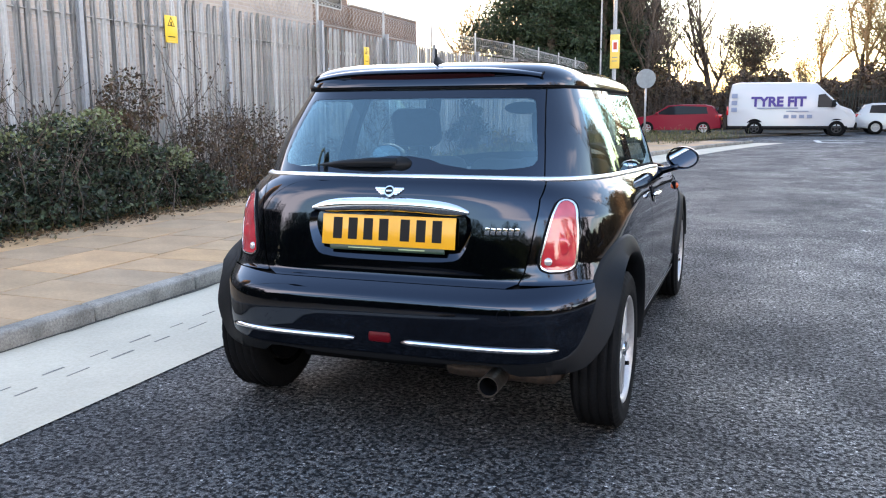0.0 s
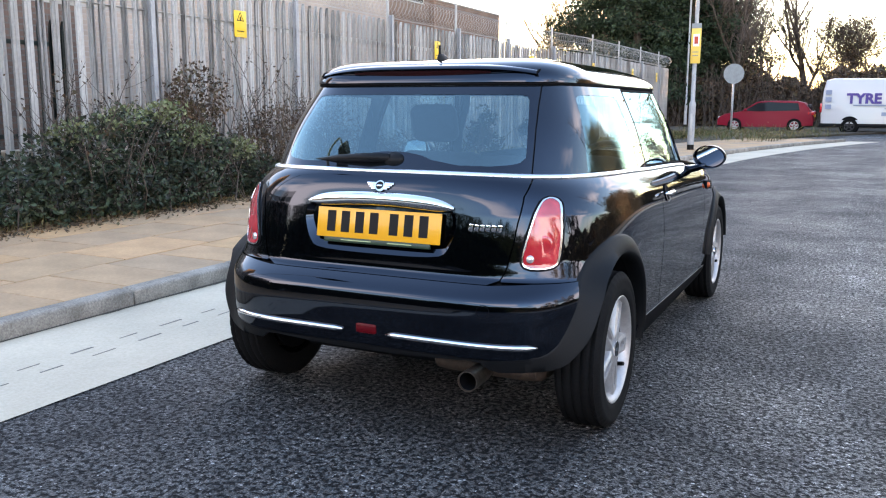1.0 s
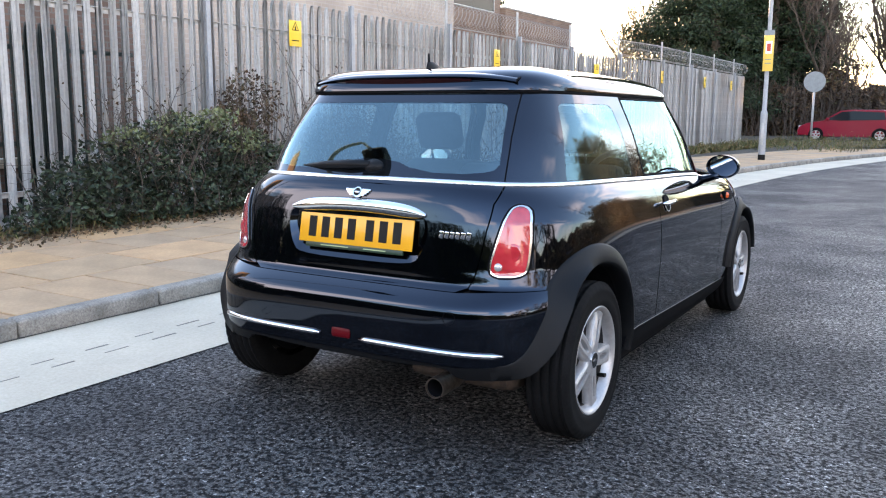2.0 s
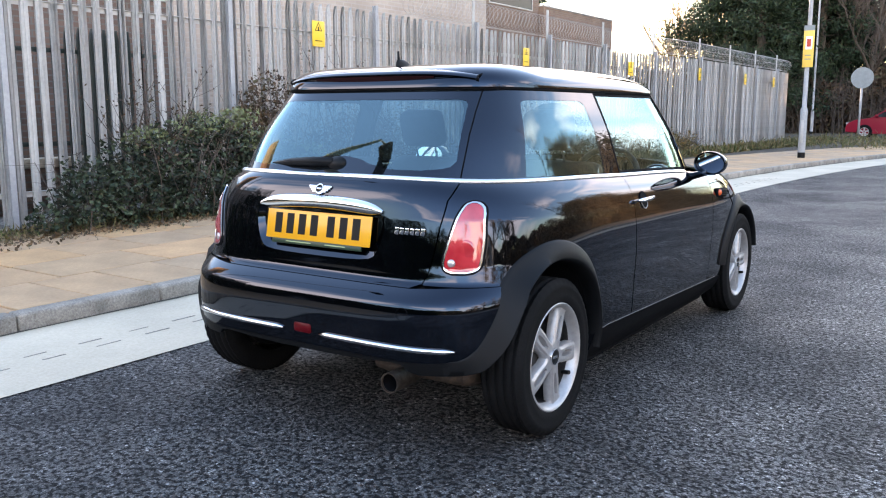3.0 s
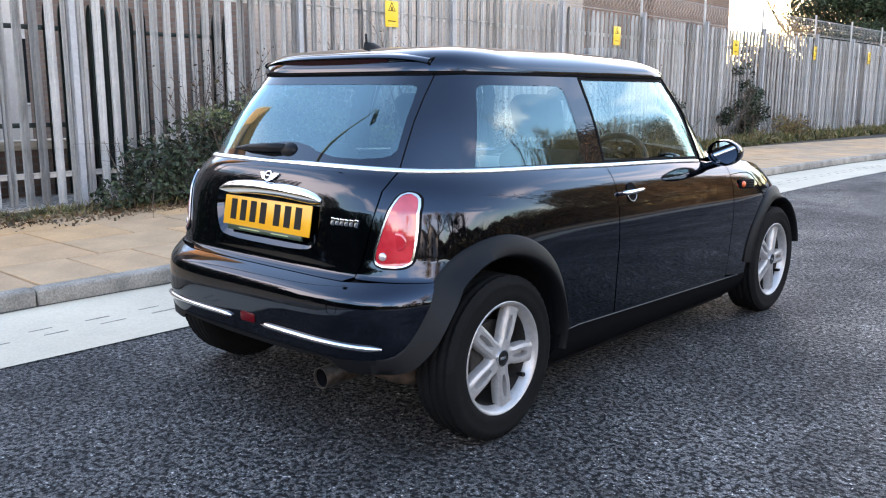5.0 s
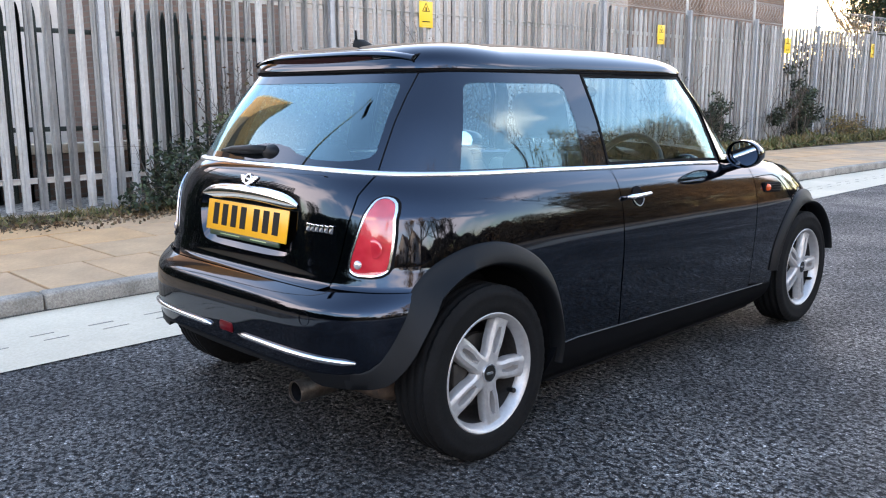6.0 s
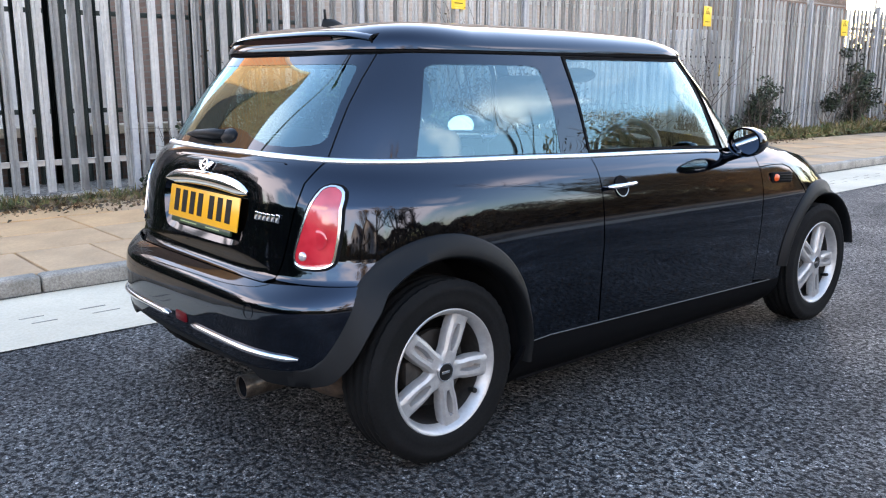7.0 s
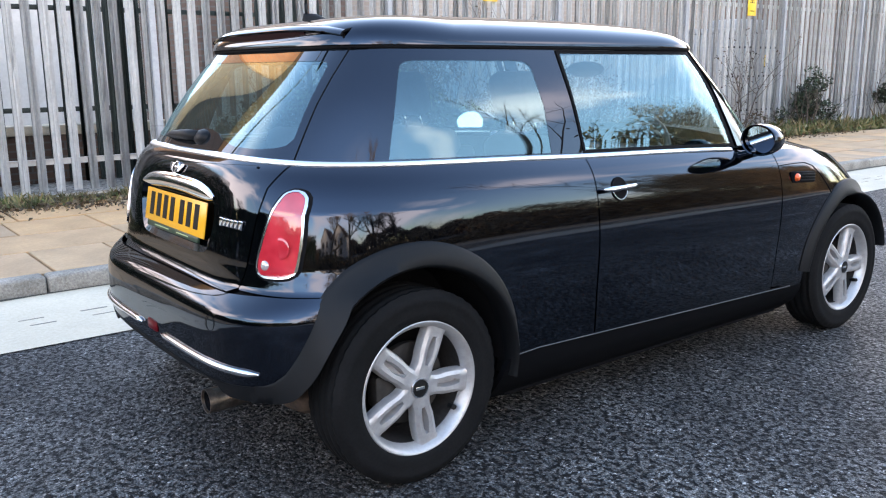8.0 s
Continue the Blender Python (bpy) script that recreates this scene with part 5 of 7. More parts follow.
LEAF_SCRUB = leaf_mat("dry_scrub_leaves", [(0.22, 0.14, 0.07), (0.34, 0.22, 0.11), (0.15, 0.10, 0.055), (0.08, 0.062, 0.034)])
BARK = speckled("bark", (0.05, 0.04, 0.032), (0.11, 0.085, 0.065), 25, 0.95, 0.6, 0.01, 3, 0.3)
TWIG = speckled("thin_twigs", (0.065, 0.048, 0.038), (0.13, 0.10, 0.08), 40, 0.9, 0.2, 0.002, 3, 0.3)
TWIG_DRY = speckled("dry_reed_stems", (0.28, 0.20, 0.12), (0.42, 0.31, 0.19), 40, 0.9, 0.2, 0.002, 3, 0.3)
# low sunlight on the twigs, put into their colour
TWIG_SUNLIT = speckled("sunlit_golden_twigs", (0.26, 0.17, 0.085), (0.42, 0.29, 0.16), 40, 0.9, 0.2, 0.002, 3, 0.3)


# ---- plants ----
def leaf_mesh(name, centres, size, material, aspect=0.55, seed=0, up=0.0):
    """Many small folded leaves, one quad each, about the given centres."""
    r = np.random.default_rng(seed)
    c = np.asarray(centres, float)
    n = len(c)
    d = r.normal(size=(n, 3))
    d[:, 2] = d[:, 2] * (1 - up) + up * np.abs(d[:, 2]) * 2.5
    d /= np.linalg.norm(d, axis=1)[:, None]
    e = np.cross(d, r.normal(size=(n, 3)))
    e /= np.linalg.norm(e, axis=1)[:, None] + 1e-9
    f = np.cross(d, e)
    s = size * r.uniform(0.55, 1.35, n)[:, None]
    v = np.stack([c - d * s, c + e * s * aspect + f * s * .15, c + d * s, c - e * s * aspect + f * s * .15], 1).reshape(-1, 3)
    q = np.arange(4 * n).reshape(n, 4)
    me = bpy.data.meshes.new(name)
    me.from_pydata(v.tolist(), [], q.tolist())
    me.materials.append(material)
    return me


def stems_mesh(name, segs, material, sides=4):
    """Tapered round stems; each is a list of points and their radii."""
    V, F = [], []
    ang = [2 * math.pi * i / sides for i in range(sides)]
    for pts, rad in segs:
        base = len(V)
        for k, p in enumerate(pts):
            d = Vector(pts[min(k + 1, len(pts) - 1)]) - Vector(pts[max(k - 1, 0)])
            if d.length < 1e-9:
                d = Vector((0, 0, 1))
            d.normalize()
            a = d.orthogonal().normalized()
            b = d.cross(a)
            for t in ang:
                V.append(tuple(Vector(p) + rad[k] * (math.cos(t) * a + math.sin(t) * b)))
        for k in range(len(pts) - 1):
            for i in range(sides):
                j = (i + 1) % sides
                F.append((base + k * sides + i, base + k * sides + j, base + (k + 1) * sides + j, base + (k + 1) * sides + i))
    me = bpy.data.meshes.new(name)
    me.from_pydata(V, [], F)
    me.materials.append(material)
    me.shade_smooth()
    return me


def grow(out, tips, rng, p, d, length, radius, level, spread=0.6, lift=0.15, kids=(3, 5), shrink_l=0.68):
    n = 4 if level > 0 else 3
    pts, rad = [Vector(p)], [radius]
    q, dd = Vector(p), Vector(d).normalized()
    for k in range(n):
        dd = (dd + Vector((rng.gauss(0, .13), rng.gauss(0, .13), rng.gauss(0, .10) + lift * .3))).normalized()
        q = q + dd * (length / n)
        pts.append(q.copy())
        rad.append(radius * (1 - .45 * (k + 1) / n))
    out.append((pts, rad))
    if level == 0:
        tips.append(q.copy())
        tips.append(pts[len(pts) // 2].copy())
        return
    for c in range(rng.randint(*kids)):
        t = rng.uniform(.35, 1.0)
        k = min(n - 1, int(t * n))
        base = pts[k].lerp(pts[k + 1], t * n - k if t < 1 else 1)
        side = Vector((rng.gauss(0, 1), rng.gauss(0, 1), rng.gauss(0, .5))).normalized()
        nd_ = (dd * (1 - spread) + side * spread + Vector((0, 0, lift))).normalized()
        grow(out, tips, rng, base, nd_, length * shrink_l * rng.uniform(.75, 1.15), radius * .52, level - 1, spread, lift, kids, shrink_l)
    grow(out, tips, rng, q, dd, length * shrink_l, rad[-1] * .9, level - 1, spread, lift, kids, shrink_l)


def bare_tree(name, label, loc, height, seed, twig=TWIG, levels=4, spread=0.55, lift=0.2, leaf=None, leaf_n=0, leaf_size=.05, trunk_frac=.33, group=""):
    rng = random.Random(seed)
    t = thing(name, label, "tree", loc, group)
    out, tips = [], []
    L = height * trunk_frac
    grow(out, tips, rng, (0, 0, -.05), (rng.gauss(0, .05), rng.gauss(0, .05), 1), L, height * .018, levels, spread, lift)
    part("trunk", stems_mesh("trunk", out[:1], BARK, 8), BARK, t)
    part("crown", stems_mesh("crown", out[1:], twig, 4), twig, t, "bare branching crown")
    if leaf and leaf_n:
        r = np.random.default_rng(seed)
        tp = np.array([list(x) for x in tips])
        c = tp[r.integers(0, len(tp), leaf_n)] + r.normal(size=(leaf_n, 3)) * leaf_size * 2.2
        tagged(part("leaf_cover", leaf_mesh("leaf_cover", c, leaf_size, leaf, .5, seed), leaf, t, "scattered remaining leaves"), kind="stuff")
    return t


def evergreen(name, label, loc, height, width, seed, dense=9000, group=""):
    """A tall ragged evergreen: stem, drooping boughs, clumps of needles with gaps between."""
    rng = random.Random(seed)
    r = np.random.default_rng(seed)
    t = thing(name, label, "tree", loc, group)
    part("trunk", stems_mesh("trunk", [([(0, 0, -.1), (0.1, 0, height * .5), (0, .1, height)], [height * .018, height * .012, .03])], BARK, 8), BARK, t)
    boughs, clumps = [], []
    n = int(height * 6)
    for k in range(n):
        f = .12 + .86 * (k / n) + rng.uniform(-.03, .03)
        z = height * f
        reach = width * (1.0 - .75 * f) * rng.uniform(.55, 1.15)
        a = rng.uniform(0, 2 * math.pi)
        e = Vector((reach * math.cos(a), reach * math.sin(a), z + rng.uniform(-.5, .4)))
        boughs.append(([Vector((0, 0, z)), Vector((e.x * .5, e.y * .5, z + .15)), e], [.05, .03, .012]))
        for j in range(6):
            u = rng.uniform(.3, 1.05)
            clumps.append((e.x * u, e.y * u, z + (e.z - z) * u + rng.gauss(0, .12)))
    part("bough_frame", stems_mesh("bough_frame", boughs, BARK, 5), BARK, t)
    cl = np.array(clumps)
    c = cl[r.integers(0, len(cl), dense)] + r.normal(size=(dense, 3)) * np.array([.45, .45, .24])
    part("crown", leaf_mesh("crown", c, .125, LEAF_PINE, .36, seed), LEAF_PINE, t, "dark green ragged needle crown")
    return t


def shrub(name, label, lumps, n, size, leaf, seed, loc, twig_n=60, twig_h=1.2, category="shrub", group="", aspect=.55):
    """Leaves in the outer part of some lumps, with stems inside and bare shoots above."""
    r = np.random.default_rng(seed)
    rng = random.Random(seed)
    t = thing(name, label, category, loc, group)
    lumps = np.array(lumps)
    w = lumps[:, 3] * lumps[:, 4] * lumps[:, 5]
    pick = r.choice(len(lumps), n, p=w / w.sum())
    d = r.normal(size=(n, 3))
    d /= np.linalg.norm(d, axis=1)[:, None]
    rad = r.uniform(.45, 1.08, n) ** .6
    wob = 1 + .25 * np.sin(d[:, 0] * 7 + lumps[pick, 0] * 3) * np.sin(d[:, 1] * 6 + 1.3) + .15 * np.sin(d[:, 2] * 9 + d[:, 0] * 5)
    c = lumps[pick, :3] + d * lumps[pick, 3:6] * (rad * wob)[:, None]
    c = c[c[:, 2] > .02]
    part("foliage", leaf_mesh("foliage", c, size, leaf, aspect, seed), leaf, t)
    segs = []
    for k in range(twig_n):
        L = lumps[rng.randrange(len(lumps))]
        b = Vector((L[0] + rng.gauss(0, L[3] * .4), L[1] + rng.gauss(0, L[4] * .4), 0))
        h = (L[2] + L[5]) * rng.uniform(.7, 1.0) * twig_h
        e = b + Vector((rng.gauss(0, .25), rng.gauss(0, .35), h))
        m_ = b.lerp(e, .5) + Vector((rng.gauss(0, .06), rng.gauss(0, .06), 0))
        segs.append(([b, m_, e], [.008, .006, .002]))
        for j in range(4):
            s_ = b.lerp(e, rng.uniform(.5, .98))
            segs.append(([s_, s_ + Vector((rng.gauss(0, .09), rng.gauss(0, .14), rng.uniform(.0, .12)))], [.003, .0015]))
    part("stem_tangle", stems_mesh("stem_tangle", segs, TWIG, 4), TWIG, t, "thin bare stems")
    return t


# ---- palisade fence ----
LINE = [(-5.66, -13.0), (-5.68, 12.0), (-5.74, 17.2), (-5.30, 20.6), (-5.22, 25.0), (-5.15, 31.2)]
SEG = [math.dist(a, b) for a, b in zip(LINE, LINE[1:])]


def along(s):
    for (a, b), L in zip(zip(LINE, LINE[1:]), SEG):
        if s <= L or (a, b) == (LINE[-2], LINE[-1]):
            u = s / L
            return Vector((a[0] + (b[0] - a[0]) * u, a[1] + (b[1] - a[1]) * u, 0)), math.degrees(math.atan2(b[1] - a[1], b[0] - a[0])) - 90
        s -= L


def pale_mesh(h, w=.076, depth=.019, name="pale", material=GALV):
    bm = bmesh.new()
    sec = [(-w / 2, -.030), (-w / 2, -.003), (-w / 2 + .006, .0), (-w * .20, 0.002), (-w * .12, depth * .62), (w * .12, depth * .62), (w * .20, 0.002), (w / 2 - .006, .0), (w / 2, -.003), (w / 2, -.030)]
    rows = []
    for z, f in ((0, 1), (h - .13, 1), (h - .05, .62), (h, .12)):
        rows.append([bm.verts.new((q * 1.0, p * f, z)) for p, q in sec])
    for a, b in zip(rows, rows[1:]):
        for k in range(len(sec) - 1):
            bm.faces.new((a[k], a[k + 1], b[k + 1], b[k]))
    bmesh.ops.solidify(bm, geom=bm.faces[:], thickness=.003)
    return finish(bm, name, material, False)


fence = thing("palisade_fence", "tall galvanised steel palisade fence with pointed pales", "fence", (0, 0, 0))
PALE_ME = pale_mesh(2.48)
TOTAL = sum(SEG)
n_p = int(TOTAL / .1525)
PHASE = .06
for k in range(min(n_p, 300)):
    s = PHASE + k * TOTAL / n_p
    p, a = along(s)
    if p.y < -4.6:
        continue
    ob = part("pale", PALE_ME, GALV, fence)
    ob.matrix_basis = pose(p.x, p.y, .14 + random.gauss(0, .004), random.gauss(0, .10), random.gauss(0, .10), a + random.gauss(0, .5))
posts_s = [15.04 + 2.75 * k for k in range(-5, 11)]
posts_s = [x for x in posts_s if 0 <= x <= TOTAL]
post_bm = bmesh.new()
box(post_bm, (-.075, -.03, 0), (-.062, .03, 2.6), .001)
box(post_bm, (-.075, -.004, 0), (-.012, .004, 2.6), .0)
box(post_bm, (-.022, -.03, 0), (-.010, .03, 2.6), .001)
POST_ME = finish(post_bm, "post", GALV_POST)
ext_bm = bmesh.new()
box(ext_bm, (-.06, -.025, 0), (-.03, .025, .62), .002)
EXT_ME = finish(ext_bm, "post_top", GALV)
for s in posts_s:
    p, a = along(s)
    if p.y < -4.6:
        continue
    ob = part("post", POST_ME, GALV_POST, fence)
    ob.matrix_basis = pose(p.x + .078, p.y, .1, 0, 0, a)
    if p.y > 8:
        ob = part("post_top", EXT_ME, GALV, fence)
        ob.matrix_basis = pose(p.x + .01, p.y, 2.55, 0, 0, a)
for z in (.42, 2.22):
    acc = 0
    for L in SEG:
        p, a = along(acc + .001)
        b0 = 8.4 if acc == 0 else 0
        bm = boxes(((-.034, b0, z - .028), (-.028, L, z + .028), .001), ((-.034, b0, z + .022), (.0, L, z + .028), .001))
        ob = part("rail", bm, GALV, fence)
        ob.matrix_basis = pose(p.x, p.y, 0, 0, 0, a)
        acc += L
# coiled wire above
segs = []
for strand in range(2):
    pts, r_ = [], []
    s = 21.5
    while s < TOTAL - .2:
        p, a = along(s)
        th = s / .26 * 2 * math.pi + strand * math.pi
        rc = .20
        pts.append(Vector((p.x - .05 + rc * math.cos(th), p.y + .05 * math.sin(th), 2.66 + rc + rc * math.sin(th))))
        r_.append(.003)
        s += .026
    segs.append((pts, r_))
for z in (2.70, 2.88, 3.05):
    pts = [along(30.5 + (TOTAL - 30.7) * i / 40)[0] + Vector((-.05, 0, z + .01 * math.sin(i * 2.1))) for i in range(41)]
    segs.append((pts, [.004] * 41))
part("coiled_wire", stems_mesh("coiled_wire", segs, GALV, 3), GALV, fence, "loops of coiled security wire")


def warning_sign(s, z, w=.24, h=.33):
    p, a = along(s)
    t = thing("warning_sign", "yellow warning sign with a black triangle, fixed to the fence", "sign", (p.x + .046, p.y, z), "fence warning signs", a)
    part("sheet", boxes(((-.0015, -w / 2, -h / 2), (.0015, w / 2, h / 2), .001)), YELLOW, t)
    for r, x, m_ in ((.082, .0022, INK), (.062, .0032, YELLOW)):
        bm = bmesh.new()
        vs = [bm.verts.new((x, r * math.cos(q), .075 + r * math.sin(q) * .95)) for q in (math.pi / 2, math.pi / 2 + 2.094, math.pi / 2 + 4.189)]
        bm.faces.new(vs)
        part("triangle", bm, m_, t, "black warning triangle" if m_ == INK else "")
    part("symbol", boxes(((.0036, -.012, .045), (.0042, .012, .09), 0)), INK, t, "plain black symbol bar")
    for zz in (-.09, -.12, -.15):
        part("text_bar", boxes(((.0016, -.07, zz - .006), (.0024, .07, zz + .006), 0)), INK if zz > -.1 else ORANGE_SIGN, t)
    return t


for yy in (6.32, 12.03, 17.3, 21.2, 25.5, 29.0):
    warning_sign(yy + 13.0, 2.22)

# ---- behind the fence ----
inner = thing("green_fence", "dark green palisade fence behind the galvanised one", "fence", (-6.55, 0, 0))
G_ME = pale_mesh(2.0, .06, .02, "pale", GREEN_STEEL)
for k in range(46):
    ob = part("pale", G_ME, GREEN_STEEL, inner)
    ob.matrix_basis = pose(0, -2.6 + k * .155, .12, 0, 0, random.gauss(0, 2))
for z in (.86, 1.86):
    part("rail", boxes(((-.04, -2.7, z - .025), (-.03, 4.5, z + .025), .002)), GREEN_STEEL, inner)
low_wall = thing("low_wall", "low dark brick wall with a pale concrete coping", "wall", (-6.8, 0, 0))
part("wall_body", boxes(((-.10, -6, 0), (.10, 4.7, .60), .01)), BRICK_DARK, low_wall)
part("coping", boxes(((-.13, -6, .60), (.14, 4.7, .70), .012)), CONCRETE, low_wall, "pale concrete coping")


def building(name, label, lo, hi, wall_m, windows=(), roof_h=.07, cat="building", rz=0, slope=0.0):
    t = thing(name, label, cat, ((lo[0] + hi[0]) / 2, (lo[1] + hi[1]) / 2, 0), "", rz)
    c = Vector(((lo[0] + hi[0]) / 2, (lo[1] + hi[1]) / 2, 0))
    L, H = Vector((lo[0], lo[1], lo[2])) - c, Vector((hi[0], hi[1], hi[2])) - c
    wall_bm = boxes((L, H, .01))
    roof_bm = boxes(((L.x - .03, L.y - .03, H.z), (H.x + .03, H.y + .03, H.z + roof_h), .02))
    for v in list(wall_bm.verts) + list(roof_bm.verts):
        if v.co.z > H.z - .5:
            v.co.z -= slope * (H.y - v.co.y)
    part("wall", wall_bm, wall_m, t)
    part("roof", roof_bm, PALE, t, "thin pale roof coping")
    for face, a, z, w, h in windows:
        wd = new("window")
        wd.parent = t
        if face == 'x':
            q = a - c.y
            part("frame", boxes(((H.x - .05, q - .04, z - .04), (H.x + .03, q + w + .04, z), .005), ((H.x - .05, q - .04, z + h), (H.x + .03, q + w + .04, z + h + .04), .005), ((H.x - .05, q - .04, z), (H.x + .03, q, z + h), .005), ((H.x - .05, q + w, z), (H.x + .03, q + w + .04, z + h), .005)), PALE, wd)
            part("pane", boxes(((H.x - .04, q, z), (H.x + .012, q + w, z + h), 0)), DARK_WIN, wd)
        else:
            q = a - c.x
            part("pane", boxes(((q, H.y - .04, z), (q + w, H.y + .012, z + h), 0)), DARK_WIN, wd)
    return t


building("rendered_building", "tall beige brick building close behind the fence", (-16, 5.7, 0), (-8.5, 15.3, 6.2), BRICK_PALE)
building("brick_building", "brown brick building with an upper window behind the fence", (-26, 15.4, 0), (-14.2, 28.7, 7.2), BRICK_BROWN, [('x', 24.9, 5.15, 3.2, 1.4), ('x', 17.5, 5.15, 3.2, 1.4)])
building("brick_annex", "lower brown brick annex with a flat roof", (-26, 28.75, 0), (-14.0, 35.6, 5.35), BRICK_BROWN)
# added out of view, to keep low sun off the street-end hedge
building("sun_block", "unseen brick block added to shade the street-end hedge", (-39, -18, 0), (-31, 9, 8.6), BRICK)
building("pale_building", "pale low building across the yard", (-22, .2, 0), (-13.0, 5.5, 4.4), PALE, [('x', .5, 1.2, .9, 1.2), ('x', 4.5, 1.0, .6, 1.1)])
building("brick_shed", "small dark brick shed behind the green fence", (-10.0, 3.4, 0), (-7.8, 5.65, 2.7), BRICK_DARK)
# sun on the wall's top and shade below, painted with two bricks
gable = building("gable_house", "narrow brick building, coloured shaded below and sunlit at the top", (-16.92, -2.41, 0), (-13.12, -.41, 9.9), BRICK_DARK, rz=-18, slope=.9)
bm = boxes(((-1.93, -1.03, 8.15), (1.93, 1.03, 9.85), .01))
for v in bm.verts:
    v.co.z -= .9 * (1.0 - v.co.y)
part("sunlit_top", bm, BRICK_SUNLIT, gable, "sunlit top of the wall, painted orange")
building("low_building", "long low brown brick building beside the street", (-23.4, -13.5, 0), (-15.0, -3.8, 3.7), BRICK, rz=-18)

kiosk = thing("steel_kiosk", "pale grey steel equipment kiosk behind the fence", "kiosk", (-6.55, 13.05, .1))
KIOSK = speckled("pale_grey_steel", (0.40, 0.405, 0.41), (0.50, 0.505, 0.51), 12, 0.55, 0.1, 0.001, 2, 0.2)
part("body", boxes(((-.40, -1.0, 0), (.36, 1.02, 1.70), .03)), KIOSK, kiosk)
part("roof", boxes(((-.44, -1.04, 1.70), (.41, 1.06, 1.78), .03), ((-.3, -.42, 1.78), (.30, .45, 1.96), .05)), KIOSK, kiosk)
for a, b in ((-.96, -.02), (.02, .98)):
    door = part("door", boxes(((.36, a, .08), (.38, b, 1.62), .006)), KIOSK, kiosk, "flat steel door")
    for z in (.35, .95, 1.45):
        part("vent_slot", boxes(((.376, a + .1, z), (.384, b - .1, z + .035), 0)), BLACK, door)
part("tag", boxes(((.376, .30, 1.12), (.386, .44, 1.34), 0)), YELLOW, kiosk, "small yellow tag")

# ---- verge planting ----
fence_shrub = shrub("evergreen_shrub", "dense dark green shrub against the fence", [(.05, -1.05, .40, .28, .36, .36), (.1, -.6, .36, .32, .42, .36), (0, -.1, .72, .28, .40, .40), (.05, -1.45, .16, .2, .25, .16), (.12, .2, .30, .34, .5, .34), (0, .75, .70, .26, .36, .40), (.1, 1.0, .32, .34, .5, .36), (.05, 1.45, .62, .26, .34, .36), (.0, 1.95, .40, .30, .40, .42), (.1, 2.4, .26, .30, .45, .30), (0, .35, 1.05, .2, .28, .22), (0, -.7, .78, .16, .22, .18)], 14000, .031, LEAF_GREEN, 3, (-5.22, 3.6, .08), 70, 1.15)
for yy in (-3.6, -7.2, -10.8):
    copy_thing(fence_shrub, pose(-5.2, yy, .08, 0, 0, 3) @ Matrix.Diagonal((1, 1, 1.7, 1)))
fence_shrub.matrix_basis = pose(-5.22, 3.6, .08) @ Matrix.Diagonal((1, 1, .88, 1))
shrub("withered_shrub", "tall shrub with brown withered leaves", [(0, 0, 1.2, .26, .42, .36), (0, -.25, .85, .28, .42, .40)], 2300, .026, LEAF_BROWN, 4, (-5.38, 5.15, .08), 30, 1.05)
shrub("pale_shrub", "spray of pale green leaves above the hedge", [(0, -1.1, .86, .16, .25, .12), (.05, -.5, .98, .18, .25, .14), (.05, .05, 1.05, .18, .28, .12), (.1, .4, .80, .2, .3, .14), (.15, 1.1, .62, .18, .3, .14)], 1700, .024, LEAF_PALE, 5, (-5.18, 4.3, .08), 30, 1.0)
shrub("bramble", "tangled brown bramble thicket beside the fence", [(0, 0, .6, .32, .8, .62), (0, .9, .55, .34, .7, .6), (0, 1.7, .4, .3, .6, .42), (0, -.6, .5, .3, .5, .5)], 6400, .022, LEAF_BROWN, 6, (-5.30, 6.7, .08), 70, 1.15)
def loose_lumps(seed, n, h, reach):
    """Small clumps heaped unevenly, thinning towards the top."""
    r = random.Random(seed)
    out = []
    for k in range(n):
        f = (k + .5) / n
        s = r.uniform(.10, .24) * (1.15 - .6 * f)
        out.append((r.gauss(0, .13), r.gauss(0, reach * (1.05 - .75 * f)), .1 + h * f * r.uniform(.8, 1.05), s, s * 1.25, s * r.uniform(.8, 1.3)))
    return out


shrub("dark_bush", "dark leafy bush at the fence foot", loose_lumps(3, 16, 1.05, .42), 3200, .03, LEAF_GREEN, 7, (-5.42, 13.6, .08), 40, 1.1, group="fence bushes")
shrub("dark_bush", "tall dark bush at the fence foot", loose_lumps(8, 22, 1.65, .5), 4200, .033, LEAF_GREEN, 8, (-5.42, 17.4, .08), 45, 1.05, group="fence bushes")
shrub("dry_bush", "straggly dry bush at the fence foot", loose_lumps(5, 12, .55, .8), 1500, .03, LEAF_GOLD, 9, (-5.3, 19.4, .08), 60, 1.2)
shrub("dry_bush", "straggly brown bush at the fence foot", loose_lumps(6, 16, .5, 1.3), 2000, .03, LEAF_BROWN, 10, (-5.25, 9.6, .08), 70, 1.3)
r_ = np.random.default_rng(21)
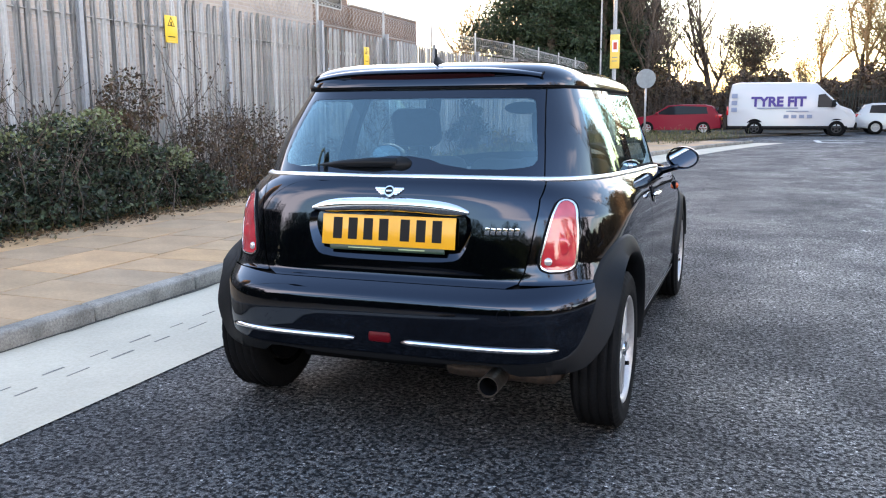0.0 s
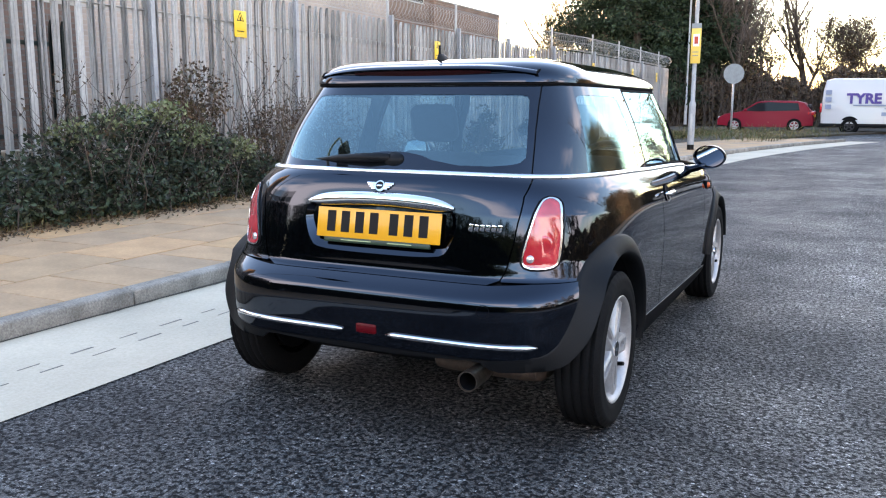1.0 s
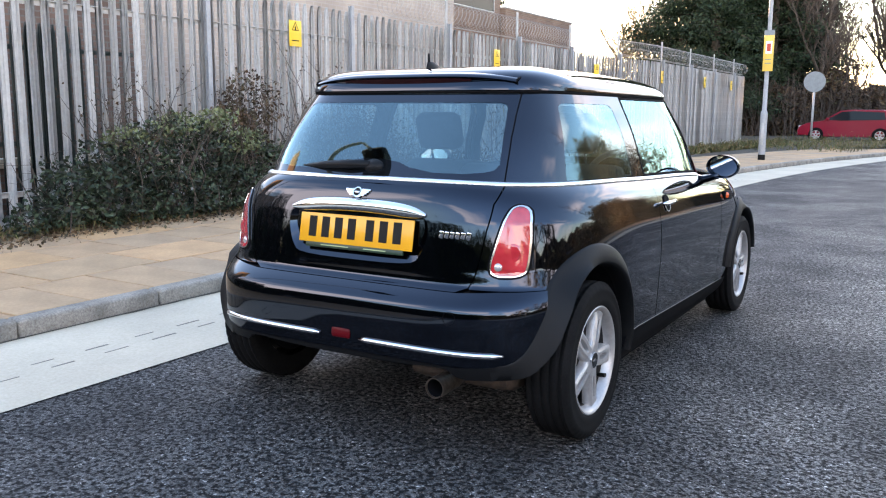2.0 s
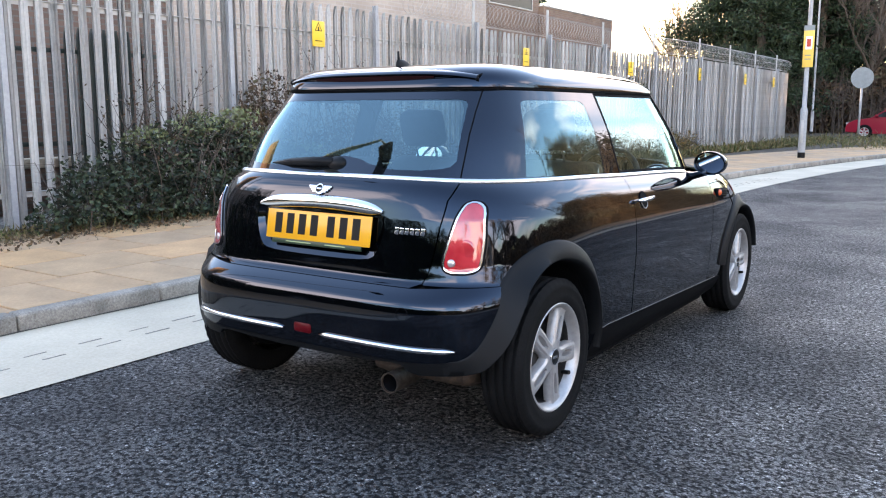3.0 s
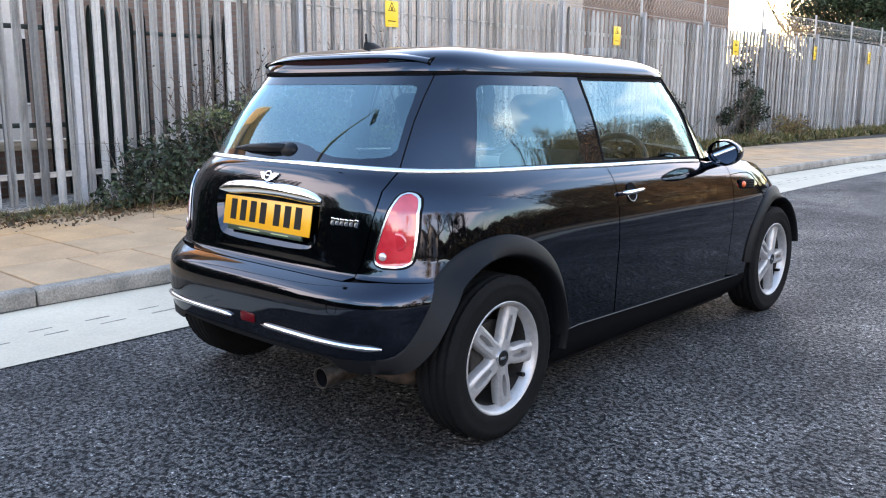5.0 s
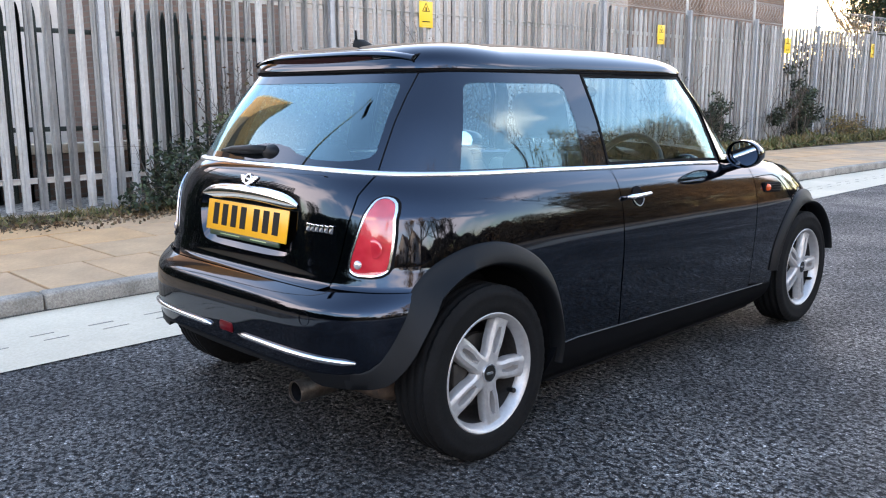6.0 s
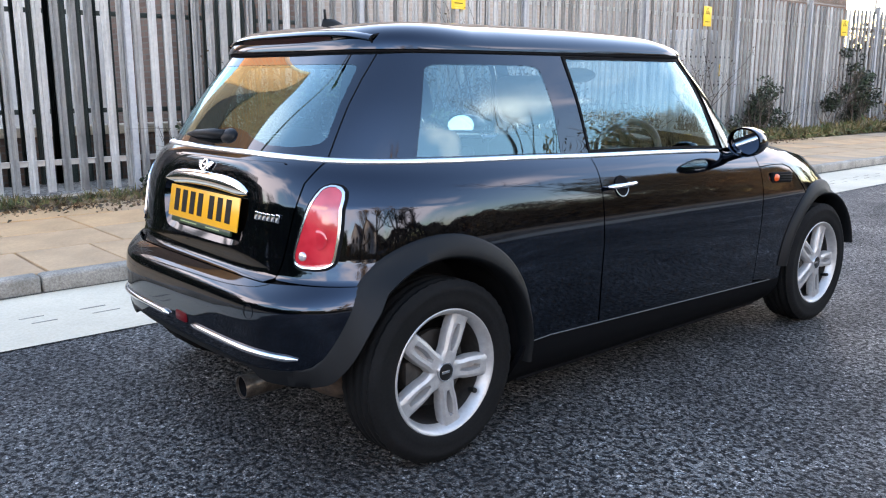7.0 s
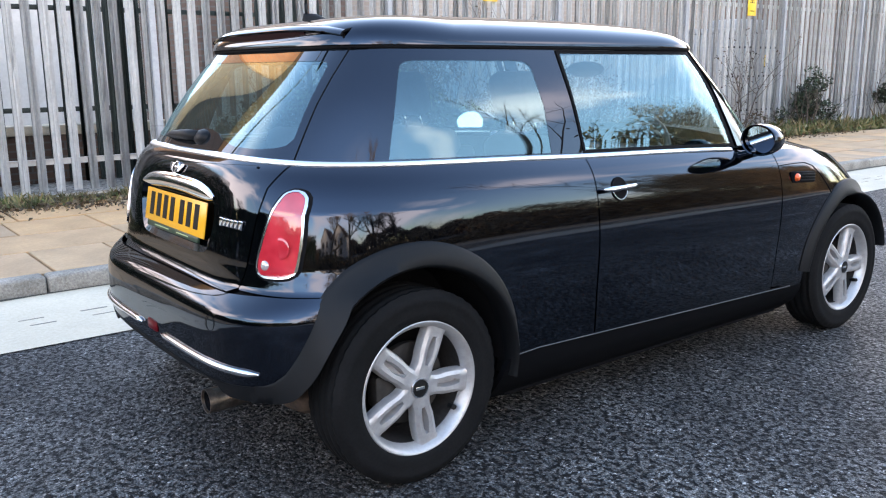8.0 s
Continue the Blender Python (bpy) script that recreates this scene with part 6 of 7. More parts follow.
for sd, (y0, y1, x0, x1, n, hh) in enumerate(((-2, 9, -5.65, -5.02, 6200, .055), (9, 32, -5.6, -4.95, 22000, .13))):
    c = np.stack([r_.uniform(x0, x1, n), r_.uniform(y0, y1, n), np.abs(r_.normal(0, hh * .5, n)) + .10], 1)
    c[:, 0] += np.array([max(0, .0078 * max(0, y - 9) ** 2 * .35) for y in c[:, 1]])
    tuft = .55 + .45 * np.sin(c[:, 1] * 2.1 + 3 * c[:, 0]) * np.sin(c[:, 1] * 5.3 + 1) + .5 * np.sin(c[:, 1] * .9 + 2) ** 2
    c[:, 2] = .09 + (c[:, 2] - .09) * np.clip(tuft, .2, 1.6)
    tagged(new("verge_grass", leaf_mesh("verge_grass", c, hh, GRASS, .12, 30 + sd, .8)), "rough green and straw verge grass", "grass", "", "stuff")
c = np.stack([-5.02 + r_.normal(0, .2, 8500), r_.uniform(-2, 14, 8500), .092 + np.abs(r_.normal(0, .015, 8500))], 1)
tagged(new("leaf_litter", leaf_mesh("leaf_litter", c, .024, LITTER, .6, 44)), "dead brown leaves along the pavement edge", "leaves", "", "stuff")


def bare_shoots(loc, height, seed, label):
    rng_ = random.Random(seed)
    t = thing("bare_shoot", label, "shrub", loc, "bare shoots by the fence")
    out, tips = [], []
    for k in range(3):
        grow(out, tips, rng_, (rng_.gauss(0, .08), rng_.gauss(0, .2), 0), (rng_.gauss(0, .12), rng_.gauss(0, .35), 1), height * .55, .011, 2, .55, .15, (3, 5), .55)
    part("stem_tangle", stems_mesh("stem_tangle", out, TWIG, 4), TWIG, t)
    r = np.random.default_rng(seed)
    tp = np.array([list(x) for x in tips])
    c = tp[r.integers(0, len(tp), 150)] + r.normal(size=(150, 3)) * .03
    part("foliage", leaf_mesh("foliage", c, .022, LEAF_BROWN, .5, seed), LEAF_BROWN, t, "few withered leaves")
    return t


for k, (yy, h) in enumerate(((3.3, 1.75), (4.2, 1.6), (6.6, 2.3), (7.7, 1.8), (11.6, 1.9), (16.2, 1.5))):
    bare_shoots((-5.38, yy, .08), h, 200 + k, "bare arching thorny shoots in front of the fence")


# ---- street furniture ----
POST_DARK = speckled("weathered_olive_post", (0.06, 0.058, 0.035), (0.15, 0.14, 0.075), 25, 0.55, 0.1, 0.001, 3, 0.3)


def lamp_post(loc, height, label, group="", rz=0, post_m=GALV_POST):
    t = thing("lamp_post", label, "lamp post", loc, group, rz)
    bm = bmesh.new()
    lathe(bm, [(.085, 0), (.085, 1.15), (.082, 1.2), (.055, 1.26), (.05, 3), (.04, height)], (0, 0, 0), 'z', 20)
    part("column", bm, post_m, t, "", 40)
    part("door_panel", boxes(((-.03, -.092, .4), (.03, -.082, .95), .003)), GALV, t)
    bm = bmesh.new()
    lathe(bm, [(.087, .02), (.087, .16)], (0, 0, 0), 'z', 20)
    part("base_band", bm, INK, t, "black base band")
    bm = bmesh.new()
    tube(bm, [(0, 0, height - .1), (0, -.05, height + .1), (.3, -.1, height + .25)], .03, 8)
    part("arm", bm, GALV, t, "", True)
    part("lamp_head", boxes(((.22, -.30, height + .20), (1.05, .10, height + .36), .05)), CLAD, t, "dark flat lamp head")
    return t


lamp = lamp_post((-2.28, 19.97, .07), 7.5, "grey steel lamp post with an amber notice", group="street lamps")
notice = thing("notice_board", "amber notice board with a white panel, strapped to a lamp post", "sign", (-2.28, 19.97, .07))
part("sheet", boxes(((-.10, -.075, 2.20), (.14, -.055, 3.18), .004)), ORANGE_SIGN, notice)
part("header", boxes(((-.10, -.079, 3.06), (.14, -.056, 3.18), 0)), GREY_SIGN, notice, "grey header band")
part("panel", boxes(((-.05, -.0795, 2.62), (.10, -.0755, 2.92), 0)), WHITE, notice, "white panel")
part("symbol", boxes(((-.02, -.082, 2.68), (.07, -.08, 2.86), 0)), mat("red_ink", (.5, .05, .02), .5), notice, "plain red symbol")
for z in (2.38, 2.47):
    part("text_bar", boxes(((-.05, -.0795, z), (.09, -.0755, z + .02), 0)), GREY_SIGN, notice)
lamp_post((-5.3, -1.6, .07), 7.8, "tall weathered olive lamp post behind the pavement", group="street lamps", rz=-75, post_m=POST_DARK)
lamp_post((-7.0, 45.6, .05), 11.0, "slim grey lamp post at the corner", group="street lamps")
disc = thing("round_sign", "back of a round grey road sign on a post", "sign", (-3.3, 35.5, .05))
bm = bmesh.new()
lathe(bm, [(.0, 0), (.415, 0), (.415, .02), (.0, .02)], (0, 0, 2.50), 'y', 32)
part("disc", bm, GREY_SIGN, disc, "round grey sign back", 40)
bm = bmesh.new()
tube(bm, [(0, .05, 0), (0, .05, 2.8)], .044, 12)
part("pole", bm, GALV_POST, disc, "", True)

# ---- far parked vehicles ----
RED_PAINT = mat("red_car_paint", (0.20, 0.003, 0.016), 0.4, 0.0, 0.0)
bsdf(RED_PAINT, "Specular IOR Level").default_value = 0.2
DARK_STEEL = speckled("dark_steel_wheel", (0.012, 0.012, 0.013), (0.03, 0.03, 0.03), 40, 0.6, 0.1, 0.001, 8, 0.3)
SILVER_PAINT = mat("silver_car_paint", (0.33, 0.335, 0.345), 0.35, 0.3, 1.0)
WHITE_PAINT = mat("white_van_paint", (0.46, 0.46, 0.47), 0.35, 0.0, 0.6)
PURPLE = mat("purple_lettering", (0.05, 0.025, 0.20), 0.5)
BLUE_GREY = mat("blue_grey_lettering", (0.2, 0.24, 0.34), 0.5)
TAIL = mat("vehicle_red_light", (0.5, 0.015, 0.02), 0.2, 0, 0.5)


def side_body(profile, half, tuck=.10, rows=((-1, 1), (1, 1))):
    """A body from its side outline (along, up), rounded in towards both flanks."""
    bm = bmesh.new()
    cx = sum(p[0] for p in profile) / len(profile)
    cz = sum(p[1] for p in profile) / len(profile)
    rings = []
    for w, k in ((-1.0, .90), (-.97, .955), (-.86, .99), (-.5, 1.0), (.5, 1.0), (.86, .99), (.97, .955), (1.0, .90)):
        ring_ = []
        for x, z in profile:
            inset = tuck * max(0.0, (z - .85) / .7) if tuck else 0
            ring_.append(bm.verts.new((cx + (x - cx) * (1 - (1 - k) * .35), w * (half - inset), cz + (z - cz) * (1 - (1 - k) * .55))))
        rings.append(ring_)
    n = len(profile)
    for a, b in zip(rings, rings[1:]):
        for i in range(n):
            bm.faces.new((a[i], a[(i + 1) % n], b[(i + 1) % n], b[i]))
    bm.faces.new(rings[0][::-1])
    bm.faces.new(rings[-1])
    bmesh.ops.recalc_face_normals(bm, faces=bm.faces[:])
    return bm


def flank(loop, half, off=.004, tuck=.10):
    """A thin pane on both flanks from a side outline, following the body's lean."""
    out = []
    for sg in (1, -1):
        bm = bmesh.new()
        f = [bm.verts.new((x, sg * (half - tuck * max(0.0, (z - .85) / .7) + off), z)) for x, z in loop]
        b = [bm.verts.new((x, sg * (half - tuck * max(0.0, (z - .85) / .7) - .03), z)) for x, z in loop]
        bm.faces.new(f)
        for i in range(len(f)):
            j = (i + 1) % len(f)
            bm.faces.new((f[i], f[j], b[j], b[i]))
        bmesh.ops.recalc_face_normals(bm, faces=bm.faces[:])
        out.append(bm)
    return out


def road_wheel(parent, x, y, r, w=.2, rim_m=ALLOY, rim_label="silver rim"):
    wh = new("wheel")
    wh.parent = parent
    wh.matrix_basis = pose(x, y, r)
    sg = 1 if y > 0 else -1
    bm = bmesh.new()
    lathe(bm, [(r * .62, -w / 2), (r * .9, -w / 2), (r, -w * .35), (r, w * .35), (r * .9, w / 2), (r * .62, w / 2)], (0, 0, 0), 'y', 28)
    part("tyre", bm, RUBBER, wh, "", 40)
    bm = bmesh.new()
    lathe(bm, [(r * .62, w * .45), (r * .56, w * .42), (r * .50, w * .2), (.0, w * .2)], (0, 0, 0), 'y', 28)
    for k in range(5):
        box(bm, (-.035, w * .25, .03), (.035, w * .42, r * .58), .008, Matrix.Rotation(2 * math.pi * k / 5, 4, 'Y'))
    for v in bm.verts:
        v.co.y *= sg
    bmesh.ops.recalc_face_normals(bm, faces=bm.faces[:])
    part("rim", bm, rim_m, wh, rim_label, 40)
    return wh


def far_car(name, label, loc, rz, paint, L=4.3, half=.88, H=1.47):
    """A family hatchback; +x is its front."""
    t = thing(name, label, "car", loc, "", rz)
    prof = [(-L / 2, .32), (-L / 2 - .02, .55), (-L / 2 + .03, .80), (-L / 2 + .10, .98), (-L / 2 + .42, H - .09), (-L / 2 + .75, H - .01), (-.2, H), (.35, H - .04), (1.05, .98), (1.25, .93), (1.75, .86), (L / 2 - .08, .70), (L / 2, .50), (L / 2 - .02, .30), (1.0, .22), (-1.0, .22)]
    part("body", side_body(prof, half), paint, t, "", 35)
    glass = [(-L / 2 + .62, 1.02), (-L / 2 + .70, H - .12), (-.2, H - .07), (.28, H - .10), (.93, 1.0), (.3, .97)]
    for bm in flank(glass, half, .006):
        part("side_window", bm, DARK_WIN, t)
    part("rear_window", boxes(((-L / 2 + .13, -.55, 1.03), (-L / 2 + .30, .55, 1.30), .03)), DARK_WIN, t)
    for sg in (1, -1):
        part("tail_light", boxes(((-L / 2 - .01, min(sg * .55, sg * .86), .82), (-L / 2 + .28, max(sg * .55, sg * .86), .98), .03)), TAIL, t, "red tail light")
        part("head_light", boxes(((L / 2 - .30, min(sg * .5, sg * .84), .62), (L / 2 - .05, max(sg * .5, sg * .84), .74), .03)), WHITE_LENS, t, "clear headlight")
        part("door_mirror", boxes(((.78, min(sg * .88, sg * 1.02), .98), (.92, max(sg * .88, sg * 1.02), 1.10), .03)), paint, t)
    part("rear_plate", boxes(((-L / 2 - .03, -.26, .72), (-L / 2 + .06, .26, .83), .002)), PLATE_Y, t, "yellow number plate")
    part("bumper", boxes(((-L / 2 - .03, -.80, .30), (-L / 2 + .12, .80, .52), .04)), CLAD, t)
    for x in (-1.33, 1.32):
        for sg in (1, -1):
            bm = bmesh.new()
            lathe(bm, [(.0, -.01), (.36, -.01), (.36, .012), (.0, .012)], (x, sg * (half - .04), .33), 'y', 24)
            part("wheel_arch", bm, BLACK, t)
            road_wheel(t, x, sg * (half - .065), .325)
    return t


far_car("red_hatchback", "red five-door hatchback parked at the junction", (-2.45, 41.3, 0), 180, RED_PAINT)
silver = far_car("silver_estate", "silver estate car with purple side lettering", (8.0, 44.0, 0), 0, SILVER_PAINT, 4.5, .88, 1.5)


def lettering(name, text, size, m, parent, label, loc, rx, rz=0, depth=.004, bold=.022):
    cu = bpy.data.curves.new(name, 'FONT')
    cu.body, cu.size, cu.extrude, cu.align_x = text, size, depth, 'CENTER'
    cu.offset = size * bold
    tmp = bpy.data.objects.new("tmp_text", cu)
    scene.collection.objects.link(tmp)
    bpy.context.view_layer.update()
    me = bpy.data.meshes.new_from_object(tmp.evaluated_get(bpy.context.evaluated_depsgraph_get()))
    bpy.data.objects.remove(tmp)
    me.materials.clear()
    me.materials.append(m)
    ob = part(name, me, m, parent, label)
    ob.matrix_basis = pose(*loc, rx, 0, rz)
    return ob


lettering("lettering", "TYRE FIT", .34, PURPLE, silver, "purple lettering", (-.75, -.845, 1.02), 80)
van = thing("white_van", "white high-roof van with purple lettering, parked across the junction", "van", (2.75, 40.9, 0))
vp = [(-2.75, .38), (-2.78, .9), (-2.72, 1.9), (-2.62, 2.38), (-2.3, 2.46), (.6, 2.44), (1.05, 2.38), (1.9, 1.55), (2.05, 1.38), (2.55, 1.18), (2.72, .95), (2.76, .55), (2.70, .36), (1.0, .30), (-1.0, .30)]
part("body", side_body(vp, 1.0, .10), WHITE_PAINT, van, "", 35)
for bm in flank([(1.12, 1.30), (1.14, 1.86), (1.42, 1.90), (1.92, 1.42), (1.86, 1.30)], 1.0, .006):
    part("cab_window", bm, DARK_WIN, van)
part("windscreen", boxes(((1.45, -.7, 1.55), (1.80, .7, 1.72), .04)), DARK_WIN, van)
part("lower_cladding", boxes(((-2.80, -1.005, .30), (2.4, 1.005, .46), .02)), CLAD, van, "dark bumper cladding")
part("front_bumper", boxes(((2.30, -.98, .34), (2.80, .98, .62), .06)), CLAD, van, "dark front bumper")
for sg in (1, -1):
    part("rear_light", boxes(((-2.81, sg * .93 - .05, .95), (-2.72, sg * .93 + .05, 1.35), .01)), TAIL, van, "red rear light")
    part("door_mirror", boxes(((1.72, min(sg * .98, sg * 1.18), 1.30), (1.86, max(sg * .98, sg * 1.18), 1.62), .03)), CLAD, van, "black door mirror")
for x in (-1.55, 1.95):
    for sg in (1, -1):
        bm = bmesh.new()
        lathe(bm, [(.0, -.01), (.42, -.01), (.42, .012), (.0, .012)], (x, sg * .975, .36), 'y', 24)
        part("wheel_arch", bm, BLACK, van)
        road_wheel(van, x, sg * .93, .345, .2, DARK_STEEL, "dark steel rim")
lettering("lettering", "TYRE FIT", .60, PURPLE, van, "large purple lettering", (-.55, -.962, 1.36), 86, 0, .004, .045)
part("text_bar", boxes(((-1.45, -.988, 1.24), (.3, -.962, 1.29), 0)), BLUE_GREY, van)
part("text_bar", boxes(((-.2, -.994, 1.10), (.75, -.97, 1.14), 0)), BLUE_GREY, van)
for k in range(4):
    part("logo_square", boxes(((-.30 + k * .33, -1.004, .80), (-.08 + k * .33, -.985, .96), 0)), BLUE_GREY, van)
for k in range(3):
    part("rear_graphic", boxes(((-2.60, -.985, 1.1 + .32 * k), (-2.35, -.955, 1.30 + .32 * k), 0)), BLUE_GREY, van)

# ---- junction: corner pavement, marking, grass ----
MARK = speckled("worn_road_paint", (0.50, 0.50, 0.48), (0.66, 0.66, 0.63), 40, 0.8, 0.1, 0.001, 3, 0.3)
solo("road_marking", boxes(((3.4, 31.4, .0), (3.6, 33.8, .004), 0), ((3.4, 31.3, .0), (5.0, 31.5, .005), 0), ((3.5, 33.6, .0), (5.2, 33.75, .004), 0)), MARK, "worn white road marking at the junction", "road marking", "structure")
r_ = np.random.default_rng(77)
n = 3000
yy = r_.uniform(26, 36, n)
c = np.stack([r_.uniform(-7.5, -2.2, n) + .0078 * np.maximum(0, yy - 9) ** 2 * .6, yy, np.abs(r_.normal(0, .13, n)) + .1], 1)
tagged(new("corner_grass", leaf_mesh("corner_grass", c, .11, GRASS, .10, 78, .8)), "long straw and green grass at the corner", "grass", "", "stuff")

# ---- woodland beyond ----
ever = [(-12.6, 52, 15), (-10.2, 47, 16), (-14.0, 58, 18), (-7.6, 49.5, 15), (-11.0, 57, 18), (-12.5, 49, 16), (-8.2, 56, 17), (-15.5, 66, 19), (-10, 66, 19), (-9.2, 52, 16), (-6.9, 55, 15)]
# back: unseen trees added to block sun from the far fence
back = [(-27, 49.5, 20), (-29.5, 53, 140), (-31.5, 47, 250)]
protos = [evergreen("evergreen_tree", "tall dark ragged evergreen tree in the wood", (*ever[k][:2], 0), ever[k][2], 4.3, 100 + k, 30000, "woodland evergreens") for k in range(3)]
for k, (x, y, h) in enumerate(ever[3:]):
    copy_thing(protos[k % 3], pose(x, y, 0, 0, 0, 67 * k))
for k, (x, y, a) in enumerate(back):
    copy_thing(protos[k % 3], pose(x, y, 0, 0, 0, a))
bt = [(-5.2, 50, 12, 1), (-1.9, 58, 14, 2), (-3.6, 52, 10, 3), (5.2, 58, 9, 4), (7.6, 57, 13, 6), (4.0, 62, 6, 7), (-15.6, 45, 6, 8), (10.5, 57, 12, 10), (-17.4, 56, 12, 11), (-16.6, 58, 12, 12), (-6.6, 52, 13, 13)]
# trees outside -15 < x < 3 get the painted sunlit gold
for x, y, h, sd in bt:
    bare_tree("bare_tree", "bare winter tree at the edge of the wood" if x < 3 else "bare winter tree coloured golden as if in low sun", (x, y, 0), h, sd, TWIG if -15 < x < 3 else TWIG_SUNLIT, 4, .5, .25, LEAF_GOLD if x > 3 or x < -15 else None, 4500 if x > 7 else 700, .075, .36, "woodland bare trees")
bare_tree("round_tree", "broad twiggy tree with sparse golden leaves", (0.9, 57, 0), 10.8, 31, TWIG, 5, .62, .2, LEAF_BROWN, 9000, .07, .27)
shrub("ivy_tree", "ivy-clad dark green tree beside the fence", [(0, 0, 2.0, .9, .9, 1.8), (.3, 0, 4.0, .7, .7, 1.2)], 5000, .11, LEAF_GREEN, 61, (8.6, 53, 0), 20, 1.0, "tree")
segs = []
rng = random.Random(5)
for k in range(5200):
    x = rng.uniform(-26, 22)
    y = 47.5 + rng.uniform(0, 8) - (max(0, -4 - x) * .55 if x > -16 else 6.6)
    h = rng.uniform(1.2, 3.6)
    b = Vector((x, y, 0))
    e = b + Vector((rng.gauss(0, .5), rng.gauss(0, .5), h))
    segs.append(([b, b.lerp(e, .5) + Vector((rng.gauss(0, .15), 0, 0)), e], [.03, .02, .006]))
    for j in range(3):
        s_ = b.lerp(e, rng.uniform(.4, .95))
        segs.append(([s_, s_ + Vector((rng.gauss(0, .4), rng.gauss(0, .4), rng.uniform(-.1, .5)))], [.012, .004]))
tagged(new("undergrowth", stems_mesh("undergrowth", segs, TWIG, 3)), "tangled dark bare undergrowth at the wood's edge", "undergrowth", "", "stuff")
n = 95000
xx = r_.uniform(-24, 22, n)
c = np.stack([xx, 48.5 + r_.uniform(0, 8, n) - np.where(xx > -16, np.maximum(0, -4 - xx) * .55, 6.6), r_.uniform(0, 1, n) ** 1.3 * (2.9 + .5 * np.sin(xx * 1.1) + .4 * np.sin(xx * 2.7 + 1))], 1)
tagged(new("undergrowth_leaves", leaf_mesh("undergrowth_leaves", c, .15, LEAF_BROWN, .5, 79)), "brown and dark green leaves in the undergrowth", "undergrowth", "", "stuff")
gf = thing("green_railings", "dark green palisade fence beyond the parked cars", "fence", (0, 48.2, 0))
GM2 = pale_mesh(2.25, .075, .02, "pale", GREEN_STEEL)
for k in range(90):
    ob = part("pale", GM2, GREEN_STEEL, gf)
    ob.matrix_basis = pose(5.6 + k * .16, 0, 0, 0, 0, -90)
for z in (.4, 1.95):
    part("rail", boxes(((5.5, .03, z - .03), (20.1, .05, z + .03), .002)), GREEN_STEEL, gf)

# ---- the other side of the street ----
solo("far_kerb", boxes(((6.35, -40, 0), (6.50, 29, .12), .015)), KERBSTONE, "grey concrete kerb across the street", "kerb", "structure")
solo("far_pavement", boxes(((6.50, -40, 0), (8.6, 29, .115), .0)), SLAB, "buff pavement across the street", "pavement", "structure")
solo("far_verge", boxes(((8.6, -60, 0), (60, 29, .13), .0)), SOIL, "rough ground across the street", "verge", "structure")
solo("far_gutter", boxes(((5.45, -40, 0), (6.345, 29, .006), .0)), CONCRETE, "pale concrete gutter across the street", "gutter", "structure")
n = 84000
yy = r_.uniform(-32, 41, n)
tall = np.clip((yy - 12.4) / 2.2, 0, 1)
hh = (.55 + .25 * np.sin(yy * .9) + 1.5 * np.clip((yy - 7.5) / 1.5, 0, 1)) * (1 - tall) + (5.0 + .8 * np.sin(yy * .8) + .6 * np.sin(yy * 2.3 + 1)) * tall
c = np.stack([9.5 + .32 * np.clip(yy - 28, 0, 99) + r_.normal(0, .6, n), yy, .1 + r_.uniform(0, 1, n) ** .85 * hh], 1)
tagged(new("roadside_hedge", leaf_mesh("roadside_hedge", c, .085, LEAF_SCRUB, .35, 81)), "tall dry golden hedge across the street", "hedge", "", "stuff")
segs = []
for k in range(2200):
    y = rng.uniform(-32, 31)
    f = min(1, max(0, (y - 12.4) / 2.2))
    if f < .3 and k % 3:
        continue
    b = Vector((9.6 + rng.gauss(0, .6), y, .1))
    e = b + Vector((rng.gauss(0, .8), rng.gauss(0, 1.0), rng.uniform(.6, 1.5) * (1 - f) + f * rng.uniform(4.2, 7.0)))
    m_ = b.lerp(e, .5) + Vector((rng.gauss(0, .15), rng.gauss(0, .15), .3))
    segs.append(([b, m_, e], [.018, .011, .003]))
    for j in range(5):
        s_ = m_.lerp(e, rng.uniform(.1, .95))
        segs.append(([s_, s_ + Vector((rng.gauss(0, .3), rng.gauss(0, .4), rng.uniform(.1, .7)))], [.007, .002]))
tagged(new("roadside_scrub", stems_mesh("roadside_scrub", segs, TWIG_DRY, 3)), "bare arching golden scrub across the street", "scrub", "", "stuff")
for k, (x, y, h, lean) in enumerate(((11.5, -16, 9, 0), (12.5, -7, 11, 0), (10.6, -2.2, 9.5, 0), (10.4, .6, 9.0, 4), (10.5, 3.0, 7.0, 24), (12.5, 22, 7, 0), (11, -26, 8, 0), (17.5, 33, 17, 0), (14.5, 38, 16, 0), (21, 31, 17, 0), (18.5, 44, 17, 0), (22, 38, 16, 0))):
    # nearest and farthest trees take the twigs with sunlight in their colour
    tree = bare_tree("roadside_tree", "leaning bare winter tree across the street" if lean > 10 else "tall bare winter tree across the street" if y < 30 else "tall tree with sparse golden leaves across the street", (x, y, .1), h, 50 + k, TWIG_SUNLIT if y < 2 or y > 30 else TWIG, 4, .62, .25, LEAF_GOLD if y > 30 else None, 9000, .13, .3, "roadside trees")
    tree.matrix_basis = pose(x, y, .1, lean)

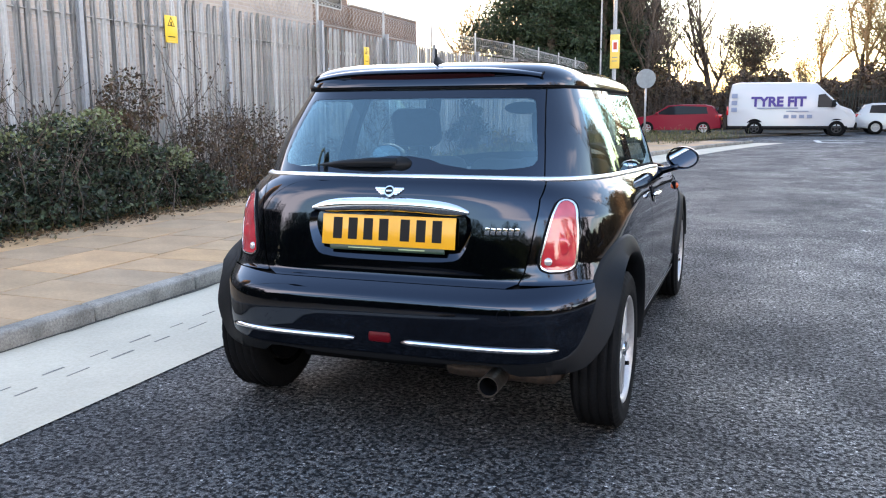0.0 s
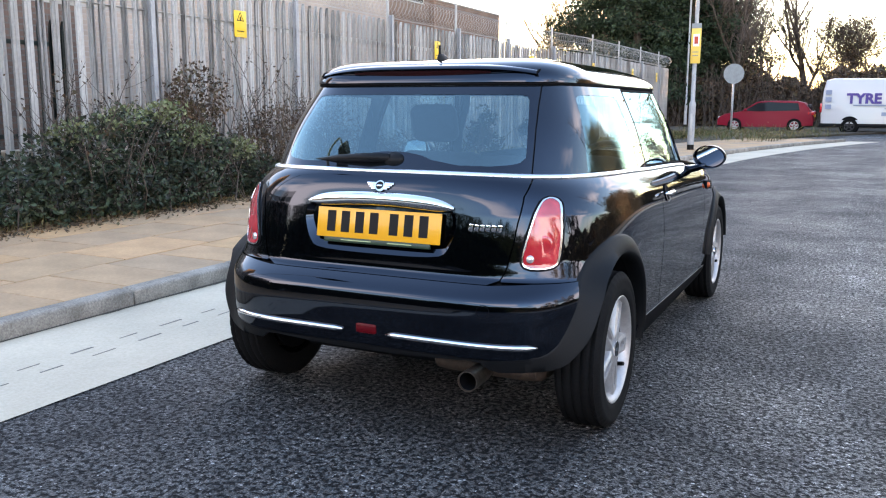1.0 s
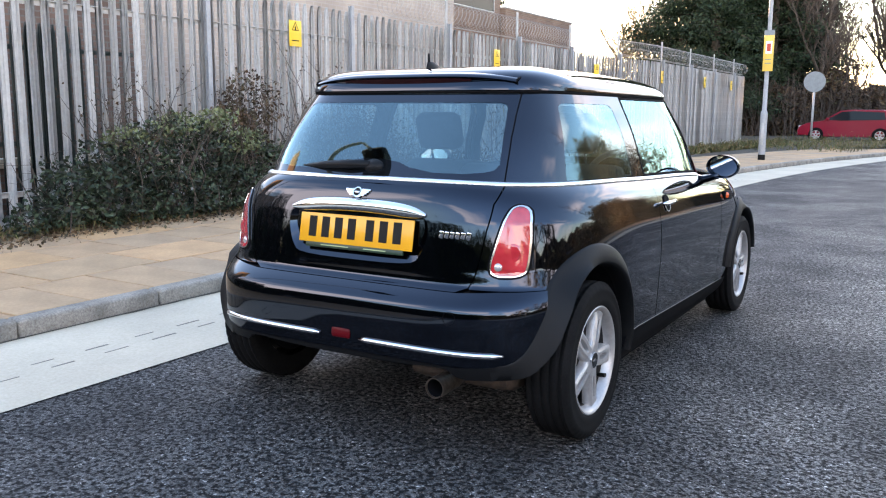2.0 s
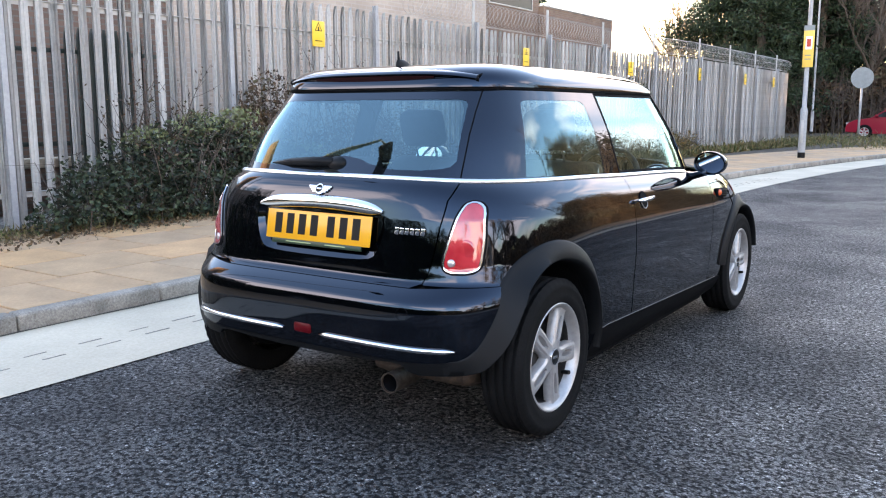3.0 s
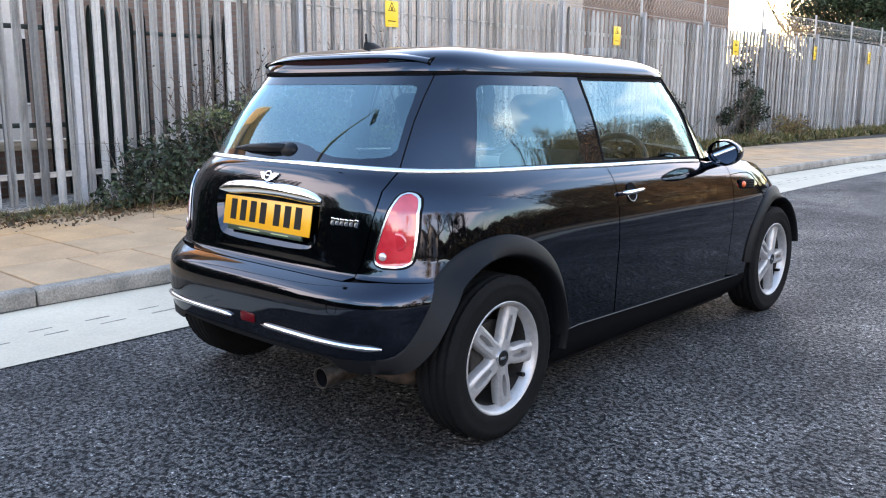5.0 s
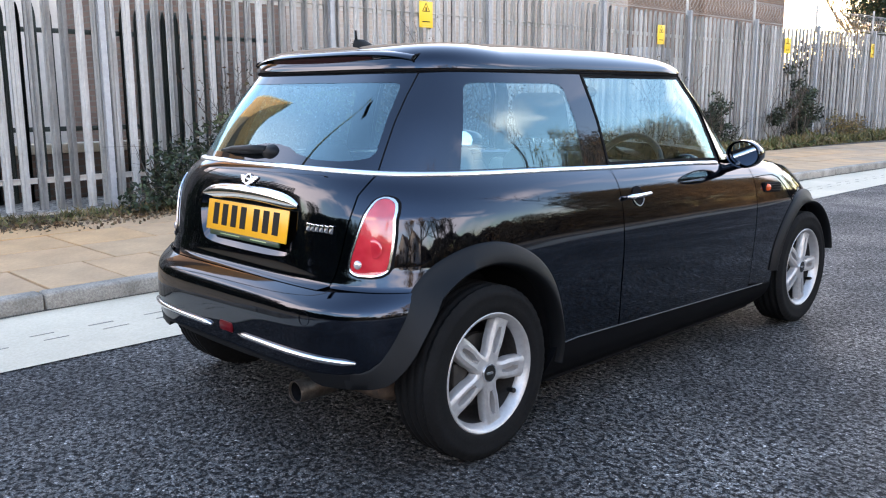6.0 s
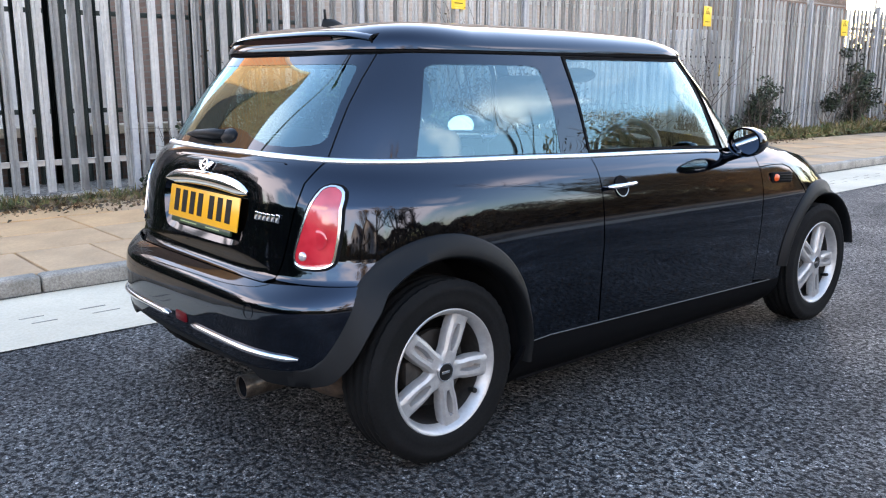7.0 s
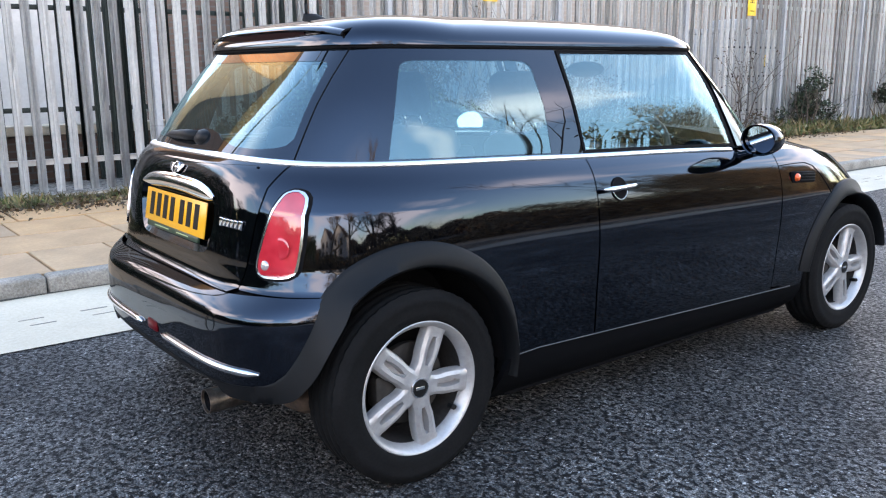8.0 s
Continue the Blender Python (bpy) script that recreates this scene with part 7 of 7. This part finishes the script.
def leaning_tree(loc, length, lean, seed):
    """One long bole leaning over, with sparse upright side shoots along its upper half."""
    rng = random.Random(seed)
    t = thing("leaning_tree", "bare tree leaning low across the rough ground", "tree", loc)
    way = Vector((-.05, -math.sin(radians(lean)), math.cos(radians(lean))))
    bole, rad, shoots = [Vector((0, 0, -.1))], [.085], []
    for k in range(9):
        bole.append(bole[-1] + way * (length / 9) + Vector((rng.gauss(0, .08), rng.gauss(0, .10), rng.gauss(0, .10))))
        rad.append(.085 - .0085 * (k + 1))
    for k in range(15):
        f = 3.6 + 5.2 * k / 14
        b = bole[int(f)].lerp(bole[int(f) + 1], f % 1)
        d = Vector((rng.gauss(0, .4), rng.uniform(-.7, .55) if k % 3 else rng.uniform(-1.3, -.8), rng.uniform(.5, 1.0)))
        grow(shoots, [], rng, b, d, rng.uniform(.9, 1.7), .024, 2, .5, .12, (1, 2), .6)
    part("trunk", stems_mesh("trunk", [(bole, rad)], BARK, 8), BARK, t)
    part("branches", stems_mesh("branches", shoots, TWIG, 4), TWIG, t, "sparse bare branches")


leaning_tree((10.0, 15.6, .1), 11.2, 44, 7)


def gable_house(y, wall_m):
    """A small house far across the rough ground, its gable end to the street."""
    h = thing("house", "small pale rendered house with a dark tiled gable roof", "house", (31, y, .1), "houses across the street")
    bm = bmesh.new()
    f = [bm.verts.new((0, a, b)) for a, b in ((-3.2, 0), (3.2, 0), (3.2, 4.6), (0, 7.6), (-3.2, 4.6))]
    b = [bm.verts.new((8, v.co.y, v.co.z)) for v in f]
    bm.faces.new(f[::-1])
    bm.faces.new(b)
    for k in range(5):
        bm.faces.new((f[k], f[(k + 1) % 5], b[(k + 1) % 5], b[k]))
    bmesh.ops.recalc_face_normals(bm, faces=bm.faces[:])
    part("wall", bm, wall_m, h)
    for sg in (1, -1):
        bm = bmesh.new()
        box(bm, (-.25, 0, 0), (8.25, 4.75, .16), .02, Matrix.Translation((0, sg * -.02, 7.66)) @ Matrix.Scale(sg, 4, (0, 1, 0)) @ Matrix.Rotation(-math.atan2(3.0, 3.2), 4, 'X'))
        bmesh.ops.recalc_face_normals(bm, faces=bm.faces[:])
        part("roof", bm, BRICK_DARK, h, "dark tiled roof slope")
        for z in (.9, 3.0):
            part("window", boxes(((-.03, sg * 1.5 - .55, z), (.05, sg * 1.5 + .55, z + 1.2), .01)), DARK_WIN, h)


for _y in (-21.5, -13.2):
    gable_house(_y, PALE)
n = 26000
yy = r_.uniform(-45, 75, n)
c = np.stack([44 + r_.normal(0, 1.4, n), yy, r_.uniform(0, 1, n) ** .8 * (4.6 + 1.2 * np.sin(yy * .23) + .8 * np.sin(yy * .71 + 2))], 1)
tagged(new("distant_hedgerow", leaf_mesh("distant_hedgerow", c, .42, LEAF_BROWN, .5, 83)), "distant brown hedgerow across the open ground", "hedge", "", "stuff")

# ---- trees behind the camera, at the end of the street ----
for k, (x, y, h) in enumerate(((-9, -46, 9), (-3, -50, 11), (2, -47, 8), (6.5, -52, 11), (12, -45, 10), (17, -38, 9))):
    bare_tree("street_tree", "bare winter tree at the street's near end", (x, y, .0), h, 90 + k, TWIG, 4, .6, .2, LEAF_GOLD, 500, .08, .3, "street end trees")
# unseen hedge, added this tall to hide the bright horizon from the paint
n = 90000
xx = r_.uniform(-30, 30, n)
c = np.stack([xx, -30 + r_.normal(0, 1.2, n), r_.uniform(0, 1, n) ** .8 * (6.4 + .5 * np.sin(xx * .45) + .25 * np.sin(xx * 1.9))], 1)
heart = bmesh.new()
xa = [-32 + 64 * k / 120 for k in range(121)]
lo_ = [heart.verts.new((x, -30.2, 0)) for x in xa]
hi_ = [heart.verts.new((x, -30.6 + .3 * math.sin(x * 1.3), 5.2 + .4 * math.sin(x * .45) + .2 * math.sin(x * 1.9))) for x in xa]
bk_ = [heart.verts.new((x, -32.0, 0)) for x in xa]
for k in range(120):
    heart.faces.new((lo_[k], lo_[k + 1], hi_[k + 1], hi_[k]))
    heart.faces.new((hi_[k], hi_[k + 1], bk_[k + 1], bk_[k]))
solo("hedge_heart", heart, LEAF_PINE, "dark solid core added inside the unseen street-end hedge", "hedge", "stuff")
tagged(new("street_end_hedge", leaf_mesh("street_end_hedge", c, .14, LEAF_PINE, .45, 91)), "tall unseen hedge added to hide low sky from reflections", "hedge", "", "stuff")


# ---- kerb stones and paving slabs, piece by piece ----
kerb = tagged(new("kerb"), "grey concrete kerb of separate stones", "kerb", "", "structure")
bm = bmesh.new()
box(bm, (-.065, -.452, -.08), (.065, .452, .105), .020, None, 3)
KERB_ME = finish(bm, "kerb_stone", KERBSTONE, 40)
y = .165 - .94 * 8
while y < 30.2:
    ym = y + .47
    sl = math.degrees(math.atan(2 * .0078 * max(0, ym - 9)))
    ob = part("kerb_stone", KERB_ME, KERBSTONE, kerb)
    ob.matrix_basis = pose(KERB_X - .065 + bend(ym), ym, 0, random.gauss(0, .15), random.gauss(0, .4), -sl) @ Matrix.Diagonal((1, 1.03, 1, 1))
    y += .94

SLAB_MES = {}


def slab_mesh(w, l):
    key = (round(w, 3), round(l, 3))
    if key not in SLAB_MES:
        b_ = bmesh.new()
        box(b_, (-w / 2, -l / 2, -.03), (w / 2, l / 2, .0), .004, None, 1)
        SLAB_MES[key] = finish(b_, "paving_slab", SLAB, 40)
    return SLAB_MES[key]


pave = bpy.data.objects["pavement"]
rows = [(-2.425, -3.13, .47, .24), (-3.14, -3.78, .90, .05), (-3.79, -4.43, .62, .33), (-4.44, -5.03, .90, .46)]
count = 0
for x0, x1, L, off in rows:
    y = off - math.ceil(9 / L) * L
    while y < 29.2:
        l = L
        ym = y + l / 2
        if ym > -9.0 and count < 300:
            sl = math.degrees(math.atan(2 * .0078 * max(0, ym - 9)))
            ob = part("paving_slab", slab_mesh(x0 - x1 - .014, l - .014), SLAB, pave)
            ob.matrix_basis = pose((x0 + x1) / 2 + bend(ym), ym, .098 + random.gauss(0, .0012), random.gauss(0, .12), random.gauss(0, .12), -sl)
            count += 1
        y += l

# dirty joint between the kerb and the gutter
bm = bmesh.new()
rng = random.Random(17)
reach, rows = .02, []
for k in range(620):
    y = -9 + .065 * k
    reach = min(.05, max(.007, reach + rng.gauss(0, .006)))
    rows.append([bm.verts.new((KERB_X + bend(y) + dx, y, z)) for dx, z in ((-.004, .012), (.004, .011), (reach, .0072))])
for a, b in zip(rows, rows[1:]):
    for k in range(2):
        bm.faces.new((a[k], a[k + 1], b[k + 1], b[k]))
bmesh.ops.recalc_face_normals(bm, faces=bm.faces[:])
solo("gutter_joint", bm, JOINT, "dark dirty joint along the kerb", "joint", "structure")

# slots in the gutter
gut = bpy.data.objects["gutter"]
b_ = bmesh.new()
box(b_, (-.007, -.075, .0), (.007, .075, .0012), 0)
SLOT_M = speckled("damp_slot", (0.16, 0.145, 0.12), (0.26, 0.235, 0.20), 60, 0.9, 0.2, 0.001, 4, 0.4)
SLOT_ME = finish(b_, "drain_slot", SLOT_M)
y = -4.0
while y < 14:
    for x, d in ((-1.80, 0.0), (-1.68, .03)):
        ob = part("drain_slot", SLOT_ME, SLOT_M, gut)
        ob.matrix_basis = pose(x + bend(y) + random.gauss(0, .003), y + d, .0064, 0, 0, random.gauss(0, .6)) @ Matrix.Diagonal((random.uniform(.5, 1.1), random.uniform(.7, 1.15), 1, 1))
    y += .305
